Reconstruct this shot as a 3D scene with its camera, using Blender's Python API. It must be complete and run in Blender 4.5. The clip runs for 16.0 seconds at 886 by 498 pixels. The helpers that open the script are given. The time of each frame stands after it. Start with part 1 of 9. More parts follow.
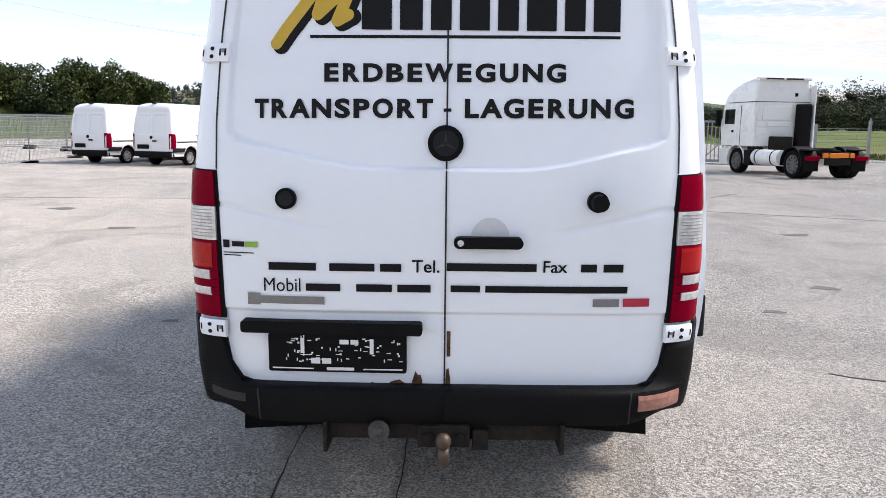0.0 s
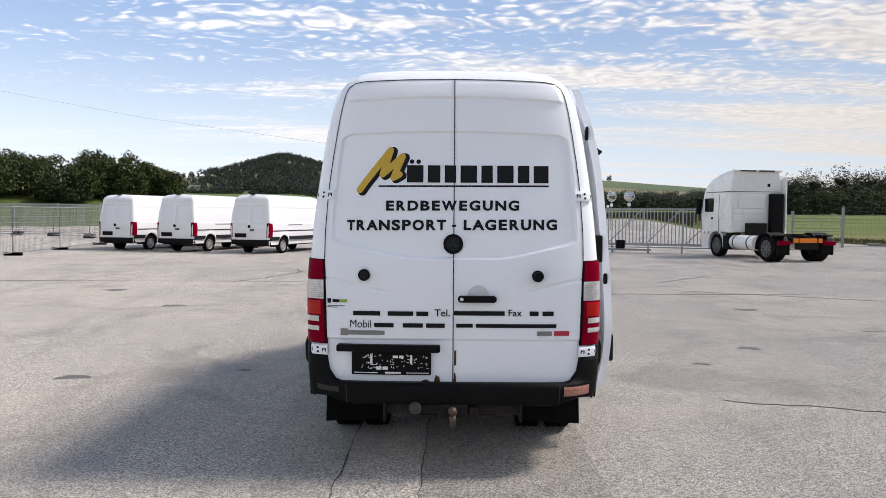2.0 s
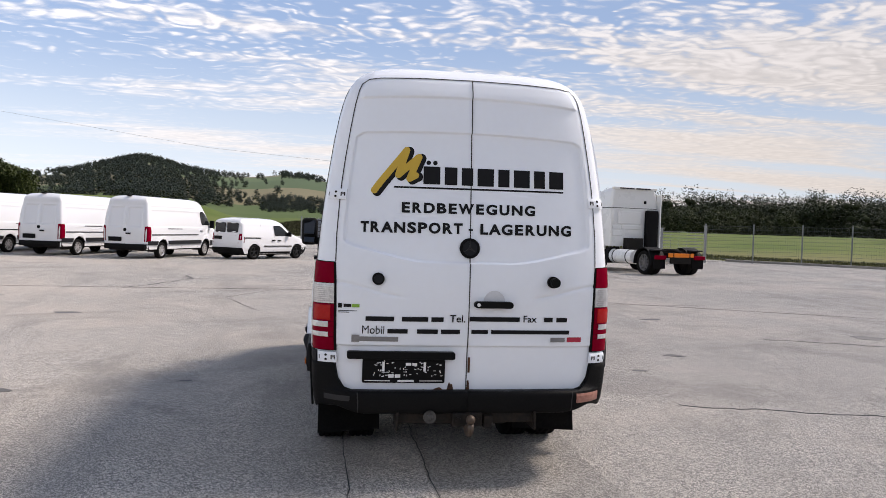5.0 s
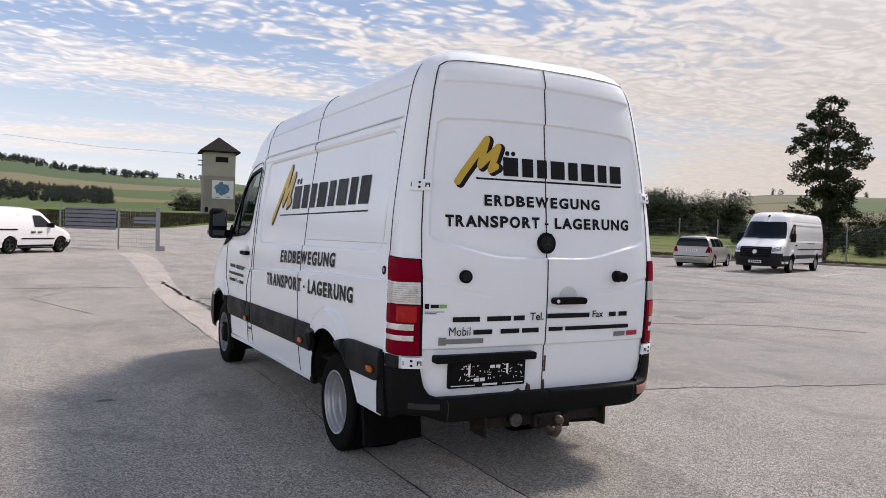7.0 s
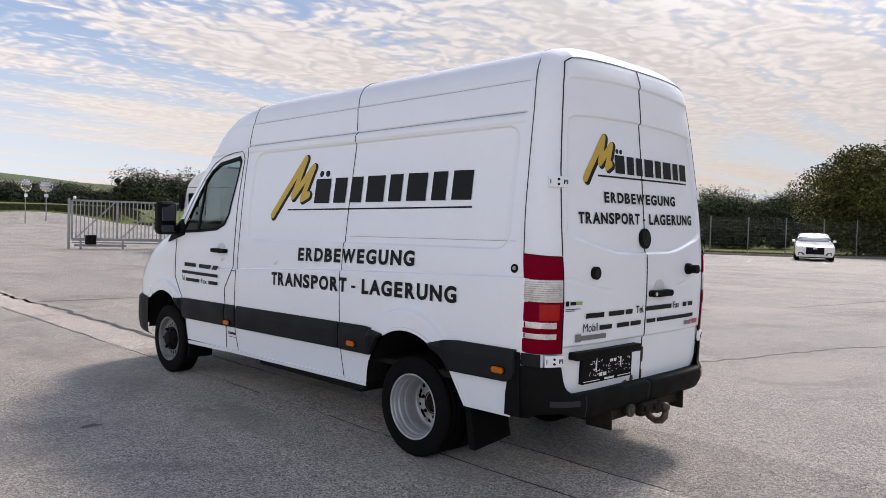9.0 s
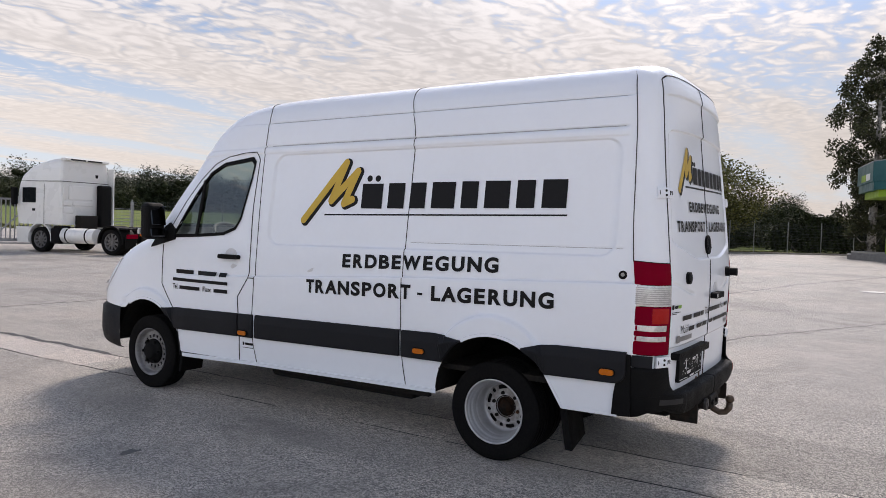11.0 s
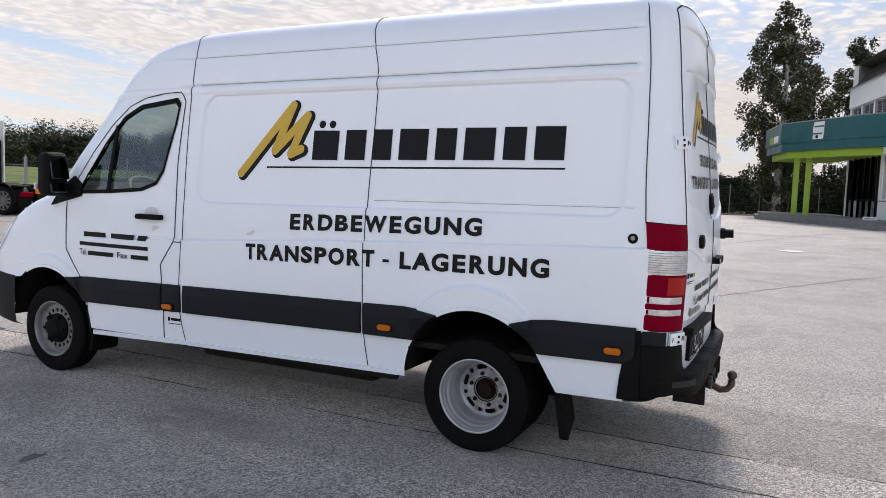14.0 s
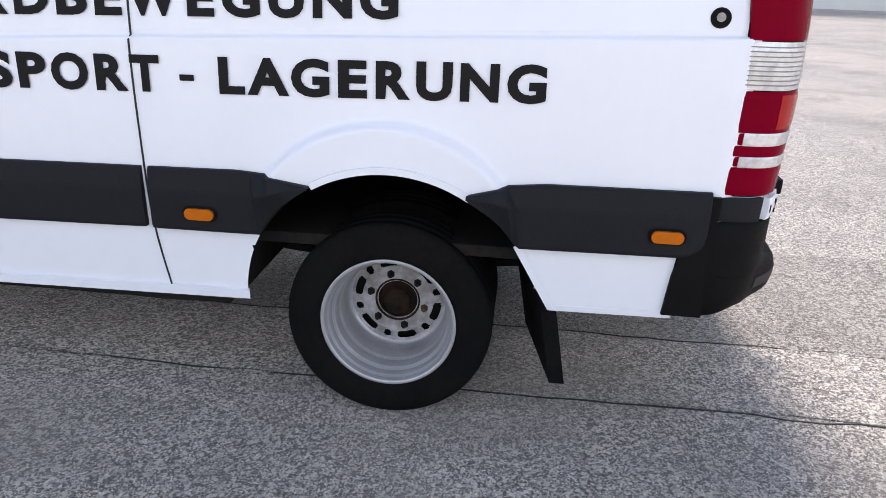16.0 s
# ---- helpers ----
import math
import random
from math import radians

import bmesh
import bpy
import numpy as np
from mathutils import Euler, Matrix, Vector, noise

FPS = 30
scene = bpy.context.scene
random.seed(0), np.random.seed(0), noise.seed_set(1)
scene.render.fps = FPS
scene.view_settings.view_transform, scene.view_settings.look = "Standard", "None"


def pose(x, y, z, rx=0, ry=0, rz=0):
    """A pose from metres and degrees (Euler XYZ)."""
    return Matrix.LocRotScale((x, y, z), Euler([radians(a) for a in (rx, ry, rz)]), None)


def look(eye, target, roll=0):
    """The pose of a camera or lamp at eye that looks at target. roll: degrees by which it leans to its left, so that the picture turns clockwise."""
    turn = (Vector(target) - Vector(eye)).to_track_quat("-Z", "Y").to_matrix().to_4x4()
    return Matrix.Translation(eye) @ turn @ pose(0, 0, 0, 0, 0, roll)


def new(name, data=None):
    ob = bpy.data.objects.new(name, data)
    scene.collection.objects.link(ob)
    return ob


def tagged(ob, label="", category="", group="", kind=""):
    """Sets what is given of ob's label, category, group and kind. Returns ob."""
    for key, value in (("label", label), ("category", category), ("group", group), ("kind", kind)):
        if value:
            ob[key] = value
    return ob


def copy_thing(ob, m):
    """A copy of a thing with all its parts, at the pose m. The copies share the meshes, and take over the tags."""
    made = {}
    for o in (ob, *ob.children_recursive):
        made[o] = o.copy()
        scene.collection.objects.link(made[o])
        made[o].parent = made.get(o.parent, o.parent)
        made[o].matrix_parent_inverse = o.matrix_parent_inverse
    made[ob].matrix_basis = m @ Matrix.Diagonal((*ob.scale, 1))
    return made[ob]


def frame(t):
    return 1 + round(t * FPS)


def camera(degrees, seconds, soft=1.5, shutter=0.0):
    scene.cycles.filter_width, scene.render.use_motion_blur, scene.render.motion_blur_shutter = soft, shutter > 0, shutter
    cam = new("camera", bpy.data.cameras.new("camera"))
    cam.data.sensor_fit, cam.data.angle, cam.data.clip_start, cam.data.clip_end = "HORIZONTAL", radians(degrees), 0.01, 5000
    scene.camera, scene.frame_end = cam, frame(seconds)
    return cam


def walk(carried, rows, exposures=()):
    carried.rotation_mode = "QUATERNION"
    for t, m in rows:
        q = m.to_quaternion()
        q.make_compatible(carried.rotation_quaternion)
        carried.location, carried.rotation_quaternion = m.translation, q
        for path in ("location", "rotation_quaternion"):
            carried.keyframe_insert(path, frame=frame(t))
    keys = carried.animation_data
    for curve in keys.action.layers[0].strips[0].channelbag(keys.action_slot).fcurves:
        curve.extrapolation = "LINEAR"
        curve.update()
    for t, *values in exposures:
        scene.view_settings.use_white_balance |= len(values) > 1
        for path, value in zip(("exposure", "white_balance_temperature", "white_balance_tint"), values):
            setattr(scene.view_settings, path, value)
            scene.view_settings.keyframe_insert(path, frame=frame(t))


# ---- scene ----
cam = camera(60.8, 16.0, soft=0.6)
PATH = [
    (0, (0.003, -0.060, 1.573), (-0.019, 1.916, 1.265), 0.6),
    (0.5, (0.018, -0.68, 1.656), (-0.035, 1.308, 1.439), 0.7),
    (1, (0.002, -1.316, 1.691), (-0.039, 0.678, 1.543), 0.9),
    (1.5, (0.031, -1.882, 1.716), (0.004, 0.116, 1.612), 0.7),
    (2, (-0.024, -2.26, 1.714), (-0.05, -0.262, 1.627), 0.4),
    (2.5, (-0.037, -2.381, 1.734), (-0.063, -0.383, 1.649), 0.3),
    (3, (-0.037, -2.374, 1.731), (-0.062, -0.376, 1.65), 0.5),
    (3.5, (-0.036, -2.359, 1.727), (-0.04, -0.361, 1.658), 0.9),
    (4, (-0.2, -2.311, 1.697), (-0.138, -0.313, 1.642), 1.4),
    (4.5, (-0.586, -2.237, 1.698), (-0.412, -0.245, 1.649), 1.7),
    (4.7, (-0.738, -2.175, 1.679), (-0.509, -0.188, 1.629), 1.8),
    (6.8, (-2.64, -1.252, 1.605), (-1.75, 0.538, 1.543), 1.7),
    (7, (-2.825, -1.149, 1.61), (-1.886, 0.616, 1.552), 1.9),
    (7.5, (-3.243, -0.834, 1.578), (-2.18, 0.86, 1.524), 2.1),
    (8, (-3.652, -0.494, 1.59), (-2.466, 1.116, 1.533), 2.0),
    (8.5, (-4.075, -0.194, 1.616), (-2.771, 1.321, 1.553), 1.7),
    (9, (-4.447, 0.189, 1.598), (-3.031, 1.599, 1.528), 1.6),
    (9.5, (-4.86, 0.551, 1.598), (-3.346, 1.856, 1.526), 1.4),
    (9.7, (-5.002, 0.675, 1.622), (-3.457, 1.943, 1.553), 1.4),
    (11.8, (-5.672, 1.744, 1.628), (-3.93, 2.725, 1.556), 1.8),
    (12, (-5.69, 1.743, 1.63), (-3.945, 2.717, 1.558), 1.8),
    (12.5, (-5.699, 1.753, 1.629), (-3.95, 2.72, 1.558), 1.9),
    (13, (-5.674, 1.798, 1.626), (-3.922, 2.759, 1.551), 1.9),
    (13.5, (-5.436, 1.965, 1.599), (-3.668, 2.894, 1.499), 2.0),
    (14, (-5.041, 2.225, 1.584), (-3.238, 3.075, 1.417), 2.0),
    (14.5, (-4.640, 2.565, 1.592), (-2.799, 3.294, 1.309), 1.9),
    (15, (-4.170, 2.898, 1.514), (-2.291, 3.456, 1.116), 2.1),
    (15.5, (-3.674, 3.241, 1.480), (-1.790, 3.619, 0.924), 2.1),
    (16, (-3.161, 3.516, 1.444), (-1.298, 3.707, 0.742), 2.1),
]
EXPOSURES = [
    (0, 0.50, 6480, 11), (0.5, 0.37, 6550, 11), (1, 0.24, 6600, 11), (2, 0.11, 6660, 11), (3.5, 0.06, 6720, 11), (4.7, 0.06, 6720, 13), (7, 0.06, 6850, 14),
    (9.5, 0.10, 6830, 14), (12.5, 0.14, 6790, 14), (13.5, 0.21, 6740, 13), (14, 0.28, 6620, 12), (14.5, 0.50, 6450, 10), (15, 0.70, 6600, 12), (15.5, 0.82, 6680, 14), (16, 0.90, 6680, 14),
]
walk(cam, [(t, look(eye, target, roll)) for t, eye, target, roll in PATH], EXPOSURES)

# ---- world, sun ----
SUN_FROM = Vector((0.86, 0.18, 1.0)).normalized()
SUN_EL = math.asin(SUN_FROM.z)
SUN_AZ = math.atan2(SUN_FROM.x, SUN_FROM.y)


def node(nt, kind):
    return nt.nodes.new(kind)


def mathn(nt, op, a, b=None, clamp=False):
    n = nt.nodes.new("ShaderNodeMath")
    n.operation, n.use_clamp = op, clamp
    for i, v in enumerate((a, b)):
        if v is None:
            continue
        if isinstance(v, (int, float)):
            n.inputs[i].default_value = v
        else:
            nt.links.new(v, n.inputs[i])
    return n.outputs[0]


def maprange(nt, v, a, b, c=0.0, d=1.0, smooth=True):
    n = nt.nodes.new("ShaderNodeMapRange")
    n.interpolation_type = "SMOOTHSTEP" if smooth else "LINEAR"
    nt.links.new(v, n.inputs[0])
    for i, x in enumerate((a, b, c, d)):
        n.inputs[i + 1].default_value = x
    return n.outputs[0]


def mixcol(nt, fac, a, b, blend="MIX"):
    n = nt.nodes.new("ShaderNodeMix")
    n.data_type, n.blend_type = "RGBA", blend
    for sock, v in ((n.inputs[0], fac), (n.inputs[6], a), (n.inputs[7], b)):
        if isinstance(v, (int, float)):
            sock.default_value = v
        elif isinstance(v, tuple):
            sock.default_value = (*v[:3], 1)
        else:
            nt.links.new(v, sock)
    return n.outputs[2]


def noisen(nt, vec, scale, detail=4.0, rough=0.55, dist=0.0):
    n = nt.nodes.new("ShaderNodeTexNoise")
    n.inputs["Scale"].default_value, n.inputs["Detail"].default_value = scale, detail
    n.inputs["Roughness"].default_value, n.inputs["Distortion"].default_value = rough, dist
    nt.links.new(vec, n.inputs["Vector"])
    return n.outputs["Fac"]


def make_world():
    w = bpy.data.worlds.new("sky")
    scene.world = w
    w.use_nodes = True
    nt = w.node_tree
    nt.nodes.clear()
    sky = node(nt, "ShaderNodeTexSky")
    sky.sky_type, sky.sun_disc = "NISHITA", False
    sky.sun_elevation, sky.sun_rotation = SUN_EL, SUN_AZ
    sky.air_density, sky.dust_density, sky.ozone_density = 1.0, 1.4, 1.2
    tc = node(nt, "ShaderNodeTexCoord")
    sep = node(nt, "ShaderNodeSeparateXYZ")
    nt.links.new(tc.outputs["Generated"], sep.inputs[0])
    up = mathn(nt, "MAXIMUM", mathn(nt, "ADD", sep.outputs[2], 0.06), 0.03)
    u, v = mathn(nt, "DIVIDE", sep.outputs[0], up), mathn(nt, "DIVIDE", sep.outputs[1], up)
    comb = node(nt, "ShaderNodeCombineXYZ")
    nt.links.new(u, comb.inputs[0]), nt.links.new(v, comb.inputs[1])

    def turned(deg, sx, sy):
        m = node(nt, "ShaderNodeMapping")
        m.inputs["Rotation"].default_value, m.inputs["Scale"].default_value = (0, 0, radians(deg)), (sx, sy, 1.0)
        nt.links.new(comb.outputs[0], m.inputs["Vector"])
        return m.outputs[0]

    # long bands of cloud, broken into ripples where they thin out
    broad = noisen(nt, turned(24, 0.34, 1.0), 0.62, 3, 0.5, 0.5)
    bands = noisen(nt, turned(24, 0.16, 1.0), 2.2, 3, 0.55, 0.4)
    cells = node(nt, "ShaderNodeTexVoronoi")
    cells.feature, cells.inputs["Scale"].default_value = "SMOOTH_F1", 10.0
    warp = node(nt, "ShaderNodeVectorMath")
    warp.operation = "ADD"
    wn = node(nt, "ShaderNodeTexNoise")
    wn.inputs["Scale"].default_value = 2.6
    nt.links.new(comb.outputs[0], wn.inputs["Vector"])
    nt.links.new(turned(40, 0.75, 1.15), warp.inputs[0]), nt.links.new(wn.outputs["Color"], warp.inputs[1])
    nt.links.new(warp.outputs[0], cells.inputs["Vector"])
    puff = mathn(nt, "SUBTRACT", 1.0, cells.outputs["Distance"])
    fine = noisen(nt, turned(24, 0.6, 1.0), 13.0, 4, 0.65, 0.4)
    small = mathn(nt, "ADD", mathn(nt, "MULTIPLY", mathn(nt, "SUBTRACT", puff, 0.62), 0.48), mathn(nt, "MULTIPLY", mathn(nt, "SUBTRACT", fine, 0.5), 0.46))
    small = mathn(nt, "MULTIPLY", small, maprange(nt, sep.outputs[2], 0.08, 0.28, 0.2, 1.0))
    dens = mathn(nt, "ADD", mathn(nt, "ADD", mathn(nt, "MULTIPLY", broad, 1.35), mathn(nt, "MULTIPLY", bands, 0.55)), mathn(nt, "ADD", small, 0.34))
    # clearer air low down on the side away from the sun
    clear = mathn(nt, "MULTIPLY", mathn(nt, "MULTIPLY", maprange(nt, sep.outputs[2], 0.03, 0.10), maprange(nt, sep.outputs[2], 0.22, 0.12)), maprange(nt, sep.outputs[0], 0.55, -0.15))
    dens = mathn(nt, "SUBTRACT", dens, mathn(nt, "MULTIPLY", clear, 0.22))
    dens = mathn(nt, "ADD", dens, maprange(nt, sep.outputs[0], 0.50, 0.90, 0.0, 0.10))
    cover = maprange(nt, dens, 1.12, 1.40)
    thick = maprange(nt, dens, 1.34, 1.72)
    cloud = mixcol(nt, thick, (8.2, 8.3, 8.7), (6.7, 6.7, 7.1))
    # towards the horizon the cloud sheet turns cream, more so on the sun's side
    low = maprange(nt, sep.outputs[2], 0.03, 0.42, 1.0, 0.0)
    sunny = maprange(nt, sep.outputs[0], -0.35, 0.55, 0.25, 1.0)
    cloud = mixcol(nt, mathn(nt, "MULTIPLY", low, sunny), cloud, (8.0, 7.45, 7.0))
    cloud = mixcol(nt, 1.0, cloud, maprange(nt, small, -0.13, 0.13, 0.80, 1.10), "MULTIPLY")
    blue = mixcol(nt, 0.6, sky.outputs[0], (3.4, 4.8, 7.6))
    haze = maprange(nt, sep.outputs[2], 0.0, 0.26, 0.9, 0.0)
    blue = mixcol(nt, haze, blue, (7.2, 8.0, 8.7))
    col = mixcol(nt, mathn(nt, "MULTIPLY", cover, 0.94), blue, cloud)
    # the sheet is thicker, and greyer, towards the sun
    veil = maprange(nt, sep.outputs[0], -0.95, 0.95, 1.36, 0.78, False)
    col = mixcol(nt, 1.0, col, veil, "MULTIPLY")
    # thinner cloud overhead lets the dark blue through
    col = mixcol(nt, 1.0, col, mixcol(nt, maprange(nt, sep.outputs[2], 0.38, 0.84), (1.0, 1.0, 1.0), (0.24, 0.29, 0.39)), "MULTIPLY")
    # the thin cloud glows round the sun
    dot = node(nt, "ShaderNodeVectorMath")
    dot.operation = "DOT_PRODUCT"
    nt.links.new(tc.outputs["Generated"], dot.inputs[0])
    dot.inputs[1].default_value = SUN_FROM
    glow = mathn(nt, "POWER", mathn(nt, "MAXIMUM", dot.outputs["Value"], 0.0), 18.0)
    col = mixcol(nt, 1.0, col, mathn(nt, "ADD", mathn(nt, "MULTIPLY", glow, 9.0), 1.0), "MULTIPLY")
    bg = node(nt, "ShaderNodeBackground")
    bg.inputs["Strength"].default_value = SKY
    nt.links.new(col, bg.inputs[0])
    out = node(nt, "ShaderNodeOutputWorld")
    nt.links.new(bg.outputs[0], out.inputs[0])


SKY = 0.107
make_world()
sun = new("sun", bpy.data.lights.new("sun", "SUN"))
sun.data.energy, sun.data.angle, sun.data.color = 4.5, radians(12.0), (1.0, 0.905, 0.80)
sun.matrix_world = look(SUN_FROM * 60, (0, 0, 0))
scene.view_settings.exposure = 0.0


# ---- materials ----
def mat(name, col, rough=0.5, metal=0.0, var=0.12, scale=3.0, fine=40.0, bump=0.0, bscale=60.0, tint=None, coat=0.0, spec=0.5, emit=None, alpha=None, trans=0.0, rnd=0.0):
    """A surface with broad and fine variation, at real size (object coordinates in metres)."""
    m = bpy.data.materials.new(name)
    m.use_nodes = True
    nt = m.node_tree
    b = nt.nodes["Principled BSDF"]
    tc = node(nt, "ShaderNodeTexCoord")
    vec = tc.outputs["Object"]
    big, small = noisen(nt, vec, scale, 4), noisen(nt, vec, fine, 3)
    f = maprange(nt, mathn(nt, "ADD", mathn(nt, "MULTIPLY", big, 0.6), mathn(nt, "MULTIPLY", small, 0.4)), 0.35, 0.65)
    tint = tint or tuple(c * 0.7 for c in col)
    c = mixcol(nt, mathn(nt, "MULTIPLY", f, var * 2), col, tint)
    if rnd:
        oi = node(nt, "ShaderNodeObjectInfo")
        c = mixcol(nt, mathn(nt, "MULTIPLY", oi.outputs["Random"], rnd), c, tint)
    nt.links.new(c, b.inputs["Base Color"])
    r = maprange(nt, big, 0.3, 0.7, max(0.02, rough * 0.85), min(1, rough * 1.15))
    nt.links.new(r, b.inputs["Roughness"])
    b.inputs["Metallic"].default_value = metal
    b.inputs["Specular IOR Level"].default_value = spec
    b.inputs["Coat Weight"].default_value = coat
    b.inputs["Coat Roughness"].default_value = 0.04
    b.inputs["Transmission Weight"].default_value = trans
    if emit:
        b.inputs["Emission Color"].default_value = (*emit[:3], 1)
        b.inputs["Emission Strength"].default_value = emit[3]
    if bump:
        bn = node(nt, "ShaderNodeBump")
        bn.inputs["Strength"].default_value, bn.inputs["Distance"].default_value = bump, 0.01
        nt.links.new(noisen(nt, vec, bscale, 4, 0.6), bn.inputs["Height"])
        nt.links.new(bn.outputs[0], b.inputs["Normal"])
    return m


def glass(name, tint=(0.6, 0.66, 0.66), rough=0.02):
    m = bpy.data.materials.new(name)
    m.use_nodes = True
    nt = m.node_tree
    nt.nodes.clear()
    tr, gl = node(nt, "ShaderNodeBsdfTransparent"), node(nt, "ShaderNodeBsdfGlossy")
    tr.inputs[0].default_value = (*tint, 1)
    gl.inputs["Roughness"].default_value = rough
    mx, out = node(nt, "ShaderNodeMixShader"), node(nt, "ShaderNodeOutputMaterial")
    mx.inputs[0].default_value = 0.10
    nt.links.new(tr.outputs[0], mx.inputs[1]), nt.links.new(gl.outputs[0], mx.inputs[2])
    nt.links.new(mx.outputs[0], out.inputs[0])
    return m


WHITE = mat("van_white_paint", (0.80, 0.835, 0.885), 0.22, var=0.06, scale=2.5, fine=22, tint=(0.68, 0.70, 0.73), coat=0.12, spec=0.34, bump=0.010, bscale=9)
WHITE2 = mat("fleet_white_paint", (0.70, 0.71, 0.73), 0.22, var=0.05, scale=1.5, tint=(0.70, 0.70, 0.71), coat=0.5)
JAMB = mat("van_white_jamb", (0.62, 0.63, 0.65), 0.4, var=0.15, scale=6)
BLACKPL = mat("black_plastic", (0.0062, 0.0064, 0.007), 0.6, var=0.3, scale=5, fine=90, tint=(0.011, 0.011, 0.0105), spec=0.06, bump=0.25, bscale=260)
STRIPPL = mat("grey_black_strip_plastic", (0.0135, 0.0145, 0.0175), 0.58, var=0.25, scale=4, fine=80, tint=(0.019, 0.019, 0.020), spec=0.11, bump=0.2, bscale=300)
CREASE = mat("joint_and_crease_shade", (0.30, 0.305, 0.315), 0.5, var=0.2)
SEAM = mat("dark_gap", (0.012, 0.012, 0.013), 0.7)
DARK = mat("underbody_dark", (0.006, 0.006, 0.006), 0.85, var=0.4, scale=8, tint=(0.022, 0.019, 0.016), spec=0.2, bump=0.3, bscale=40)
RUBBER = mat("tyre_rubber", (0.0055, 0.0055, 0.006), 0.85, var=0.35, scale=7, fine=60, tint=(0.012, 0.0117, 0.011), spec=0.06, bump=0.3, bscale=120)
STEEL = mat("silver_wheel_steel", (0.47, 0.48, 0.495), 0.36, 0.45, var=0.25, scale=12, fine=90, tint=(0.34, 0.33, 0.32), bump=0.08, bscale=120)
DULL = mat("dull_wheel_disc", (0.46, 0.46, 0.47), 0.5, 0.25, var=0.35, scale=18, tint=(0.14, 0.12, 0.10), bump=0.1, bscale=90)
RUST = mat("rust", (0.13, 0.055, 0.025), 0.9, var=0.45, scale=30, fine=160, tint=(0.03, 0.018, 0.012), bump=0.5, bscale=150)
TOWIRON = mat("worn_black_iron", (0.006, 0.0058, 0.0055), 0.65, 0.1, var=0.45, scale=14, tint=(0.024, 0.018, 0.014), spec=0.2, bump=0.4, bscale=90)
HUBRUST = mat("rusty_dark_hub", (0.010, 0.009, 0.008), 0.8, 0.1, var=0.5, scale=22, tint=(0.035, 0.019, 0.012), spec=0.15, bump=0.4, bscale=90)
AXLEGREY = mat("dirty_grey_wheel_steel", (0.25, 0.25, 0.255), 0.55, 0.3, var=0.35, scale=16, fine=90, tint=(0.12, 0.11, 0.10), bump=0.08, bscale=120)
BALL = mat("rusty_ball_steel", (0.085, 0.065, 0.05), 0.55, 0.5, var=0.4, scale=25, tint=(0.07, 0.045, 0.03))
CHROME = mat("hinge_metal", (0.66, 0.67, 0.69), 0.3, 0.3, var=0.15, scale=20)
INK = mat("black_lettering_film", (0.008, 0.008, 0.009), 0.42, var=0.25, scale=6, tint=(0.012, 0.012, 0.013), spec=0.12)
GOLD = mat("gold_yellow_film", (0.54, 0.35, 0.022), 0.4, var=0.15, scale=5, tint=(0.44, 0.27, 0.02))
GREYBADGE = mat("grey_badge", (0.22, 0.22, 0.225), 0.35, 0.5, var=0.3)
REDBADGE = mat("red_badge", (0.42, 0.02, 0.05), 0.35, 0.1)
GREENINK = mat("green_film", (0.22, 0.42, 0.04), 0.5)
REDLENS = mat("red_lens", (0.185, 0.0004, 0.014), 0.22, var=0.15, scale=9, fine=300, tint=(0.12, 0.0002, 0.003), spec=0.03)
LITLENS = mat("bright_red_lens", (0.36, 0.005, 0.005), 0.2, var=0.2, scale=60, tint=(0.26, 0.003, 0.003), spec=0.25, bump=0.15, bscale=180)
CLEARLENS = mat("clear_lens", (0.72, 0.72, 0.72), 0.16, 0.35, var=0.35, scale=9, fine=60, tint=(0.34, 0.34, 0.35), spec=0.5, bump=0.06, bscale=60)
AMBER = mat("amber_lens", (0.52, 0.135, 0.004), 0.3, var=0.2, scale=80, tint=(0.42, 0.09, 0.0), spec=0.2, coat=0.1)
REFLECT = mat("dull_red_reflector", (0.34, 0.16, 0.12), 0.35, var=0.3, scale=40, tint=(0.22, 0.08, 0.06), coat=0.3)
GLASS = glass("cab_glass", (0.50, 0.57, 0.56))
DARKGLASS = mat("dark_car_glass", (0.010, 0.012, 0.014), 0.05, spec=0.3, var=0.2)
SEATCLOTH = mat("seat_cloth", (0.03, 0.032, 0.036), 0.9, var=0.3, scale=30, bump=0.2, bscale=200)
DASH = mat("dash_plastic", (0.05, 0.052, 0.055), 0.6)
# so dark because the reflected flank is put into the glass colour
MIRRORM = mat("dark_reflection_mirror", (0.04, 0.042, 0.045), 0.06, 1.0, var=0.02)
PLATEW = mat("plate_marks", (0.75, 0.76, 0.76), 0.5)
GALV = mat("galvanised_steel", (0.30, 0.31, 0.32), 0.45, 0.5, var=0.3, scale=6, fine=50, tint=(0.20, 0.21, 0.215))
SOCKET = mat("scuffed_grey_socket", (0.055, 0.053, 0.051), 0.6, 0.1, var=0.5, scale=40, tint=(0.03, 0.028, 0.026))


# ---- building helpers ----
def mesh_obj(name, verts, faces, material, parent=None, label="", smooth=False, slots=None, fmat=None):
    me = bpy.data.meshes.new(name)
    me.from_pydata([tuple(map(float, v)) for v in verts], [], [tuple(map(int, f)) for f in faces])
    for m in slots or [material]:
        me.materials.append(m)
    if fmat is not None:
        me.polygons.foreach_set("material_index", fmat)
    if smooth:
        me.polygons.foreach_set("use_smooth", [True] * len(me.polygons))
    me.update()
    ob = new(name, me)
    if parent:
        ob.parent = parent
    if label:
        tagged(ob, label)
    return ob


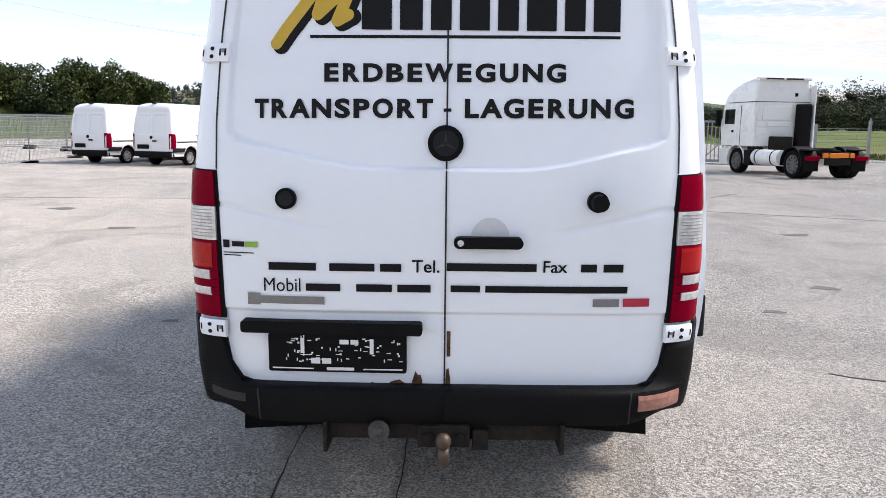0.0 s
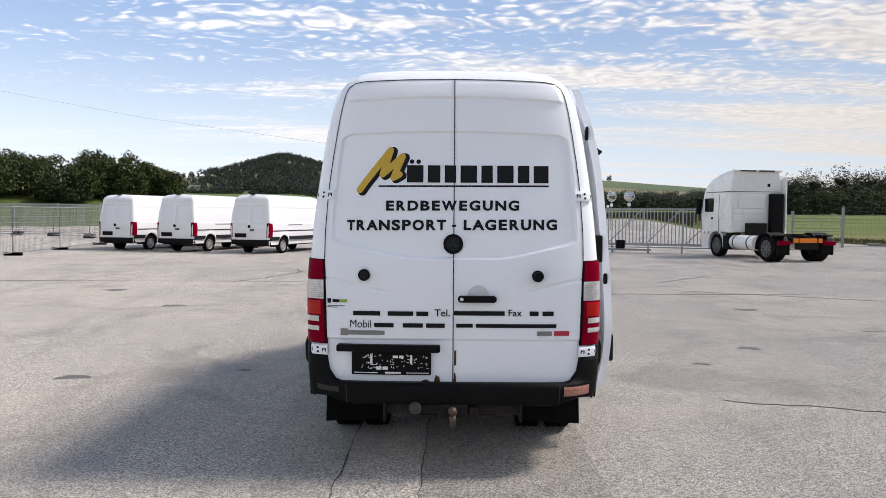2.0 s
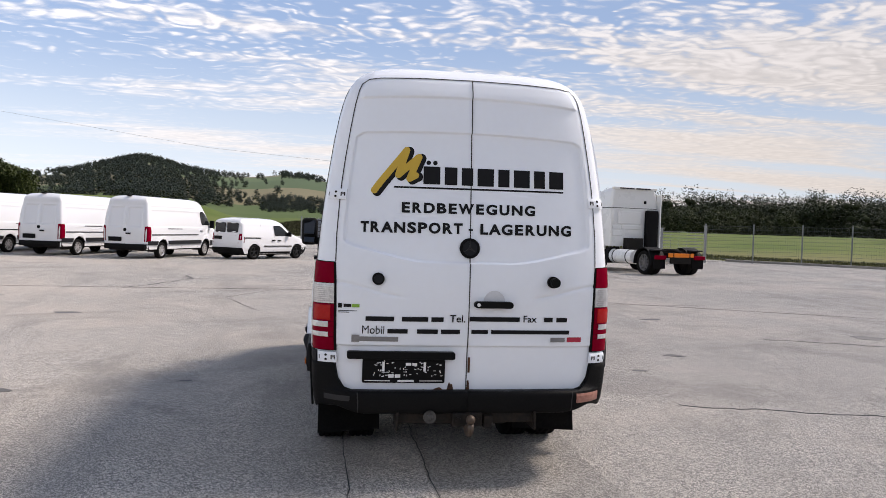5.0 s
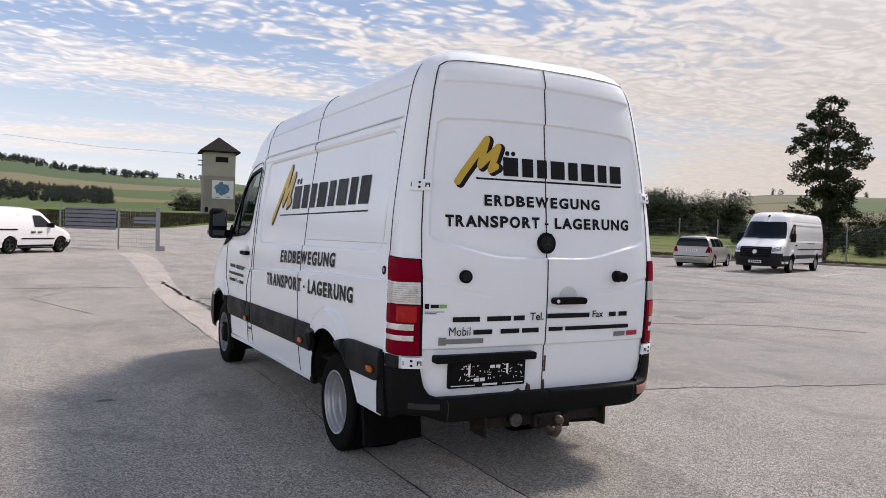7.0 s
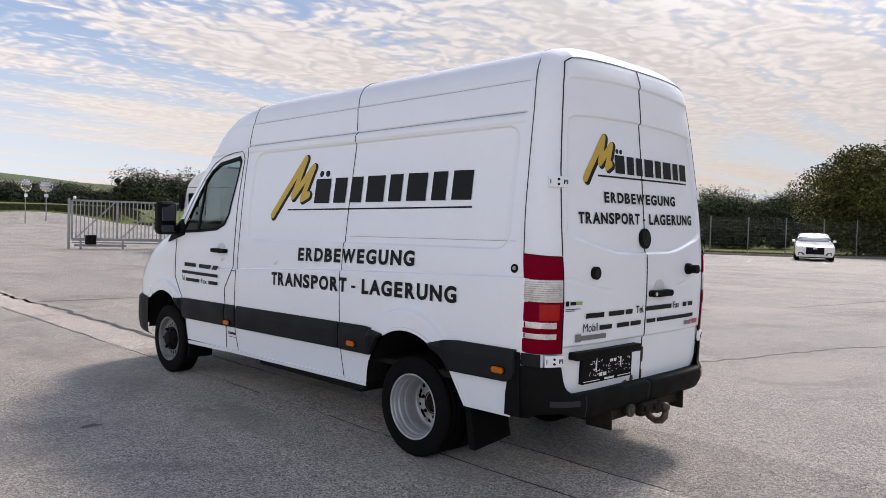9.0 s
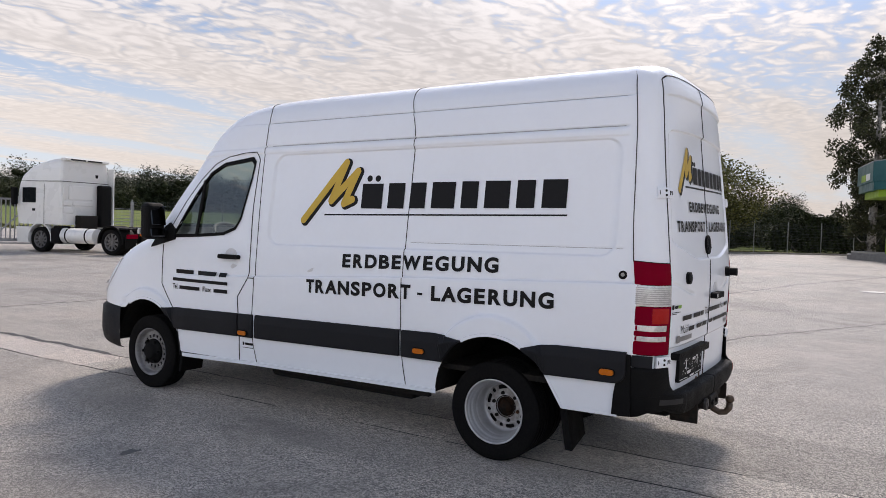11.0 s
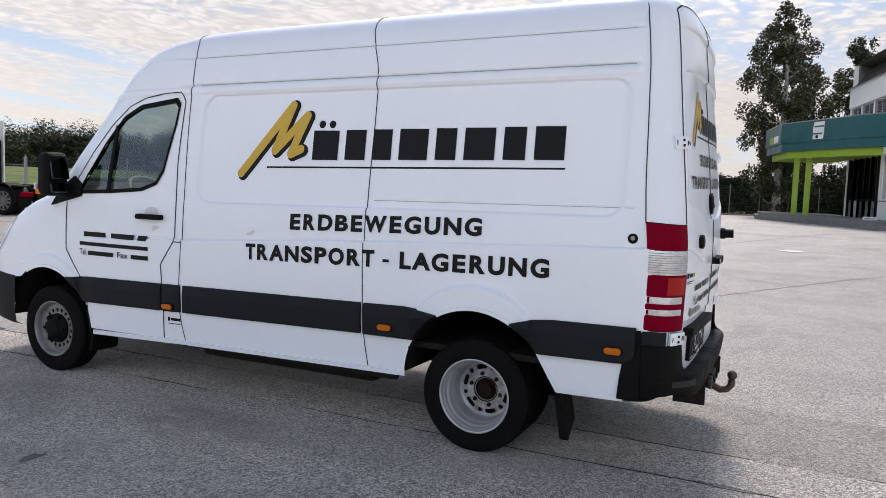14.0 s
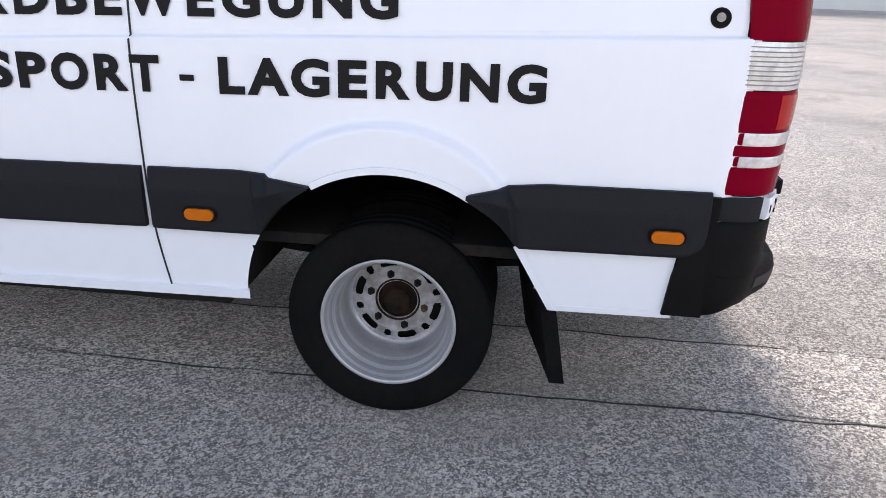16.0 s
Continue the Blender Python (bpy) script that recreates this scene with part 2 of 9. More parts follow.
def part(name, bm, material, parent, label="", smooth=False):
    me = bpy.data.meshes.new(name)
    bm.to_mesh(me)
    bm.free()
    me.materials.append(material)
    if smooth:
        me.polygons.foreach_set("use_smooth", [True] * len(me.polygons))
    ob = new(name, me)
    if parent:
        ob.parent = parent
    if label:
        tagged(ob, label)
    return ob


def thing(name, label, category, group="", kind=""):
    e = new(name)
    e.empty_display_size = 0.2
    return tagged(e, label, category, group, kind)


def box(bm, x0, x1, y0, y1, z0, z1, bevel=0.0, seg=2):
    g = bmesh.ops.create_cube(bm, size=1.0, matrix=Matrix.Translation(((x0 + x1) / 2, (y0 + y1) / 2, (z0 + z1) / 2)) @ Matrix.Diagonal((abs(x1 - x0), abs(y1 - y0), abs(z1 - z0), 1)))
    if bevel:
        es = {e for v in g["verts"] for e in v.link_edges}
        bmesh.ops.bevel(bm, geom=list(es), offset=bevel, segments=seg, affect="EDGES", profile=0.5)
    return g


def boxpart(name, x0, x1, y0, y1, z0, z1, material, parent, label="", bevel=0.01, seg=2, rot=None):
    bm = bmesh.new()
    box(bm, x0, x1, y0, y1, z0, z1, bevel, seg)
    if rot is not None:
        c = Vector(((x0 + x1) / 2, (y0 + y1) / 2, (z0 + z1) / 2))
        bmesh.ops.rotate(bm, verts=bm.verts, cent=c, matrix=Euler([radians(a) for a in rot]).to_matrix())
    return part(name, bm, material, parent, label)


def cyl(bm, p0, p1, r0, r1=None, seg=16, caps=True):
    p0, p1 = Vector(p0), Vector(p1)
    r1 = r0 if r1 is None else r1
    d = p1 - p0
    m = Matrix.Translation((p0 + p1) / 2) @ d.to_track_quat("Z", "Y").to_matrix().to_4x4()
    return bmesh.ops.create_cone(bm, cap_ends=caps, segments=seg, radius1=r0, radius2=r1, depth=d.length, matrix=m)


def tube(bm, pts, r, seg=8, taper=1.0):
    """A swept round bar through pts."""
    pts = [Vector(p) for p in pts]
    rings = []
    for i, p in enumerate(pts):
        d = (pts[min(i + 1, len(pts) - 1)] - pts[max(i - 1, 0)]).normalized()
        a = d.orthogonal().normalized() if i == 0 else (a_prev - d * a_prev.dot(d)).normalized()
        a_prev, b = a, d.cross(a)
        rr = r * (1 + (taper - 1) * i / max(1, len(pts) - 1))
        rings.append([bm.verts.new(p + rr * (math.cos(t) * a + math.sin(t) * b)) for t in (2 * math.pi * k / seg for k in range(seg))])
    for i in range(len(rings) - 1):
        for k in range(seg):
            bm.faces.new((rings[i][k], rings[i][(k + 1) % seg], rings[i + 1][(k + 1) % seg], rings[i + 1][k]))
    bm.faces.new(rings[0][::-1]), bm.faces.new(rings[-1])


def lathe(name, prof, axis_x, material, parent, label="", seg=40, smooth=True, cy=0.0, cz=0.0):
    """Turns prof, rows of (x, radius), round an axle along x through (cy, cz)."""
    verts, faces = [], []
    for x, r in prof:
        for k in range(seg):
            a = 2 * math.pi * k / seg
            verts.append((axis_x + x, cy + r * math.cos(a), cz + r * math.sin(a)))
    for i in range(len(prof) - 1):
        for k in range(seg):
            a, b = i * seg + k, i * seg + (k + 1) % seg
            faces.append((a, b, b + seg, a + seg))
    ob = mesh_obj(name, verts, faces, material, parent, label, smooth)
    return ob


def curve(xs, ys):
    """A smooth monotone-ish interpolant through the knots."""
    xs, ys = np.array(xs, float), np.array(ys, float)
    d = np.gradient(ys, xs)

    def f(x):
        x = np.clip(np.asarray(x, float), xs[0], xs[-1])
        i = np.clip(np.searchsorted(xs, x) - 1, 0, len(xs) - 2)
        h = xs[i + 1] - xs[i]
        t = (x - xs[i]) / h
        return ys[i] * (2 * t**3 - 3 * t**2 + 1) + h * d[i] * (t**3 - 2 * t**2 + t) + ys[i + 1] * (3 * t**2 - 2 * t**3) + h * d[i + 1] * (t**3 - t**2)

    return f


def sstep(x, a, b):
    t = np.clip((np.asarray(x, float) - a) / (b - a), 0, 1)
    return t * t * (3 - 2 * t)


class Hull:
    """A vehicle skin: at each height a plan outline with half width W, rear end R, front end F and rounded ends."""

    def __init__(self, zs, W, R, F, nr=5.0, Dr=0.22, nf=3.2, Df=1.2, shear=0.0, yref=0.0, disp_side=None, disp_rear=None):
        self.zs, self.W, self.R, self.F = zs, W, R, F
        self.nr, self.Dr, self.nf, self.Df = nr, Dr, nf, Df
        self.shear, self.yref, self.ds, self.dr = shear, yref, disp_side, disp_rear

    def zb(self, y, z):
        return z - self.shear * (y - self.yref)

    def side(self, y, z, off=0.0):
        """A point on the left flank at world (y, z), off metres proud."""
        zb = self.zb(y, z)
        W, R, F = float(self.W(zb)), float(self.R(zb)), float(self.F(zb))
        x = W
        if y < R + self.Dr:
            x = W * max(0.0, 1 - max(0.0, (R + self.Dr - y) / self.Dr) ** self.nr) ** (1 / self.nr)
        Df = min(self.Df, (F - R) * 0.45)
        if y > F - Df:
            x = W * max(0.0, 1 - min(1.0, (y - F + Df) / Df) ** self.nf) ** (1 / self.nf)
        if self.ds:
            x += float(self.ds(np.array(y), np.array(zb)))
        return Vector((-(x + off), y, z))

    def rear(self, x, z, off=0.0):
        y = 2.8
        for _ in range(2):
            zb = self.zb(y, z)
            W, R = float(self.W(zb)), float(self.R(zb))
            q = min(1.0, abs(x) / W)
            y = R + self.Dr * (1 - max(0.0, 1 - q**self.nr) ** (1 / self.nr))
            if self.dr:
                y -= float(self.dr(np.array(abs(x)), np.array(zb)))
        return Vector((x, y - off, z))

    def corner(self, q, z, off=0.0):
        """Round the left rear corner: q 0 at the middle of the rear, 1 where the flank begins, beyond that metres along the flank."""
        R, W = 2.72, 1.0
        y = R
        for _ in range(2):
            zb = self.zb(y, z)
            W, R = float(self.W(zb)), float(self.R(zb))
            if q <= 1:
                t = math.pi / 2 * (1 - q)
                c, s = max(0.0, math.cos(t)), max(0.0, math.sin(t))
                x, y = W * c ** (2 / self.nr), R + self.Dr - self.Dr * s ** (2 / self.nr)
            else:
                x, y = W, R + self.Dr + (q - 1)
        nx, ny = (0.0, -1.0)
        if q >= 1:
            nx, ny = 1.0, 0.0
        else:
            gx, gy = (x / W) ** (self.nr - 1) / W, -(((R + self.Dr - y) / self.Dr) ** (self.nr - 1)) / self.Dr
            L = math.hypot(gx, gy)
            nx, ny = gx / L, gy / L
        return Vector((-(x + off * nx), y + off * ny, z))

    def grid(self, n_rear, n_corner, n_side, n_front):
        rows = []
        for zb in self.zs:
            W, R, F = float(self.W(zb)), float(self.R(zb)), float(self.F(zb))
            Df = min(self.Df, (F - R) * 0.45)
            xs, ys = [], []
            tc = math.acos(0.86 ** (self.nr / 2))
            for i in range(n_rear):
                q = 0.86 * i / n_rear
                xs.append(W * q)
                ys.append(R + self.Dr * (1 - (1 - q**self.nr) ** (1 / self.nr)))
            for i in range(n_corner):
                t = tc * (1 - i / n_corner)
                xs.append(W * math.cos(t) ** (2 / self.nr))
                ys.append(R + self.Dr - self.Dr * max(0.0, math.sin(t)) ** (2 / self.nr))
            a, b = R + self.Dr, F - Df
            for i in range(n_side):
                xs.append(W)
                ys.append(a + (b - a) * i / n_side)
            for i in range(n_front + 1):
                t = math.pi / 2 * (1 - i / n_front)
                xs.append(W * max(0.0, math.sin(t)) ** (2 / self.nf))
                ys.append(F - Df + Df * max(0.0, math.cos(t)) ** (2 / self.nf))
            xs, ys = np.array(xs), np.array(ys)
            if self.ds:
                k = n_rear + n_corner
                xs[k:] = xs[k:] + np.where(xs[k:] > 0.3, self.ds(ys[k:], np.full(len(ys) - k, zb)), 0)
            if self.dr:
                k = n_rear + n_corner // 2
                ys[:k] = ys[:k] - self.dr(xs[:k], np.full(k, zb))
            rows.append(np.stack([xs, ys, zb + self.shear * (ys - self.yref)], 1))
        return np.array(rows)

    def build(self, n, classify, snap=None, cap=True):
        """Lists of vertices and faces, sorted by the part that classify(centres) names (None: cut away)."""
        g = self.grid(*n)
        nz, nu, _ = g.shape
        left, right = g.copy(), g.copy()
        left[:, :, 0] *= -1
        P = np.concatenate([left[:, ::-1][:, :-1], right], 1)
        nu2 = P.shape[1]
        V = P.reshape(-1, 3)
        if snap:
            V = snap(V)
        i, j = np.meshgrid(np.arange(nz - 1), np.arange(nu2 - 1), indexing="ij")
        a = (i * nu2 + j).ravel()
        quads = np.stack([a, a + 1, a + nu2 + 1, a + nu2], 1)
        close = np.arange(nz - 1) * nu2
        quads = np.concatenate([quads, np.stack([close + nu2 - 1, close, close + nu2, close + 2 * nu2 - 1], 1)])
        if cap:
            t, h = (nz - 1) * nu2, nu2 // 2
            k = np.arange(h - 1)
            quads = np.concatenate([quads, np.stack([t + k, t + k + 1, t + nu2 - 2 - k, t + nu2 - 1 - k], 1)])
        names = classify(V[quads].mean(1))
        out = {}
        for nm in sorted(set(names) - {""}):
            q = quads[np.array([x == nm for x in names])]
            ids, inv = np.unique(q, return_inverse=True)
            out[nm] = (V[ids], inv.reshape(q.shape))
        return out


def slab2d(name, mp, outline, depth, material, parent, label="", base=0.0, smooth=False):
    """A plate on a curved skin: mp(u, v, off) gives the place; outline in (u, v); depth metres thick."""
    n = len(outline)
    verts = [mp(u, v, base + depth) for u, v in outline] + [mp(u, v, base) for u, v in outline]
    faces = [tuple(range(n))] + [(k, n + k, n + (k + 1) % n, (k + 1) % n) for k in range(n)]
    return mesh_obj(name, verts, faces, material, parent, label, smooth)


def band(name, mp, u0, u1, v0, v1, depth, material, parent, label="", nu=24, nv=4, lip=0.35):
    """A wide plate that follows the skin all the way, with softened upper and lower edges."""
    bm = bmesh.new()
    prev = None
    for i in range(nu + 1):
        u = u0 + (u1 - u0) * i / nu
        row = [bm.verts.new(mp(u, v0, 0.0))]
        for j in range(nv + 1):
            o = depth * (1 - lip * (abs(2 * j / nv - 1) ** 4))
            row.append(bm.verts.new(mp(u, v0 + (v1 - v0) * j / nv, o)))
        row.append(bm.verts.new(mp(u, v1, 0.0)))
        if prev:
            for k in range(len(row) - 1):
                bm.faces.new((prev[k], row[k], row[k + 1], prev[k + 1]))
        else:
            bm.faces.new(row)
        prev = row
    bm.faces.new(prev[::-1])
    return part(name, bm, material, parent, label)


def ribbon(name, mp, pts, width, material, parent, label="", depth=0.0045):
    """A narrow strip along pts on a curved skin."""
    bm = bmesh.new()
    prev = None
    for i, (u, v) in enumerate(pts):
        a, b = pts[max(i - 1, 0)], pts[min(i + 1, len(pts) - 1)]
        d = Vector((b[0] - a[0], b[1] - a[1])).normalized()
        nx, ny = -d.y * width / 2, d.x * width / 2
        row = [bm.verts.new(mp(u + nx * s, v + ny * s, o)) for s, o in ((-1.15, 0.0008), (-1, depth), (1, depth), (1.15, 0.0008))]
        if prev:
            for k in range(3):
                bm.faces.new((prev[k], prev[k + 1], row[k + 1], row[k]))
        prev = row
    return part(name, bm, material, parent, label)


def line(a, b, n=12):
    return [(a[0] + (b[0] - a[0]) * i / n, a[1] + (b[1] - a[1]) * i / n) for i in range(n + 1)]


def path(*pts, n=8):
    out = [pts[0]]
    for a, b in zip(pts, pts[1:]):
        out += line(a, b, n)[1:]
    return out


def rounded(u0, v0, u1, v1, r, n=5):
    out = []
    for cu, cv, a0 in ((u1 - r, v1 - r, 0), (u0 + r, v1 - r, 90), (u0 + r, v0 + r, 180), (u1 - r, v0 + r, 270)):
        out += [(cu + r * math.cos(radians(a0 + 90 * i / n)), cv + r * math.sin(radians(a0 + 90 * i / n))) for i in range(n + 1)]
    return out


def text_mesh(words, bold=0.0, space=1.0):
    c = bpy.data.curves.new("letters", "FONT")
    c.body, c.size, c.offset, c.space_character, c.resolution_u = words, 1.0, bold, space, 4
    ob = new("letters", c)
    bpy.context.view_layer.update()
    me = bpy.data.meshes.new_from_object(ob.evaluated_get(bpy.context.evaluated_depsgraph_get()))
    bpy.data.objects.remove(ob)
    return me


def lettering(name, words, mp, u0, u1, v0, v1, material, parent, label="", bold=0.042, space=1.0, slope=0.0, off=0.005, spans=None):
    """Letters laid on a curved skin, filling u0..u1 by v0..v1; u may run either way; slope: rise per metre of u; spans: where each letter begins and ends."""
    if spans:
        word = new(name)
        word.parent = parent
        a, b = spans[0][0], spans[-1][1]
        for ch, (p, q) in zip(words.replace(" ", ""), spans):
            me = text_mesh(ch, bold)
            co = np.array([v.co[:] for v in me.vertices])
            lo, hi = co.min(0), co.max(0)
            thin = ch == "-"
            verts = []
            for c in co:
                s, t = (c[0] - lo[0]) / (hi[0] - lo[0]), (c[1] - lo[1]) / (hi[1] - lo[1])
                s = (p + (q - p) * s - a) / (b - a)
                t = 0.33 + 0.17 * t if thin else t * 1.03 - 0.015 if ch in "OSGU" else t
                u = u0 + (u1 - u0) * s
                verts.append(mp(u, v0 + (v1 - v0) * t + slope * (u - u0), off))
            mesh_obj("letter", verts, [tuple(f.vertices) for f in me.polygons], material, word)
            bpy.data.meshes.remove(me)
        return tagged(word, label) if label else word
    me = text_mesh(words, bold, space)
    co = np.array([v.co[:] for v in me.vertices])
    lo, hi = co.min(0), co.max(0)
    for v in me.vertices:
        s, t = (v.co.x - lo[0]) / (hi[0] - lo[0]), (v.co.y - lo[1]) / (hi[1] - lo[1])
        u = u0 + (u1 - u0) * s
        v.co = mp(u, v0 + (v1 - v0) * t + slope * (u - u0), off)
    # each letter is a piece of its own
    root = list(range(len(me.vertices)))

    def find(i):
        while root[i] != i:
            root[i] = root[root[i]]
            i = root[i]
        return i

    for f in me.polygons:
        for a, b in zip(f.vertices, f.vertices[1:]):
            root[find(a)] = find(b)
    groups = {}
    for f in me.polygons:
        groups.setdefault(find(f.vertices[0]), []).append(tuple(f.vertices))
    word = new(name)
    word.parent = parent
    for g in sorted(groups.values(), key=lambda q: q[0][0]):
        ids = sorted({i for f in g for i in f})
        at = {i: k for k, i in enumerate(ids)}
        mesh_obj("letter", [me.vertices[i].co.copy() for i in ids], [tuple(at[i] for i in f) for f in g], material, word)
    bpy.data.meshes.remove(me)
    return tagged(word, label) if label else word


def bars(name, mp, rows, material, parent, label="", off=0.005, joined=False):
    """Plain bars (u0, u1, v0, v1) on a skin, each a part of its own unless too small to pick apart."""
    verts, faces = [], []
    for u0, u1, v0, v1 in rows:
        k = len(verts)
        m = max(1, int(abs(u1 - u0) / 0.12))
        us = [u0 + (u1 - u0) * i / m for i in range(m + 1)]
        vv = [mp(u, v0, off) for u in us] + [mp(u, v1, off) for u in us]
        ff = [(i, i + 1, m + 2 + i, m + 1 + i) for i in range(m)]
        if joined:
            verts += vv
            faces += [tuple(k + j for j in f) for f in ff]
        else:
            mesh_obj(name, vv, ff, material, parent, label)
    if joined:
        tagged(mesh_obj(name, verts, faces, material, parent, label), kind="stuff")


# ---- ground ----
def ring_edge(az):
    """How far the paved yard reaches in a direction (degrees from +y towards +x)."""
    return float(curve([-180, -90, -50, -30, -10, 0, 20, 24, 28, 36, 44, 54, 62, 70, 80, 90, 100, 140, 180],
                       [55, 70, 70, 69, 63, 63, 61, 50, 46, 44, 43.5, 44.2, 44.4, 46.5, 54, 60, 62, 55, 55])(az))


SKYLINE = curve([-180, -120, -60, -30, -21, -18, -15, -12.7, -10, -5, -2.5, 0.8, 4.3, 10, 15, 20, 28, 36, 43, 49, 58, 65, 72, 90, 120, 180],
                [0.8, 0.9, 1.0, 1.1, 2.2, 2.6, 3.3, 3.8, 3.3, 3.1, 3.35, 2.95, 2.75, 2.6, 2.2, 1.8, 1.3, 1.2, 1.6, 2.6, 2.7, 2.4, 1.5, 1.0, 0.8, 0.8])


def height(x, y):
    """The lie of the land."""
    r, az = math.hypot(x, y), math.degrees(math.atan2(x, y))
    z = 0.14 * float(sstep(x, 8, 26)) * float(sstep(r, 12, 30))
    z += 0.026 * float(np.clip(r - 38, 0, 26)) * float(sstep(abs(az - 8), 60, 30))
    bank = float(sstep(az, -8, -2)) * float(sstep(az, 23, 19))
    west = float(sstep(az, -4, -12)) * float(sstep(az, -70, -50))
    z += 1.25 * bank * float(sstep(r, 64, 71)) + (0.4 + 2.8 * west) * (1 - bank) * float(sstep(r, 67 - 3 * (1 - west), 86))
    z += 0.012 * float(np.clip(r - 70, 0, 100))
    hill = math.tan(radians(float(SKYLINE(az)))) * 1500
    z += hill * float(sstep(r, 380, 1500)) ** 0.9
    if r > 150:
        z += 3.0 * float(sstep(r, 150, 400)) * noise.noise(Vector((x / 160, y / 160, 3.7)))
    return z


def asphalt(name="asphalt", gain=1.0, warm=1.0):
    m = bpy.data.materials.new(name)
    m.use_nodes = True
    nt = m.node_tree
    b = nt.nodes["Principled BSDF"]
    vec = node(nt, "ShaderNodeTexCoord").outputs["Object"]
    vor = node(nt, "ShaderNodeTexVoronoi")
    vor.inputs["Scale"].default_value = 205.0
    nt.links.new(vec, vor.inputs["Vector"])
    sep = node(nt, "ShaderNodeSeparateColor")
    nt.links.new(vor.outputs["Color"], sep.inputs[0])
    grit = mathn(nt, "POWER", sep.outputs[0], 1.5)
    fine = noisen(nt, vec, 120, 2, 0.6)
    lumps = noisen(nt, vec, 46, 3, 0.6)
    vor2 = node(nt, "ShaderNodeTexVoronoi")
    vor2.inputs["Scale"].default_value = 92.0
    nt.links.new(vec, vor2.inputs["Vector"])
    sep2 = node(nt, "ShaderNodeSeparateColor")
    nt.links.new(vor2.outputs["Color"], sep2.inputs[0])
    clod = noisen(nt, vec, 17, 4, 0.7)
    mid = noisen(nt, vec, 2.6, 5, 0.6)
    broad = noisen(nt, vec, 0.22, 4, 0.55, 0.4)
    streak = node(nt, "ShaderNodeMapping")
    streak.inputs["Scale"].default_value = (0.7, 0.09, 1)
    nt.links.new(vec, streak.inputs["Vector"])
    runs = noisen(nt, streak.outputs[0], 1.0, 5, 0.6, 0.3)
    c = mixcol(nt, grit, (0.022, 0.0215, 0.0215), (0.78, 0.76, 0.72))
    c = mixcol(nt, mathn(nt, "MULTIPLY", maprange(nt, lumps, 0.42, 0.68), 0.18), c, (0.10, 0.098, 0.096))
    c = mixcol(nt, mathn(nt, "MULTIPLY", maprange(nt, fine, 0.42, 0.60), 0.40), c, (0.085, 0.083, 0.081))
    c = mixcol(nt, mathn(nt, "MULTIPLY", maprange(nt, sep2.outputs[0], 0.52, 0.90), 0.72), c, (0.040, 0.039, 0.039))
    c = mixcol(nt, mathn(nt, "MULTIPLY", maprange(nt, sep2.outputs[1], 0.60, 0.95), 0.62), c, (0.62, 0.60, 0.565))
    c = mixcol(nt, mathn(nt, "MULTIPLY", maprange(nt, clod, 0.44, 0.64), 0.10), c, (0.085, 0.083, 0.081))
    c = mixcol(nt, mathn(nt, "MULTIPLY", maprange(nt, mid, 0.35, 0.7), 0.26), c, (0.19, 0.182, 0.173))
    c = mixcol(nt, mathn(nt, "MULTIPLY", maprange(nt, broad, 0.42, 0.66), 0.45), c, (0.37, 0.340, 0.305))
    c = mixcol(nt, mathn(nt, "MULTIPLY", maprange(nt, runs, 0.50, 0.70), 0.40), c, (0.13, 0.126, 0.122))
    patch = noisen(nt, vec, 0.55, 6, 0.65, 0.8)
    c = mixcol(nt, mathn(nt, "MULTIPLY", maprange(nt, patch, 0.50, 0.64), 0.38), c, (0.115, 0.110, 0.106))
    c = mixcol(nt, mathn(nt, "MULTIPLY", maprange(nt, patch, 0.40, 0.30), 0.30), c, (0.36, 0.335, 0.315))
    c = mixcol(nt, 1.0, c, (gain, gain * (0.965 / warm), gain * (0.915 / warm)), "MULTIPLY")
    nt.links.new(c, b.inputs["Base Color"])
    b.inputs["Roughness"].default_value = 0.66
    b.inputs["Diffuse Roughness"].default_value = 1.0
    b.inputs["Specular IOR Level"].default_value = 0.36
    bn = node(nt, "ShaderNodeBump")
    bn.inputs["Strength"].default_value, bn.inputs["Distance"].default_value = 0.8, 0.006
    nt.links.new(mathn(nt, "ADD", vor.outputs["Distance"], mathn(nt, "MULTIPLY", fine, 0.5)), bn.inputs["Height"])
    nt.links.new(bn.outputs[0], b.inputs["Normal"])
    return m


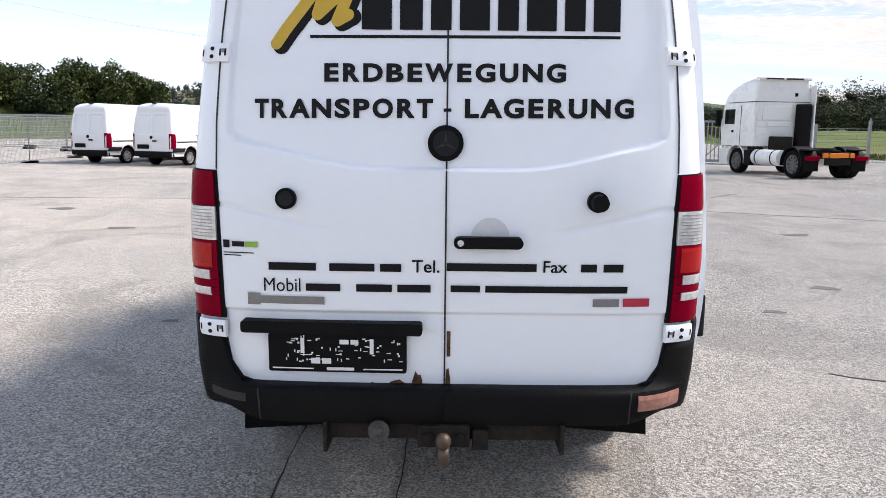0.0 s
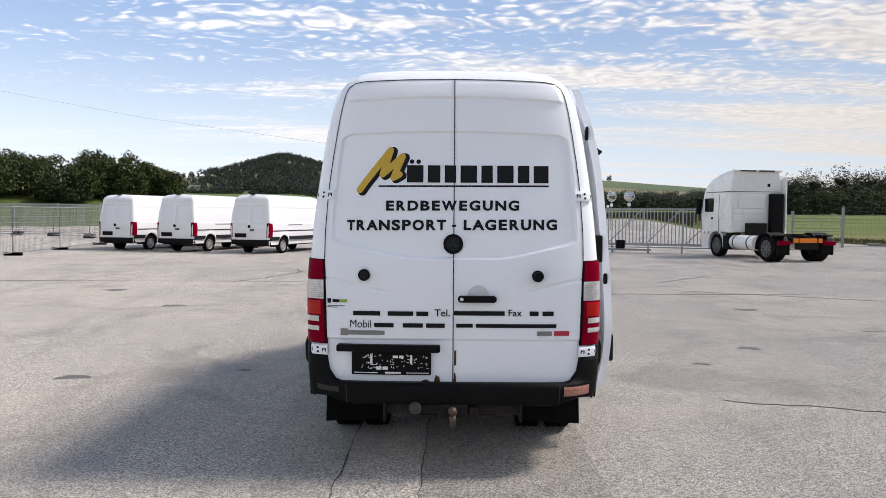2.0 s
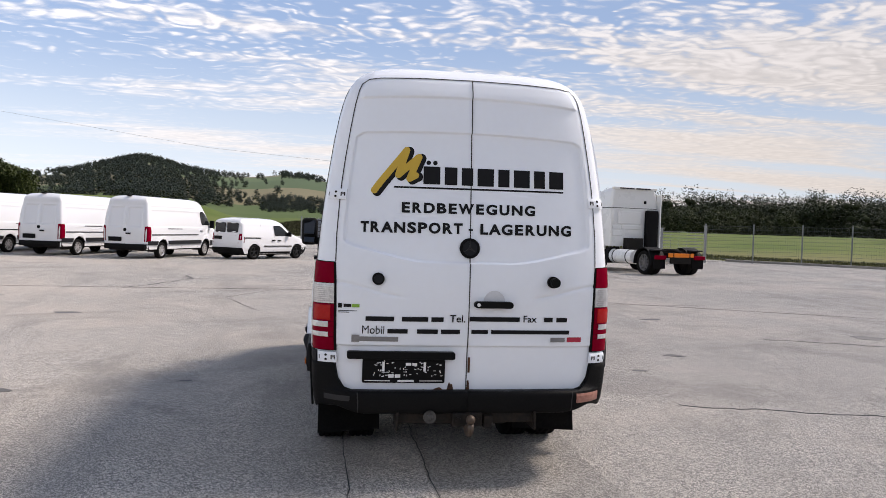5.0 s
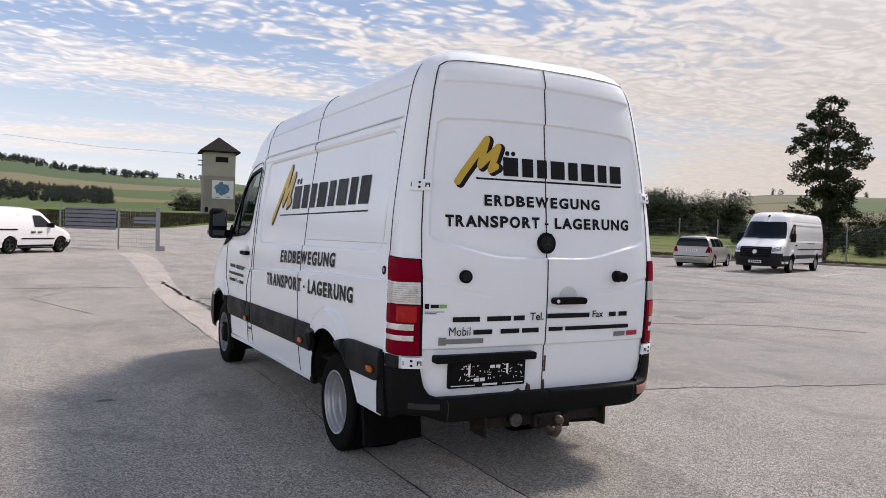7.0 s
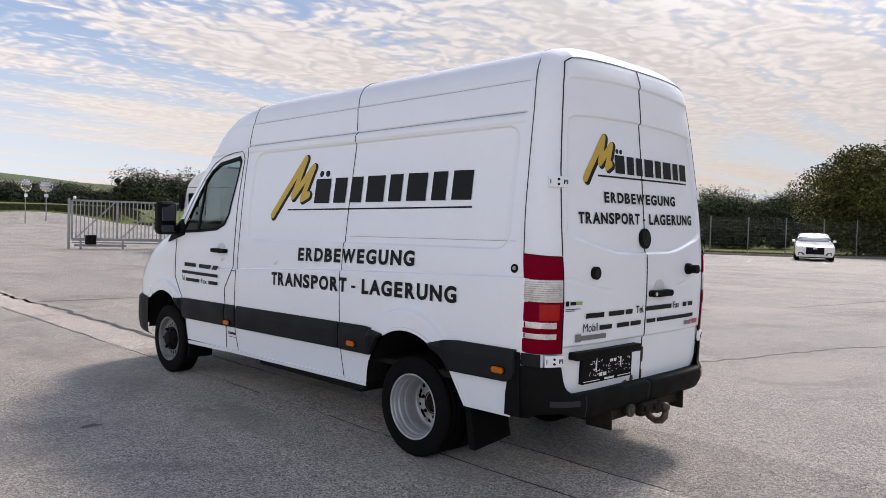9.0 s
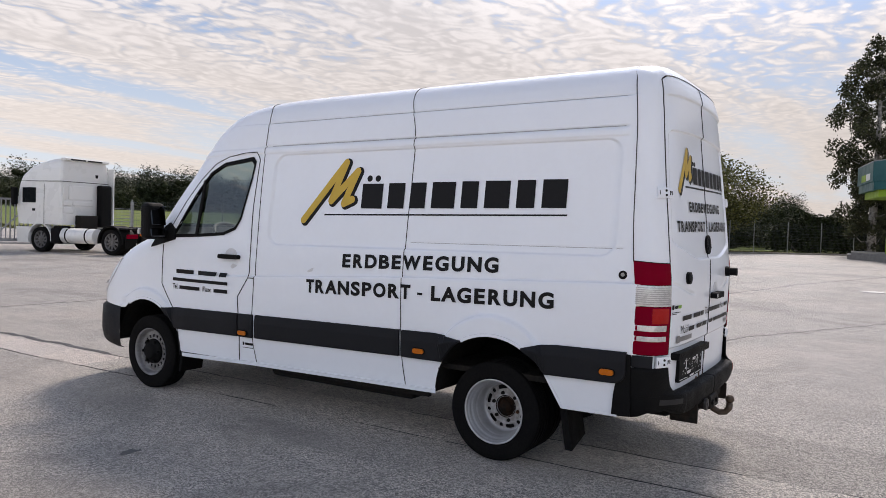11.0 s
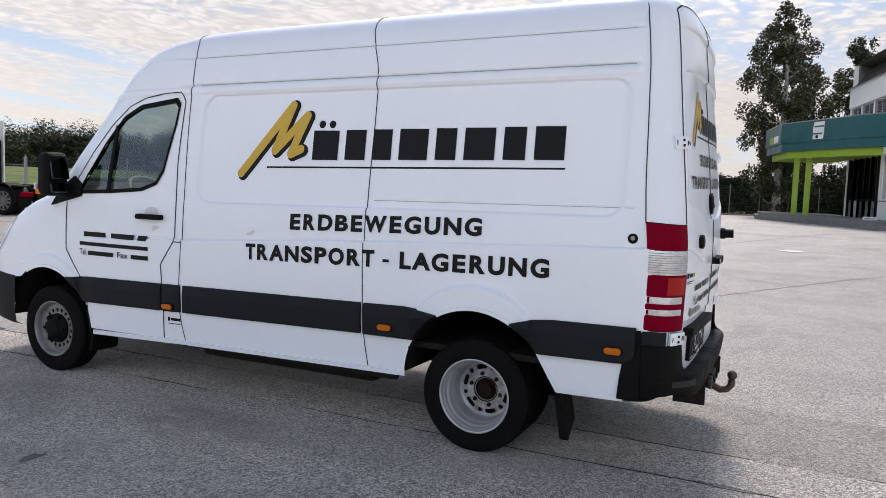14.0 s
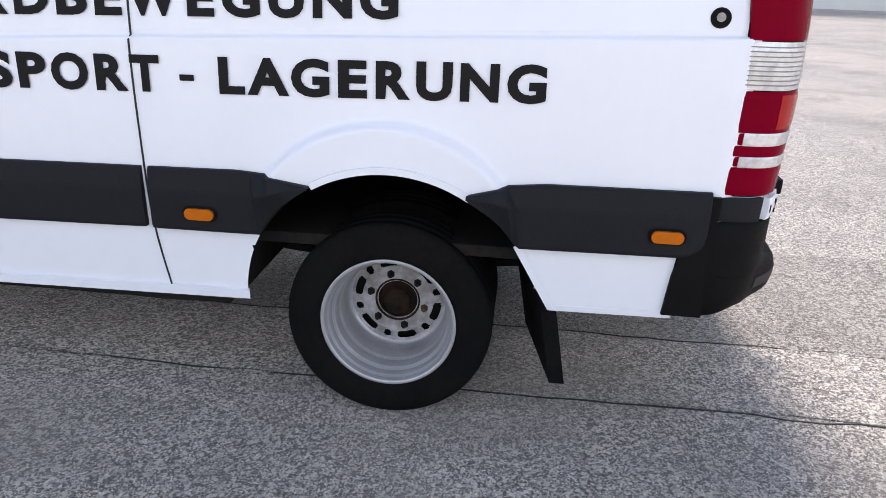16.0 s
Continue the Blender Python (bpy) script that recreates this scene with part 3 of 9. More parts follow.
def land_material():
    """Meadows near by, a patchwork of fields on the hills."""
    m = bpy.data.materials.new("meadow_and_fields")
    m.use_nodes = True
    nt = m.node_tree
    b = nt.nodes["Principled BSDF"]
    vec = node(nt, "ShaderNodeTexCoord").outputs["Object"]
    mp = node(nt, "ShaderNodeMapping")
    mp.inputs["Rotation"].default_value = (0, 0, 0.5)
    mp.inputs["Scale"].default_value = (1 / 260, 1 / 150, 0)
    nt.links.new(vec, mp.inputs["Vector"])
    vor = node(nt, "ShaderNodeTexVoronoi")
    vor.inputs["Scale"].default_value = 1.0
    nt.links.new(mp.outputs[0], vor.inputs["Vector"])
    sep = node(nt, "ShaderNodeSeparateColor")
    nt.links.new(vor.outputs["Color"], sep.inputs[0])
    ramp = node(nt, "ShaderNodeValToRGB")
    ramp.color_ramp.interpolation = "CONSTANT"
    for i, (p, c) in enumerate(((0.0, (0.075, 0.105, 0.035)), (0.36, (0.19, 0.155, 0.09)), (0.52, (0.085, 0.115, 0.042)), (0.72, (0.17, 0.145, 0.09)), (0.84, (0.06, 0.088, 0.032)))):
        e = ramp.color_ramp.elements[i] if i < 2 else ramp.color_ramp.elements.new(p)
        e.position, e.color = p, (*c, 1)
    nt.links.new(sep.outputs[0], ramp.inputs[0])
    tuft, patch = noisen(nt, vec, 5, 5, 0.65), noisen(nt, vec, 0.11, 4)
    g = mixcol(nt, maprange(nt, patch, 0.35, 0.68), (0.080, 0.115, 0.026), (0.13, 0.15, 0.048))
    ln = node(nt, "ShaderNodeVectorMath")
    ln.operation = "LENGTH"
    nt.links.new(vec, ln.inputs[0])
    far = maprange(nt, ln.outputs["Value"], 200, 280)
    c = mixcol(nt, far, g, ramp.outputs[0])
    dry = maprange(nt, ln.outputs["Value"], 66, 52)
    c = mixcol(nt, mathn(nt, "MULTIPLY", dry, 0.6), c, (0.20, 0.17, 0.085))
    c = mixcol(nt, mathn(nt, "MULTIPLY", tuft, 0.5), c, (0.05, 0.075, 0.02))
    # air haze painted on: land colour turns blue-grey with distance
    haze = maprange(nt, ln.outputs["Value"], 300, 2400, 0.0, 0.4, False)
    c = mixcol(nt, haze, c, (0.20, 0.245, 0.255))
    nt.links.new(c, b.inputs["Base Color"])
    b.inputs["Roughness"].default_value = 0.95
    b.inputs["Specular IOR Level"].default_value = 0.1
    return m


ASPHALT, LAND = asphalt(gain=1.46), land_material()
STRIP = asphalt("pale_asphalt_repair", 2.0, 1.03)
FAINT = asphalt("faint_asphalt_repair", 1.58)
LANE = asphalt("shade_toned_asphalt_lane", 1.16)
TAR = mat("tar_joint", (0.022, 0.022, 0.022), 0.6, var=0.3)
STAIN = mat("oil_stain", (0.075, 0.073, 0.07), 0.7, var=0.4, scale=20, tint=(0.13, 0.125, 0.12))
ROADPAINT = mat("worn_white_line", (0.62, 0.62, 0.60), 0.7, var=0.45, scale=9, fine=60, tint=(0.30, 0.29, 0.28))


def make_ground():
    azs = np.linspace(-180, 180, 241)
    ts = [0.0, 0.04, 0.08, 0.14, 0.2, 0.28, 0.36, 0.44, 0.52, 0.6, 0.68, 0.76, 0.84, 0.92, 1.0]
    outer = [1.0, 1.03, 1.07, 1.12, 1.18, 1.26, 1.36, 1.5, 1.7, 2.0, 2.4, 3.0, 3.8, 5, 6.5, 8.5, 11, 14, 18, 22, 26, 30, 36, 50, 75]
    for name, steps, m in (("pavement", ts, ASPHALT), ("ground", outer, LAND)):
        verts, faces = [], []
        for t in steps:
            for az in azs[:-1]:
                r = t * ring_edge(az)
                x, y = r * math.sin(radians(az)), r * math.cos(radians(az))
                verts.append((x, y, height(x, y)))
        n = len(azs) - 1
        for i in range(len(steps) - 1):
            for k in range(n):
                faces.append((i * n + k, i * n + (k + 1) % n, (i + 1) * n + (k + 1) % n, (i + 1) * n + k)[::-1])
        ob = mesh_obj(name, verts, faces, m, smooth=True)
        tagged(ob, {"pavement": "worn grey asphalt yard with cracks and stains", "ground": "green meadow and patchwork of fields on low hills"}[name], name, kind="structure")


make_ground()


def flat(u, v, off=0.0):
    return Vector((u, v, height(u, v) + off))


def ground_marks():
    rng = random.Random(5)
    for y0, y1, m, lab in ((-7, 9.0, FAINT, "faint repaired strip of asphalt under the van"), (9.0, 34.5, STRIP, "pale repaired strip of coarse asphalt across the yard")):
        ys = np.arange(y0, y1 + 0.1, 0.5)
        n = len(ys)
        pts = [(-0.76 + 0.9 * float(sstep(y, 12, 33)) + 0.02 * rng.uniform(-1, 1), y) for y in ys]
        pts += [(-0.22 + 1.4 * float(sstep(y, 12, 33)) + 0.025 * rng.uniform(-1, 1), y) for y in ys[::-1]]
        faces = [(k, k + 1, 2 * n - 2 - k, 2 * n - 1 - k)[::-1] for k in range(n - 1)]
        tagged(mesh_obj("asphalt_repair", [flat(u, v, 0.004) for u, v in pts], faces, m), lab, "pavement", kind="structure")

    # asphalt lane below the van, toned darker to carry the van's shade
    edge = [(1.0 + 0.05 * rng.uniform(-1, 1), y) for y in np.arange(-7, 6.5, 0.25)]
    near = [(-0.22, y) for y in np.arange(-7, 6.5, 0.25)][::-1]
    n = len(edge)
    verts = [flat(u, v, 0.002) for u, v in near[::-1] + edge[::-1]]
    faces = [(i, i + 1, 2 * n - 2 - i, 2 * n - 1 - i)[::-1] for i in range(n - 1)]
    tagged(mesh_obj("asphalt_lane", verts, faces, LANE), "darker lane of asphalt beside the pale repair", "pavement", kind="structure")

    def crack(pts, w, label="black tar-filled crack in the asphalt", wob=0.03, step=0.12):
        out = []
        for a, b in zip(pts, pts[1:]):
            L = math.dist(a, b)
            for i in range(max(2, int(L / step))):
                t = i / max(2, int(L / step))
                out.append((a[0] + (b[0] - a[0]) * t + rng.uniform(-wob, wob), a[1] + (b[1] - a[1]) * t + rng.uniform(-wob, wob)))
        out.append(pts[-1])
        ob = ribbon("ground_crack", flat, out, w, TAR, None, depth=0.004)
        tagged(ob, label, "crack", kind="structure")

    crack([(-0.16, 9.4), (-0.12, 13), (-0.2, 16), (-0.15, 18.9)], 0.075, wob=0.06, step=0.22)
    crack([(-0.2, -4), (-0.23, 1), (-0.21, 5), (-0.18, 9.4)], 0.005, wob=0.012)
    crack([(-0.75, -5), (-0.77, 0), (-0.76, 7), (-0.78, 14)], 0.006, wob=0.012)
    crack([(-14, 16.6), (-7, 17.0), (-0.4, 17.4)], 0.02, "dark asphalt joint", 0.02)
    crack([(-5.6, 16.9), (-5.1, 18.4), (-4.6, 20.4), (-4.9, 21.5)], 0.05, wob=0.09)
    crack([(-0.1, 14.6), (3.2, 14.4), (8, 14.9)], 0.02, "dark asphalt joint", 0.02)
    crack([(5.3, 17.5), (7.6, 20.2)], 0.05, wob=0.06)
    crack([(5.2, 15.5), (13, 11.5)], 0.02, "dark asphalt joint", 0.03)
    crack([(2.5, 4.8), (7.0, 3.6), (12, 1.2), (18, -2.4)], 0.02, "dark asphalt joint", 0.04)
    crack([(6.3, 9.3), (9.2, 8.1), (10.0, 7.0)], 0.04, wob=0.05)
    crack([(-4, 0.3), (-0.3, 0.2), (3.5, 0.05)], 0.012, "dark asphalt joint", 0.01)
    crack([(-2.1, 12.4), (-3.0, 15.0), (-2.2, 16.9)], 0.014, wob=0.03)
    crack([(12, 6.2), (20, 4.5), (30, 1.0)], 0.04, "dark asphalt joint", 0.03)
    for x, y, r in ((-4.0, 5.55, 0.12), (-5.3, 11.8, 0.16), (5.5, 11.9, 0.16), (-7.6, 14.6, 0.2), (2.9, 6.6, 0.07), (3.9, 7.7, 0.1), (8.4, 9.6, 0.22), (-2.3, 6.0, 0.05)):
        pts = [(x + r * (1 + 0.35 * math.sin(3 * a + x)) * math.cos(a) * 1.3, y + r * (1 + 0.3 * math.cos(2 * a + y)) * math.sin(a)) for a in np.linspace(0, 2 * math.pi, 19)[:-1]]
        tagged(slab2d("ground_stain", flat, pts, 0.0025, STAIN, None), "small dark oil stain on the asphalt", "stain", kind="structure")
    e = thing("manhole_cover", "round cast-iron manhole cover flush with the asphalt", "manhole")
    bm = bmesh.new()
    cyl(bm, (0, 0, -0.02), (0, 0, 0.008), 0.34, seg=32)
    part("frame", bm, GALV, e)
    bm = bmesh.new()
    cyl(bm, (0, 0, 0.0), (0, 0, 0.012), 0.29, seg=32)
    for i in range(-3, 4):
        box(bm, -0.22, 0.22, i * 0.07 - 0.012, i * 0.07 + 0.012, 0.011, 0.016)
    part("lid", bm, DULL, e)
    e.matrix_basis = pose(19.0, 2.4, height(19, 2.4) + 0.003)
    lines = [(17.0, 23.7, 38.0, 10.4), (-2.4, 32.1, -0.6, 34.0), (36.6, 12.9, 37.6, 11.7)]
    for x, y in ((22.2, 20.4), (25.0, 18.6), (27.6, 17.0), (30.7, 15.0), (34.3, 12.75)):
        lines.append((x, y, x + 4.1, y + 1.62))
    for p in lines:
        tagged(ribbon("parking_line", flat, line(p[:2], p[2:], 12), 0.11, ROADPAINT, None, depth=0.005), "worn white painted parking line", "road marking", kind="structure")


ground_marks()


# ---- the white panel van ----
ARCH_R, ARCH_F = (3.905, 0.415, 0.465), (7.565, 0.40, 0.45)


BELT = curve([2.9, 3.9, 4.65, 6.24, 8.6], [1.279, 1.2525, 1.233, 1.165, 1.10])


def van_side_relief(y, z):
    """Pressed panels, gutter line, belt crease and wheel flares of the flank."""
    y, z = np.asarray(y, float), np.asarray(z, float)
    d = np.zeros(np.broadcast(y, z).shape)
    # long recessed panel behind the door
    b = np.minimum(np.minimum(y - 3.07, 6.06 - y), np.minimum(z - 1.43, 2.192 - z))
    cy, cz = np.maximum(np.maximum(3.19 - y, y - 5.94), 0), np.maximum(np.maximum(1.55 - z, z - 2.072), 0)
    inside = np.where((cy > 0) & (cz > 0), 0.12 - np.hypot(cy, cz), b)
    d -= 0.016 * sstep(inside, 0.0, 0.016) * sstep(y, 3.05, 3.13)
    # roof joint, upper crease, fine scribed line
    fade = sstep(y, 6.35, 6.15) * sstep(y, 3.04, 3.07)
    d -= 0.016 * np.exp(-(((z - 2.262) / 0.006) ** 2)) * fade
    d += 0.008 * sstep(z, 2.256, 2.236) * sstep(z, 2.192, 2.21) * sstep(y, 3.03, 3.06)
    d -= 0.010 * np.exp(-(((z - 2.462) / 0.006) ** 2)) * fade
    d -= 0.008 * sstep(z, 2.456, 2.468) * sstep(y, 6.9, 6.2) * sstep(y, 3.03, 3.06)
    d -= 0.004 * np.exp(-(((z - 1.487) / 0.004) ** 2)) * sstep(y, 4.63, 4.61) * sstep(y, 3.02, 3.04)
    # belt crease: the lower body stands proud of the upper
    k = z - BELT(y)
    d += 0.016 * sstep(k, 0.005, -0.005) * sstep(y, 7.3, 7.0)
    d -= 0.004 * np.exp(-(((k - 0.008) / 0.006) ** 2)) * sstep(y, 7.3, 7.0)
    # wheel flares
    for ay, az, r in ((3.92, 0.555, 0.463), (7.58, 0.545, 0.452)):
        q = np.hypot(y - ay, z - az)
        d += 0.032 * sstep(q, r, r - 0.016) * sstep(z, az + 0.16, az + 0.24)
    return d


GAPX = curve([0.5, 1.43, 1.60, 1.80, 1.93, 2.09, 2.26, 2.43, 2.53, 2.72], [0.862, 0.862, 0.860, 0.847, 0.836, 0.816, 0.791, 0.762, 0.738, 0.66])


def van_rear_relief(x, z):
    x, z = np.asarray(x, float), np.asarray(z, float)
    d = np.zeros(np.broadcast(x, z).shape)
    up = z - (2.502 - 0.030 * (x / 0.75) ** 2)
    d += 0.013 * sstep(up, -0.020, -0.002) * sstep(x - GAPX(z), -0.02, -0.045)
    top = 2.267 - 0.022 * (x / 0.70) ** 2 - 2.2 * np.clip(x - 0.695, 0, 1) ** 1.5
    low = 1.412 + 0.105 * sstep(x, 0.26, 0.90) + 0.9 * np.clip(x - 0.72, 0, 1) ** 1.5
    inner = np.minimum(np.minimum(z - low, top - z), GAPX(z) - 0.045 - x)
    d -= 0.017 * sstep(inner, 0.0, 0.013) * sstep(z, 2.30, 2.272)
    d -= 0.007 * sstep(x, 0.38, 0.50) * np.exp(-(((z - (1.188 + 0.095 * sstep(x, 0.36, 0.92))) / 0.010) ** 2))
    d -= 0.014 * sstep(z, 0.882, 0.868)
    return d


VAN = Hull(
    zs=np.unique(np.concatenate([np.arange(0.44, 2.56, 0.0125), np.arange(0.855, 0.895, 0.005), np.arange(1.15, 1.30, 0.005), np.arange(1.395, 1.50, 0.005), np.arange(2.16, 2.29, 0.0045), np.arange(2.44, 2.51, 0.0045), [2.575, 2.595, 2.615, 2.635, 2.652, 2.668, 2.682, 2.693, 2.702, 2.709, 2.713]]).round(5)),
    W=curve([0.40, 0.6, 0.85, 1.1, 1.3, 1.5, 1.7, 1.9, 2.1, 2.26, 2.4, 2.5, 2.58, 2.635, 2.67, 2.693, 2.708, 2.713],
            [0.955, 0.972, 0.985, 0.99, 0.985, 0.97, 0.952, 0.928, 0.90, 0.874, 0.845, 0.815, 0.775, 0.725, 0.66, 0.55, 0.36, 0.12]),
    R=curve([0.40, 0.8, 1.3, 1.6, 1.8, 2.0, 2.2, 2.4, 2.55, 2.62, 2.66, 2.69, 2.713], [2.735, 2.725, 2.716, 2.735, 2.754, 2.774, 2.796, 2.818, 2.842, 2.872, 2.91, 2.96, 3.10]),
    F=curve([0.40, 0.5, 0.75, 1.0, 1.1, 1.25, 1.385, 1.47, 1.56, 1.83, 2.1, 2.3, 2.4, 2.5, 2.57, 2.62, 2.66, 2.685, 2.70, 2.713],
            [8.48, 8.55, 8.60, 8.57, 8.51, 8.36, 8.14, 7.93, 7.82, 7.58, 7.35, 7.20, 7.12, 7.01, 6.91, 6.78, 6.58, 6.3, 5.95, 5.5]),
    nr=4.0, Dr=0.23, nf=3.0, Df=0.75, shear=-0.014, yref=4.0, disp_side=van_side_relief, disp_rear=van_rear_relief)

WIN = [(7.24, 1.44), (7.16, 1.56), (6.98, 1.82), (6.82, 2.005), (6.66, 2.085), (6.32, 2.13), (6.28, 2.09), (6.30, 1.95), (6.38, 1.62), (6.44, 1.53), (6.58, 1.48), (6.9, 1.455)]


def inside_poly(poly, u, v):
    hit = np.zeros(np.shape(u), bool)
    n = len(poly)
    for i in range(n):
        (x0, y0), (x1, y1) = poly[i], poly[(i + 1) % n]
        c = (y0 > v) != (y1 > v)
        hit ^= c & (u < (x1 - x0) * (v - y0) / ((y1 - y0) if y1 != y0 else 1e-9) + x0)
    return hit


def van_snap(V):
    V = V.copy()
    for ay, az, r in (ARCH_R, ARCH_F):
        dy, dz = V[:, 1] - ay, V[:, 2] - az
        q = np.hypot(dy, dz)
        m = (np.abs(V[:, 0]) > 0.6) & (q > r - 0.009) & (q < r + 0.008)
        V[m, 1], V[m, 2] = ay + dy[m] / q[m] * r, az + dz[m] / q[m] * r
    # straight slanting edge of the panel behind the rear wheel
    edge = 3.525 - (0.66 - V[:, 2]) * 0.60
    m = (np.abs(V[:, 0]) > 0.6) & (np.abs(V[:, 1] - edge) < 0.0072) & (V[:, 2] < 0.672) & (V[:, 2] > 0.40)
    V[m, 1] = edge[m]
    return V


def van_parts(C):
    x, y, z = C.T
    zb = z + 0.014 * (y - 4.0)
    out = np.full(len(C), "body", dtype=object)
    side = np.abs(x) > 0.6
    out[(y > 6.36) & (y < 7.36) & side & (z < 2.16) & (x < 0) & (z > 0.4)] = "front_door"
    rear = (y < 3.1) & (np.abs(x) < 0.862 - 0.13 * sstep(z, 1.6, 2.6)) & (z < 2.60) & (z > 0.60)
    out[rear & (x < 0)] = "rear_door"
    out[rear & (x >= 0)] = "rear_door_right"
    out[inside_poly(WIN, y, z) & (np.abs(x) > 0.3)] = ""
    # windscreen opening
    out[(y > 6.9) & (zb > 1.60) & (zb < 2.36) & (np.abs(x) < 0.80 - 0.10 * (zb - 1.5)) & (y > 7.72 - (zb - 1.6) * 0.82 - 0.40)] = ""
    for ay, az, r in (ARCH_R, ARCH_F):
        out[side & (np.hypot(y - ay, z - az) < r)] = ""
        out[side & (np.abs(y - ay) < r - 0.02) & (z < az)] = ""
    # lower edges: only the sill between the wheels and the rear corner reach down
    out[(y < 3.035) & (z < 0.665) & (np.abs(x) > 0.875)] = ""
    out[(y < 2.95) & (z < 0.56)] = ""
    out[(y > 7.85) & (z < 0.735)] = ""
    out[side & (y < 3.62) & (y > 3.3) & (z < 0.67) & (y > 3.525 - (0.66 - z) * 0.60)] = ""
    return out


def flank(y, z, off=0.0):
    return VAN.side(y, z, off)


def back(x, z, off=0.0):
    return VAN.rear(x, z, off)


def mirror_x(f):
    def g(u, v, off=0.0):
        p = f(u, v, off)
        return Vector((-p.x, p.y, p.z))

    return g


def tread_tyre(name, x, cy, cz, r, w, rim, parent):
    """A tyre with bulged walls, shoulder, groove rings and cut tread; x is its middle."""
    h = w / 2
    prof = [(-h * 0.80, rim), (-h * 0.98, rim + 0.012), (-h * 1.0, rim + (r - rim) * 0.30), (-h * 1.03, rim + (r - rim) * 0.52), (-h * 0.99, r - 0.034), (-h * 0.93, r - 0.014), (-h * 0.84, r - 0.003)]
    for g in (-0.5, 0.0, 0.5):
        prof += [(h * (g - 0.12), r), (h * (g - 0.085), r - 0.009), (h * (g + 0.085), r - 0.009), (h * (g + 0.12), r)]
    prof += [(-a, b) for a, b in prof[:7][::-1]]
    t = lathe(name, prof, x, RUBBER, parent, seg=72, cy=cy, cz=cz)
    return t


def ring_plate(bm, x, cy, cz, r0, r1, holes, hole_r0, hole_r1, hole_frac, thick=0.006, seg=72):
    """A disc with a ring of slots, facing -x."""
    radii = [r0, hole_r0, hole_r1, r1]
    rows = [[bm.verts.new((x, cy + q * math.cos(2 * math.pi * k / seg), cz + q * math.sin(2 * math.pi * k / seg))) for k in range(seg)] for q in radii]
    for i in range(3):
        for k in range(seg):
            ph = (k + 0.5) / seg * holes % 1.0
            if i == 1 and ph < hole_frac:
                continue
            bm.faces.new((rows[i][k], rows[i][(k + 1) % seg], rows[i + 1][(k + 1) % seg], rows[i + 1][k]))
    geo = bmesh.ops.extrude_face_region(bm, geom=bm.faces[:])
    bmesh.ops.translate(bm, verts=[v for v in geo["geom"] if isinstance(v, bmesh.types.BMVert)], vec=(thick, 0, 0))


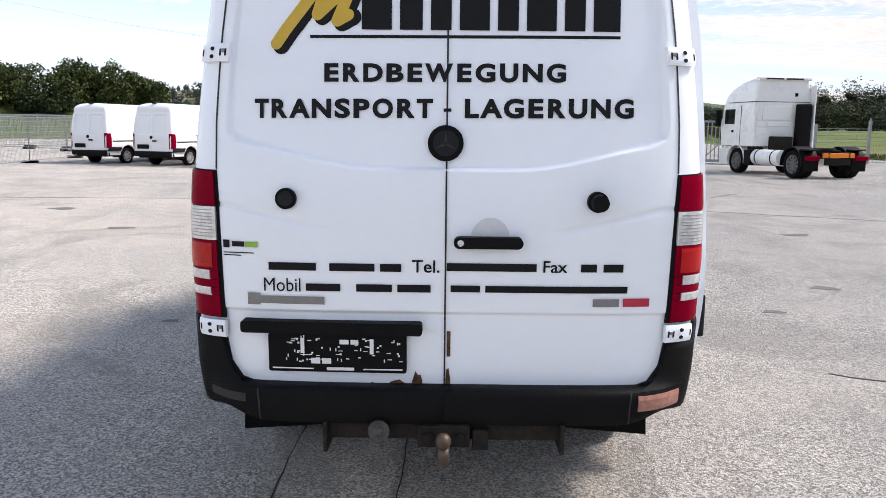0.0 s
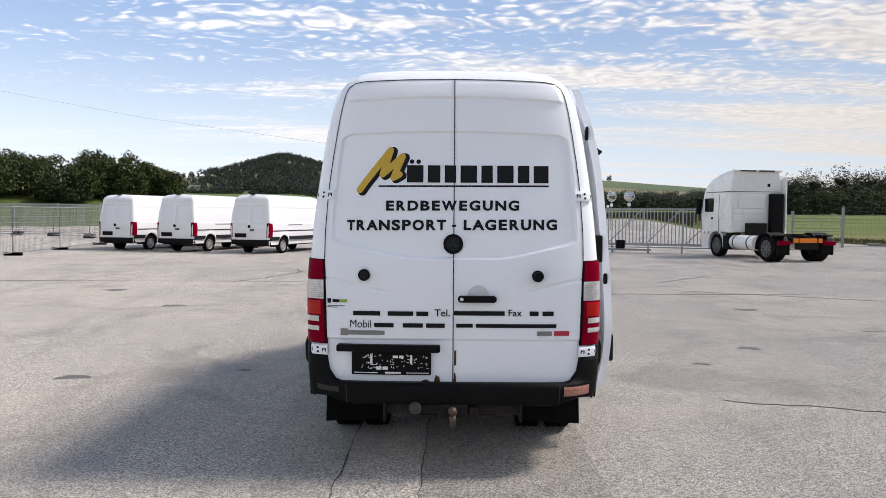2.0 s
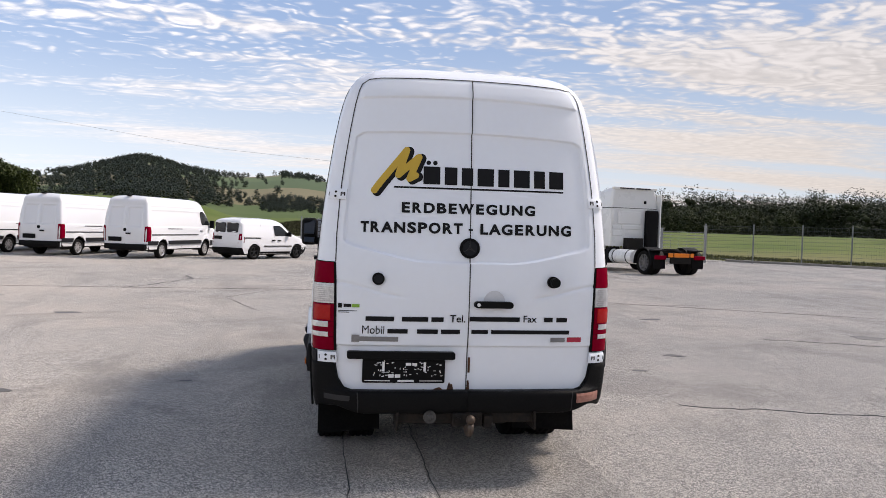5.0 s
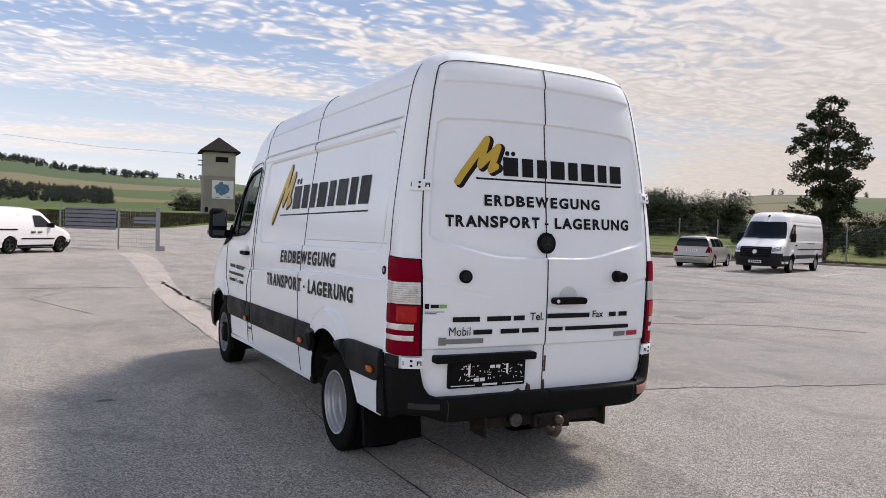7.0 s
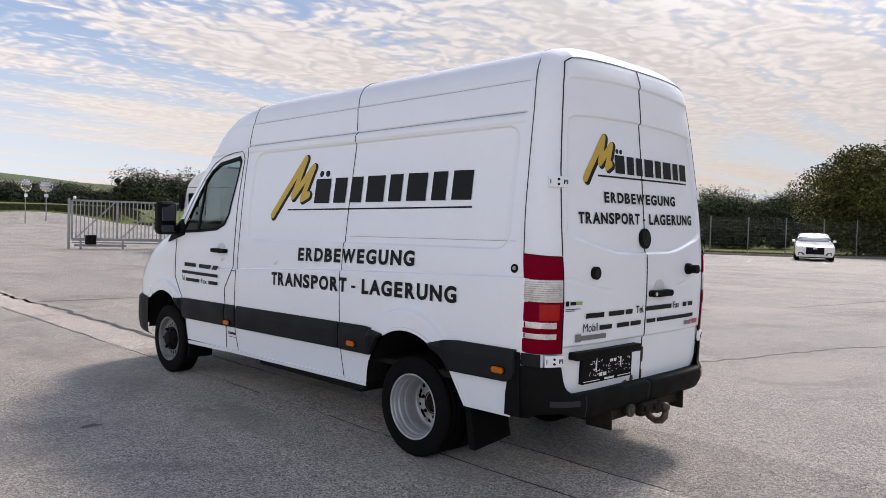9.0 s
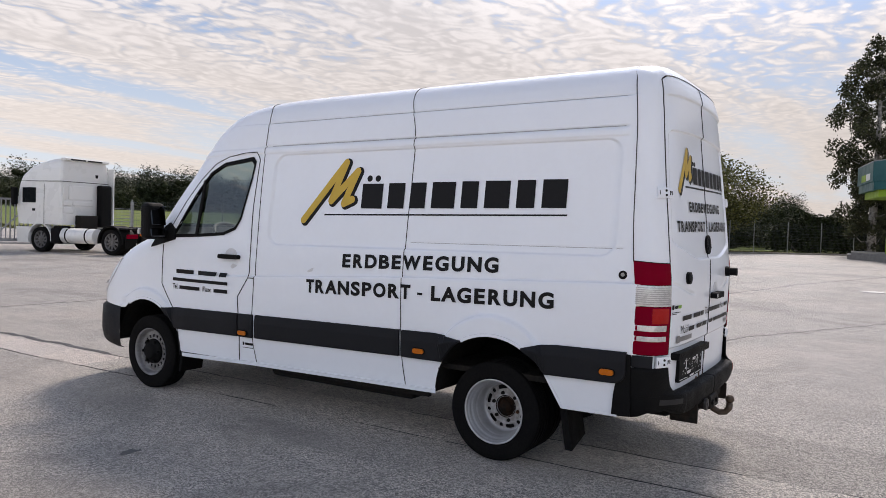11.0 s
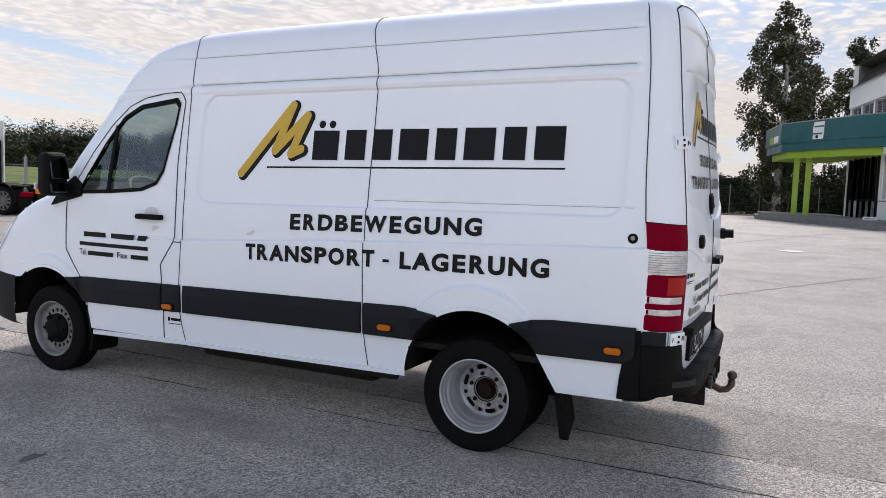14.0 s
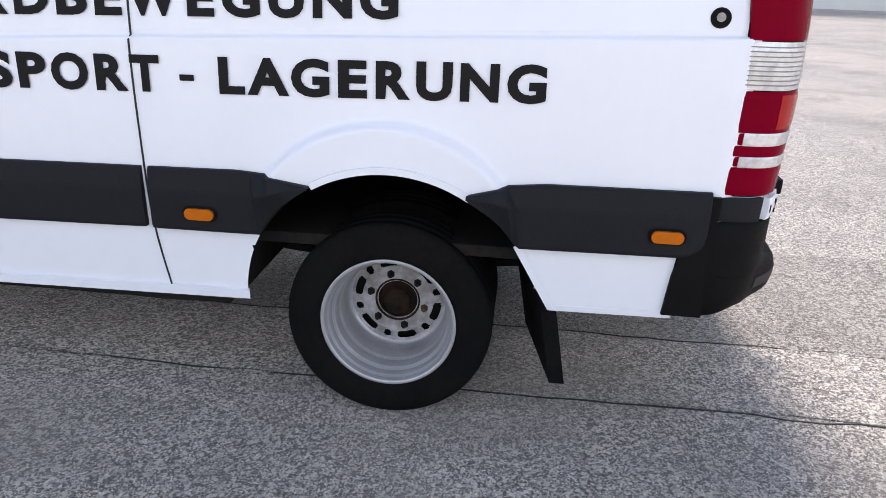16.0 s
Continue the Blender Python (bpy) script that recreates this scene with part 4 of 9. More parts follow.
def rear_wheel(van, s):
    """Twin rear wheel with a deep dished steel rim; s -1 left, 1 right."""
    cy, cz = 3.915, 0.340
    w = boxpart("rear_wheel", s * 0.55 - 0.05, s * 0.55 + 0.05, cy - 0.06, cy + 0.06, cz - 0.06, cz + 0.06, DARK, van, "twin rear wheel with deep dished silver steel rim and worn tyres", 0.01)
    for x in (0.845, 0.605):
        tread_tyre("tyre", s * x, cy, cz, 0.342, 0.19, 0.212, w)
    k = s
    steps = ((0.088, 0.214), (0.096, 0.225), (0.0985, 0.2255), (0.1005, 0.223), (0.098, 0.2135), (0.096, 0.2125), (0.083, 0.2095), (0.081, 0.209), (0.074, 0.2035), (0.072, 0.2025), (0.052, 0.1995), (0.050, 0.199), (0.041, 0.1905), (0.039, 0.1895), (0.004, 0.187), (0.002, 0.1865), (-0.007, 0.181), (-0.009, 0.180), (-0.06, 0.178), (-0.088, 0.177), (-0.100, 0.172), (-0.104, 0.164))
    rim = [(k * a, r) for a, r in steps]
    ob = lathe("rim", rim, s * 0.845, STEEL, w, seg=72, cy=cy, cz=cz)
    bm = bmesh.new()
    ring_plate(bm, s * (0.845 - 0.100), cy, cz, 0.07, 0.122, 1, 0.08, 0.09, 0.0)
    part("wheel_disc", bm, DULL, w, "flat silver wheel disc with six bolts")
    # sloping outer ring of the disc, pierced by slots and round holes in turn
    seg, rads = 144, ((0.121, 0.0), (0.1265, 0.002), (0.130, 0.003), (0.1515, 0.009), (0.155, 0.010), (0.172, 0.006))
    verts = [(s * (0.745 - q), cy + r * math.cos(2 * math.pi * i / seg), cz + r * math.sin(2 * math.pi * i / seg)) for r, q in rads for i in range(seg)]
    faces = []
    for j in range(5):
        for i in range(seg):
            ph = i % 24
            if (j == 2 and (1 <= ph < 12 or 16 <= ph < 20)) or (j in (1, 3) and (2 <= ph < 11 or 17 <= ph < 19)):
                continue
            faces.append((j * seg + i, j * seg + (i + 1) % seg, (j + 1) * seg + (i + 1) % seg, (j + 1) * seg + i))
    mesh_obj("disc_ring", verts, faces, DULL, w, "silver ring pierced by slots and round holes", smooth=True)
    for i in range(6):
        a = 2 * math.pi * (i + 0.25) / 6
        bm = bmesh.new()
        y, z = cy + 0.098 * math.cos(a), cz + 0.098 * math.sin(a)
        cyl(bm, (s * 0.74, y, z), (s * 0.757, y, z), 0.0150, 0.0125, 6)
        cyl(bm, (s * 0.762, y, z), (s * 0.769, y, z), 0.008, 0.007, 8)
        part("wheel_nut", bm, RUST if i in (3,) else DARK, w)
    hubp = [(s * 0.004, 0.080), (s * 0.006, 0.074), (s * -0.02, 0.070), (s * -0.02, 0.050), (s * 0.012, 0.047), (s * 0.028, 0.043), (s * 0.030, 0.024), (s * 0.040, 0.022), (s * 0.040, 0.0)]
    lathe("hub", hubp, s * 0.745, HUBRUST, w, "dark rusty hub", seg=32, cy=cy, cz=cz)
    lathe("brake_drum", [(0, 0.15), (s * 0.02, 0.165), (s * 0.12, 0.165), (s * 0.13, 0.05)], s * 0.585, DARK, w, seg=32, cy=cy, cz=cz)


def front_wheel(van, s):
    cy, cz = 7.555, 0.340
    w = boxpart("front_wheel", s * 0.70 - 0.05, s * 0.70 + 0.05, cy - 0.06, cy + 0.06, cz - 0.06, cz + 0.06, DARK, van, "front wheel with slotted steel rim and black hub", 0.01)
    tread_tyre("tyre", s * 0.865, cy, cz, 0.342, 0.19, 0.212, w)
    k = s
    lathe("rim", [(k * 0.088, 0.214), (k * 0.096, 0.222), (k * 0.098, 0.217), (k * 0.084, 0.206), (k * 0.060, 0.196), (k * 0.040, 0.190), (k * 0.050, 0.176)], s * 0.865, AXLEGREY, w, seg=64, cy=cy, cz=cz)
    bm = bmesh.new()
    ring_plate(bm, s * (0.865 + 0.045) - 0.003, cy, cz, 0.04, 0.178, 18, 0.130, 0.160, 0.5)
    part("wheel_disc", bm, AXLEGREY, w, "grey steel disc with a ring of slots")
    lathe("hub_cover", [(k * 0.050, 0.118), (k * 0.070, 0.115), (k * 0.080, 0.10), (k * 0.084, 0.075), (k * 0.108, 0.068), (k * 0.112, 0.045), (k * 0.112, 0.0)], s * 0.865, BLACKPL, w, "black plastic hub cover", seg=32, cy=cy, cz=cz)
    for i in range(6):
        a = 2 * math.pi * i / 6
        bm = bmesh.new()
        y, z = cy + 0.102 * math.cos(a), cz + 0.102 * math.sin(a)
        cyl(bm, (s * 0.940, y, z), (s * 0.966, y, z), 0.017, 0.013, 6)
        part("wheel_nut", bm, BLACKPL, w)
    lathe("brake_disc", [(0, 0.05), (0, 0.15), (s * 0.02, 0.15)], s * 0.86, DARK, w, seg=32, cy=cy, cz=cz)


LAMP_IN = curve([0.76, 0.86, 1.0, 1.27, 1.42], [0.838, 0.842, 0.847, 0.851, 0.859])
LAMP_FRONT = curve([0.76, 0.86, 0.95, 1.15, 1.29, 1.43], [2.968, 2.958, 2.946, 2.939, 2.942, 2.956])


def lamp_piece(name, z0, z1, u0, u1, material, parent, label="", off=0.01, side=1, m=20, rows=3):
    """A piece of the tail lamp, bent round the corner of the body: u 0 at its inner edge on the rear, 1 at its front edge on the flank."""
    def turn(u, z):
        zb = VAN.zb(2.85, z)
        W, R = float(VAN.W(zb)), float(VAN.R(zb))
        t_in = math.acos(min(1.0, float(LAMP_IN(z)) / W) ** (VAN.nr / 2))
        y = float(LAMP_FRONT(z))
        if y >= R + VAN.Dr:
            t_out, extra = 0.0, y - R - VAN.Dr
        else:
            t_out, extra = math.asin(((R + VAN.Dr - y) / VAN.Dr) ** (VAN.nr / 2)), 0.0
        if u > 1:
            return 1.0 + extra + (u - 1)
        t = t_out + (t_in - t_out) * (1 - u) ** 2.2
        return 1 - t / (math.pi / 2) + extra * u

    zlist = [z0, z0] + [z0 + (z1 - z0) * (j + 0.5) / rows for j in range(rows)] + [z1, z1]
    offs = [-0.006, off * 0.9] + [off] * rows + [off * 0.9, -0.006]
    verts = []
    for z, o in zip(zlist, offs):
        for i in range(m + 3):
            u = u0 + (u1 - u0) * min(max(i - 1, 0), m) / m
            verts.append(VAN.corner(turn(u, z), z + (0.012 * (u - 0.5) if z > 1.40 else 0.0), -0.006 if i in (0, m + 2) else o))
    n = m + 3
    faces = [(i * n + k, i * n + k + 1, (i + 1) * n + k + 1, (i + 1) * n + k) for i in range(len(zlist) - 1) for k in range(n - 1)]
    if side > 0:
        verts = [Vector((-p.x, p.y, p.z)) for p in verts]
    return mesh_obj(name, verts, faces, material, parent, label, smooth=False)


def hinge(van, side, z, q0, q1):
    """A white door hinge with its bracket and dark screws, bent round the door edge."""
    def mp(q, v, o=0.0):
        p = VAN.corner(q, v, o)
        return Vector((p.x if side < 0 else -p.x, p.y, p.z))

    h = band("door_hinge", mp, q0, q1, z - 0.033, z + 0.033, 0.020, WHITE, van, "white steel door hinge with dark screws", nu=12, lip=0.2)
    for f, dv in ((0.50, 0.014), (0.50, -0.014)):
        c = q0 + (q1 - q0) * f
        slab2d("screw", mp, [(c + 0.016 * math.cos(t), z + dv + 0.0075 * math.sin(t)) for t in np.linspace(0, 2 * math.pi, 9)[:-1]], 0.0235, DARK, h)
    w = q1 - q0
    for a, b in ((0.06, 0.10), (0.20, 0.25), (0.88, 0.92)):
        band("catch", mp, q0 + w * a, q0 + w * b, z - 0.020, z + 0.020, 0.0225, STRIPPL, h, nu=3)
    band("catch", mp, q0 + w * 0.10, q0 + w * 0.20, z - 0.004, z + 0.016, 0.024, GREYBADGE, h, nu=3)


def disc(u, v, r, n=24):
    return [(u + r * math.cos(a), v + r * math.sin(a)) for a in np.linspace(0, 2 * math.pi, n + 1)[:-1]]


# widths of the letters and the gaps between them in the two words of the sign, in parts of the word's width
WORD1 = ((568, 594), (602, 632), (638.5, 674), (680.5, 711.5), (718.5, 745), (750, 800.5), (808, 834), (841, 877), (885, 918), (926, 962), (969, 1004))
WORD2 = ((447, 473), (478, 507), (510, 548), (551, 586), (592, 620), (626, 655), (660, 697), (704, 736), (739, 768), (787, 801), (825, 850), (852, 892), (894, 930), (938, 965), (973, 1005), (1010, 1043), (1050, 1085), (1092, 1127))
NAME_W = (0.116, 0.088, 0.080, 0.116, 0.080, 0.115, 0.080, 0.105)


def name_bars(u0, u1, v0, v1, rise=0.0):
    """One plain bar for each letter of the name, as wide as the letter."""
    gap = (1 - sum(NAME_W)) / (len(NAME_W) - 1)
    out, at = [], 0.0
    for w in NAME_W:
        dv = rise * at
        out.append((u0 + (u1 - u0) * at, u0 + (u1 - u0) * (at + w), v0 + dv, v1 + dv))
        at += w + gap
    return out


def stroke(mp, pts, width, off):
    """A thick brush stroke through pts as rows of a strip with round joints."""
    bm = bmesh.new()
    for a, b in zip(pts, pts[1:]):
        d = Vector((b[0] - a[0], b[1] - a[1]))
        n = Vector((-d.y, d.x)).normalized() * width / 2
        prev = None
        for i in range(9):
            c = Vector(a) + d * i / 8
            row = [bm.verts.new(mp(c.x + n.x, c.y + n.y, off)), bm.verts.new(mp(c.x - n.x, c.y - n.y, off))]
            if prev:
                bm.faces.new((prev[0], prev[1], row[1], row[0]))
            prev = row
    for p in pts:
        bm.faces.new([bm.verts.new(mp(p[0] + width / 2 * math.cos(t), p[1] + width / 2 * math.sin(t), off + 0.0003)) for t in np.linspace(0, 2 * math.pi, 17)[:-1]])
    return bm


def sign_set(van, mp, k, brush, bw, nm, line_uv, w1, w2):
    """The sign writing of one face: k 1 when u grows to the reader's right, -1 otherwise."""
    sh = [(u + k * 0.018, v - 0.008) for u, v in brush]
    part("logo_shadow", stroke(mp, sh, bw * 1.42, 0.0022), INK, van, "black outline of the logo stroke")
    part("logo_stroke", stroke(mp, brush, bw, 0.0032), GOLD, van, "gold zigzag logo stroke")
    row = name_bars(*nm)
    bars("name_bar", mp, row, INK, van, "row of bold black bars")
    h = row[0][3] - row[0][2]
    for f in (0.30, 0.70):
        slab2d("name_dot", mp, disc(row[0][0] + (row[0][1] - row[0][0]) * f, row[0][3] + h * 0.21, h * 0.13, 14), 0.003, INK, van)
    (a, b, c, d) = line_uv
    ribbon("underline", mp, line((a, b), (c, d), 20), 0.010, INK, van, depth=0.002)
    lettering("lettering", "ERDBEWEGUNG", mp, *w1[:4], INK, van, "bold black capitals ERDBEWEGUNG", slope=w1[4], spans=WORD1)
    lettering("lettering", "TRANSPORT - LAGERUNG", mp, *w2[:4], INK, van, "bold black capitals TRANSPORT - LAGERUNG", slope=w2[4], spans=WORD2)


def panel_van():
    van = thing("panel_van", "white high-roof panel van with black lettering and open sliding door", "van")
    shell = VAN.build((90, 16, 360, 48), van_parts, van_snap)
    names = {"body": ("body", "white painted steel body with pressed panels"), "front_door": ("front_door", "white driver's door"), "rear_door": ("rear_door", "white rear door"), "rear_door_right": ("rear_door", "white rear door with black handle")}
    made = {}
    for key, (V, Q) in shell.items():
        nm, lab = names[key]
        made[key] = mesh_obj(nm, V, Q, WHITE, van, lab, smooth=True)
    # gaps between panels
    ribbon("panel_gap", back, path((0.0, 0.60), (0.0, 1.5), (0.0, 2.2), (0.0, 2.632), n=60), 0.0055, SEAM, van, depth=0.0048)
    for mp in (back, mirror_x(back)):
        ribbon("panel_gap", mp, path((-0.862, 1.425), (-0.860, 1.60), (-0.847, 1.80), (-0.836, 1.93), (-0.816, 2.09), (-0.791, 2.26), (-0.762, 2.43), (-0.738, 2.53), (-0.718, 2.578), (-0.674, 2.607), (-0.60, 2.617), (-0.30, 2.628), (0, 2.632), n=14), 0.0055, SEAM, van, depth=0.0035)
        ribbon("door_edge", mp, path((0.0, 0.597), (-0.72, 0.592), (-0.79, 0.615), (-0.835, 0.68), (-0.853, 0.78), n=8), 0.016, SEAM, van)
    def hoop(low, top_y, r=0.0030):
        """A gap that runs up one flank, over the roof and down the other; low: (y, z) knots from the sill to the roof joint."""
        zk, yk = [p[1] for p in low], [p[0] for p in low]
        f = curve(zk, yk)
        half = []
        for zb in np.concatenate([np.linspace(zk[0], 2.5, 150), np.linspace(2.51, 2.712, 30)]):
            y = float(f(min(zb, zk[-1]))) + (top_y - yk[-1]) * float(sstep(zb, zk[-1], 2.66))
            p = VAN.side(y, zb + VAN.shear * (y - VAN.yref), 0.0016)
            half.append(p)
        pts = half + [Vector((-p.x, p.y, p.z)) for p in half[::-1]]
        bm = bmesh.new()
        tube(bm, pts, r, 6)
        part("panel_gap", bm, SEAM, van)

    hoop([(2.958, 1.41), (2.972, 1.62), (2.981, 1.88), (2.990, 2.10), (3.0, 2.28), (3.018, 2.43), (3.040, 2.56)], 3.075)
    hoop([(4.625, 0.43), (4.655, 0.64), (4.668, 1.0), (4.672, 1.35), (4.665, 2.0), (4.670, 2.25)], 4.77)
    hoop([(6.14, 0.42), (6.18, 0.60), (6.17, 1.15), (6.17, 1.6), (6.185, 2.07), (6.192, 2.3), (6.197, 2.40), (6.222, 2.55)], 6.27)
    ribbon("panel_gap", flank, path((6.35, 0.39), (6.34, 0.66), (6.36, 0.95), (6.24, 1.12), (6.24, 1.35), (6.25, 1.7), (6.235, 2.12), (6.28, 2.185), (6.42, 2.18), (6.62, 2.15), (6.78, 2.09), (6.95, 1.95), (7.12, 1.75), (7.28, 1.52), n=6), 0.006, SEAM, van)
    ribbon("panel_gap", flank, path((7.36, 1.36), (7.36, 1.0), (7.28, 0.88), (7.15, 0.72), (7.12, 0.36), n=8), 0.006, SEAM, van)
    ribbon("panel_gap", flank, path((6.17, 1.12), (6.24, 1.12), n=6), 0.006, SEAM, van)
    # thin grey ribbons: roof joint, lower scribed line, upper crease with its shade painted on
    for zb, y0, y1, w in ((2.262, 3.075, 6.13, 0.0045), (2.4605, 3.085, 6.17, 0.0045), (1.487, 3.03, 4.63, 0.0028)):
        for mp in (flank, mirror_x(flank)):
            ribbon("panel_line", mp, [(y, zb + VAN.shear * (y - VAN.yref)) for y in np.linspace(y0, y1, 40)], w, CREASE, van, depth=0.0012)
    # lower trim strips
    def arc(a, r, t0, t1, n=10):
        return [(a[0] + r * math.cos(radians(t)), a[1] + r * math.sin(radians(t))) for t in np.linspace(t0, t1, n)]

    def strip(mp, ys, low, high, depth, arch=None):
        """A trim strip along the flank: an upright face with a slanting upper edge; low and high are knots (y, z); an arch cuts its end."""
        bm = bmesh.new()
        prev = None
        for y in ys:
            z0 = float(np.interp(y, [p[0] for p in low], [p[1] for p in low]))
            z1 = float(np.interp(y, [p[0] for p in high], [p[1] for p in high]))
            if arch and abs(y - arch[0]) < arch[2] - 0.005:
                z0 = max(z0, arch[1] + math.sqrt((arch[2] - 0.004) ** 2 - (y - arch[0]) ** 2))
            z0 = min(z0, z1 - 0.002)
            h = z1 - z0
            end = 0.82 if y in (ys[0], ys[-1]) else 1.0
            row = [bm.verts.new(mp(y, z0 + h * f, depth * o * end)) for f, o in ((0, -0.1), (0.0, 0.86), (0.05, 1.0), (0.62, 1.0), (0.68, 0.97), (0.96, 0.62), (1.0, 0.45), (1.0, -0.1))]
            if prev:
                for k in range(len(row) - 1):
                    bm.faces.new((prev[k], row[k], row[k + 1], prev[k + 1]))
            else:
                bm.faces.new(row)
            prev = row
        bm.faces.new(prev[::-1])
        part("trim_strip", bm, STRIPPL, van)

    A, B = ARCH_R, ARCH_F
    f = lambda y, z: (y, z - 0.017 * (y - 4.66))
    for mp in (flank, mirror_x(flank)):
        strip(mp, [2.972, 2.976, 2.985, 3.0, 3.02, 3.045, *np.linspace(3.08, 3.67, 30)], [(2.972, 0.735), (2.976, 0.718), (2.985, 0.700), (3.0, 0.685), (3.02, 0.674), (3.045, 0.669), (3.5, 0.662)], [(2.97, 0.868), (3.44, 0.862), (3.56, 0.850), (3.68, 0.818)], 0.034, A)
        strip(mp, np.linspace(4.14, 4.65, 26), [(4.1, 0.648), (4.65, 0.645)], [(4.13, 0.816), (4.28, 0.838), (4.37, 0.845), (4.65, 0.84)], 0.034, A)
        strip(mp, np.linspace(4.675, 6.145, 40), [f(4.66, 0.645), f(6.2, 0.645)], [f(4.66, 0.84), f(6.2, 0.84)], 0.026)
        strip(mp, np.linspace(6.175, 6.335, 6), [f(6.1, 0.645), f(6.4, 0.645)], [f(6.1, 0.84), f(6.4, 0.84)], 0.026)
        strip(mp, np.linspace(6.355, 7.32, 40), [f(6.3, 0.645), f(7.3, 0.645)], [f(6.3, 0.84), f(7.12, 0.84), (7.33, 0.78)], 0.026, B)
        # rolled lower sill edge
        ribbon("sill_edge", mp, path((4.36, 0.425), (5.2, 0.413), (6.2, 0.398), (7.08, 0.372), n=14), 0.03, WHITE, van, depth=0.012)
        ribbon("sill_edge", mp, path((3.075, 0.468), (3.385, 0.461), n=8), 0.014, WHITE, van, depth=0.003)
        ribbon("panel_edge", mp, path((3.516, 0.662), (3.396, 0.455), n=10), 0.018, WHITE, van, depth=0.004)
        # rubber lips of the wheel arches
        for a in (A, B):
            ribbon("arch_lip", mp, arc(a, a[2] - 0.002, 60, 122, 30), 0.020, WHITE, van, depth=0.008)
        for y, z in ((6.27, 0.655), (4.487, 0.705), (3.085, 0.735)):
            lp = slab2d("side_marker", mp, rounded(y - 0.055, z - 0.024, y + 0.055, z + 0.024, 0.021), 0.038, BLACKPL, van, "amber side marker lamp")
            slab2d("lens", mp, rounded(y - 0.046, z - 0.018, y + 0.046, z + 0.018, 0.017), 0.048, AMBER, lp)
    slab2d("fuel_lock", flank, disc(3.02, 1.34, 0.027), 0.004, BLACKPL, van, "black round lock with metal core")
    slab2d("lock_core", flank, disc(3.02, 1.342, 0.012), 0.007, DULL, van)
    # tail lamps
    for s in (-1, 1):
        l = lamp_piece("tail_lamp", 0.856, 1.428, 0.0, 1.0, BLACKPL, van, "tall red and clear tail lamp wrapped round the corner", off=0.004, side=s)
        for z0, z1, m, lab in ((1.288, 1.423, REDLENS, ""), (1.158, 1.285, CLEARLENS, "ribbed clear lens"), (1.041, 1.155, REDLENS, ""), (0.974, 1.005, REDLENS, ""), (0.861, 0.943, REDLENS, "")):
            lamp_piece("lens", z0, z1, 0.025, 0.975, m, l, lab, off=0.011, side=s)
        for z0, z1 in ((1.007, 1.039), (0.945, 0.972)):
            lamp_piece("lens", z0, z1, 0.025, 0.975, REDLENS, l, off=0.009, side=s)
            lamp_piece("lens", z0 - 0.002, z1 + 0.002, 0.09, 0.80, CLEARLENS, l, "narrow clear lens", off=0.013, side=s)
        lamp_piece("lens", 1.052, 1.146, 0.06, 0.40, LITLENS, l, "brighter red brake lens", off=0.0135, side=s)
        for k in range(9):
            z = 1.170 + 0.0125 * k
            lamp_piece("lens_rib", z, z + 0.003, 0.05, 0.95, GREYBADGE, l, off=0.0125, side=s)
        hinge(van, s, 1.853, 0.522, 0.775)
        hinge(van, s, 0.815, 0.517, 0.747)
    # rear bumper: one shell round the rear, rising at the corners
    def bump_off(z, q):
        """How far the bumper stands off the body: most across the rear, little along the flank."""
        rear = float(curve([0.455, 0.462, 0.48, 0.51, 0.56, 0.592, 0.606, 0.616, 0.64, 0.70, 0.86], [-0.02, 0.034, 0.060, 0.070, 0.074, 0.072, 0.064, 0.044, 0.024, 0.017, 0.014])(z))
        side = float(curve([0.455, 0.48, 0.52, 0.58, 0.66, 0.76, 0.86], [0.0, 0.008, 0.012, 0.015, 0.018, 0.016, 0.012])(z))
        k = float(sstep(q, 0.36, 0.72))
        return rear * (1 - k) + side * k

    zs = [0.456, 0.462, 0.470, 0.48, 0.495, 0.51, 0.53, 0.56, 0.58, 0.592, 0.602, 0.609, 0.616, 0.624, 0.632, 0.645, 0.66, 0.68, 0.70, 0.725, 0.75, 0.7785]
    q_of = lambda x, z: 1 - math.acos(min(1.0, x / float(VAN.W(z))) ** 2) / (math.pi / 2)

    def bumper_row(z, inner, q0, q1, n=40):
        row = []
        for i in range(n + 1):
            x1 = 0.80
            if q0 <= 0:
                q = q_of(x1 * i / 22, z) if i <= 22 else q_of(x1, z) + (q1 - q_of(x1, z)) * (i - 22) / (n - 22)
            else:
                q = q0 + (q1 - q0) * i / n
            drop = 0.045 * float(sstep(q, 0.30, 0.55)) * float(sstep(q, 1.06, 0.80)) * float(sstep(z, 0.56, 0.46))
            row.append(VAN.corner(q, z + drop, bump_off(z, q) if not inner else -0.03))
        return row

    def bumper_end(z):
        return 1.0 + float(np.interp(z, [0.45, 0.665, 0.69, 0.72, 0.80], [0.097, 0.083, 0.045, 0.020, 0.014]))

    for s in (-1, 1):
        verts, faces = [], []
        low = [z for z in zs if z < 0.612]
        high = [z for z in zs if z >= 0.60]
        for rows, q0f in ((low, lambda z: 0.0), (high, lambda z: q_of(float(np.interp(z, [0.600, 0.612, 0.625, 0.64, 0.66, 0.69, 0.78], [0.70, 0.745, 0.785, 0.805, 0.818, 0.832, 0.852])), z))):
            base = len(verts)
            grid = [bumper_row(z, False, q0f(z), bumper_end(z)) for z in rows]
            grid += [bumper_row(rows[-1], True, q0f(rows[-1]), bumper_end(rows[-1]))]
            n = len(grid[0])
            verts += [p for g in grid for p in g]
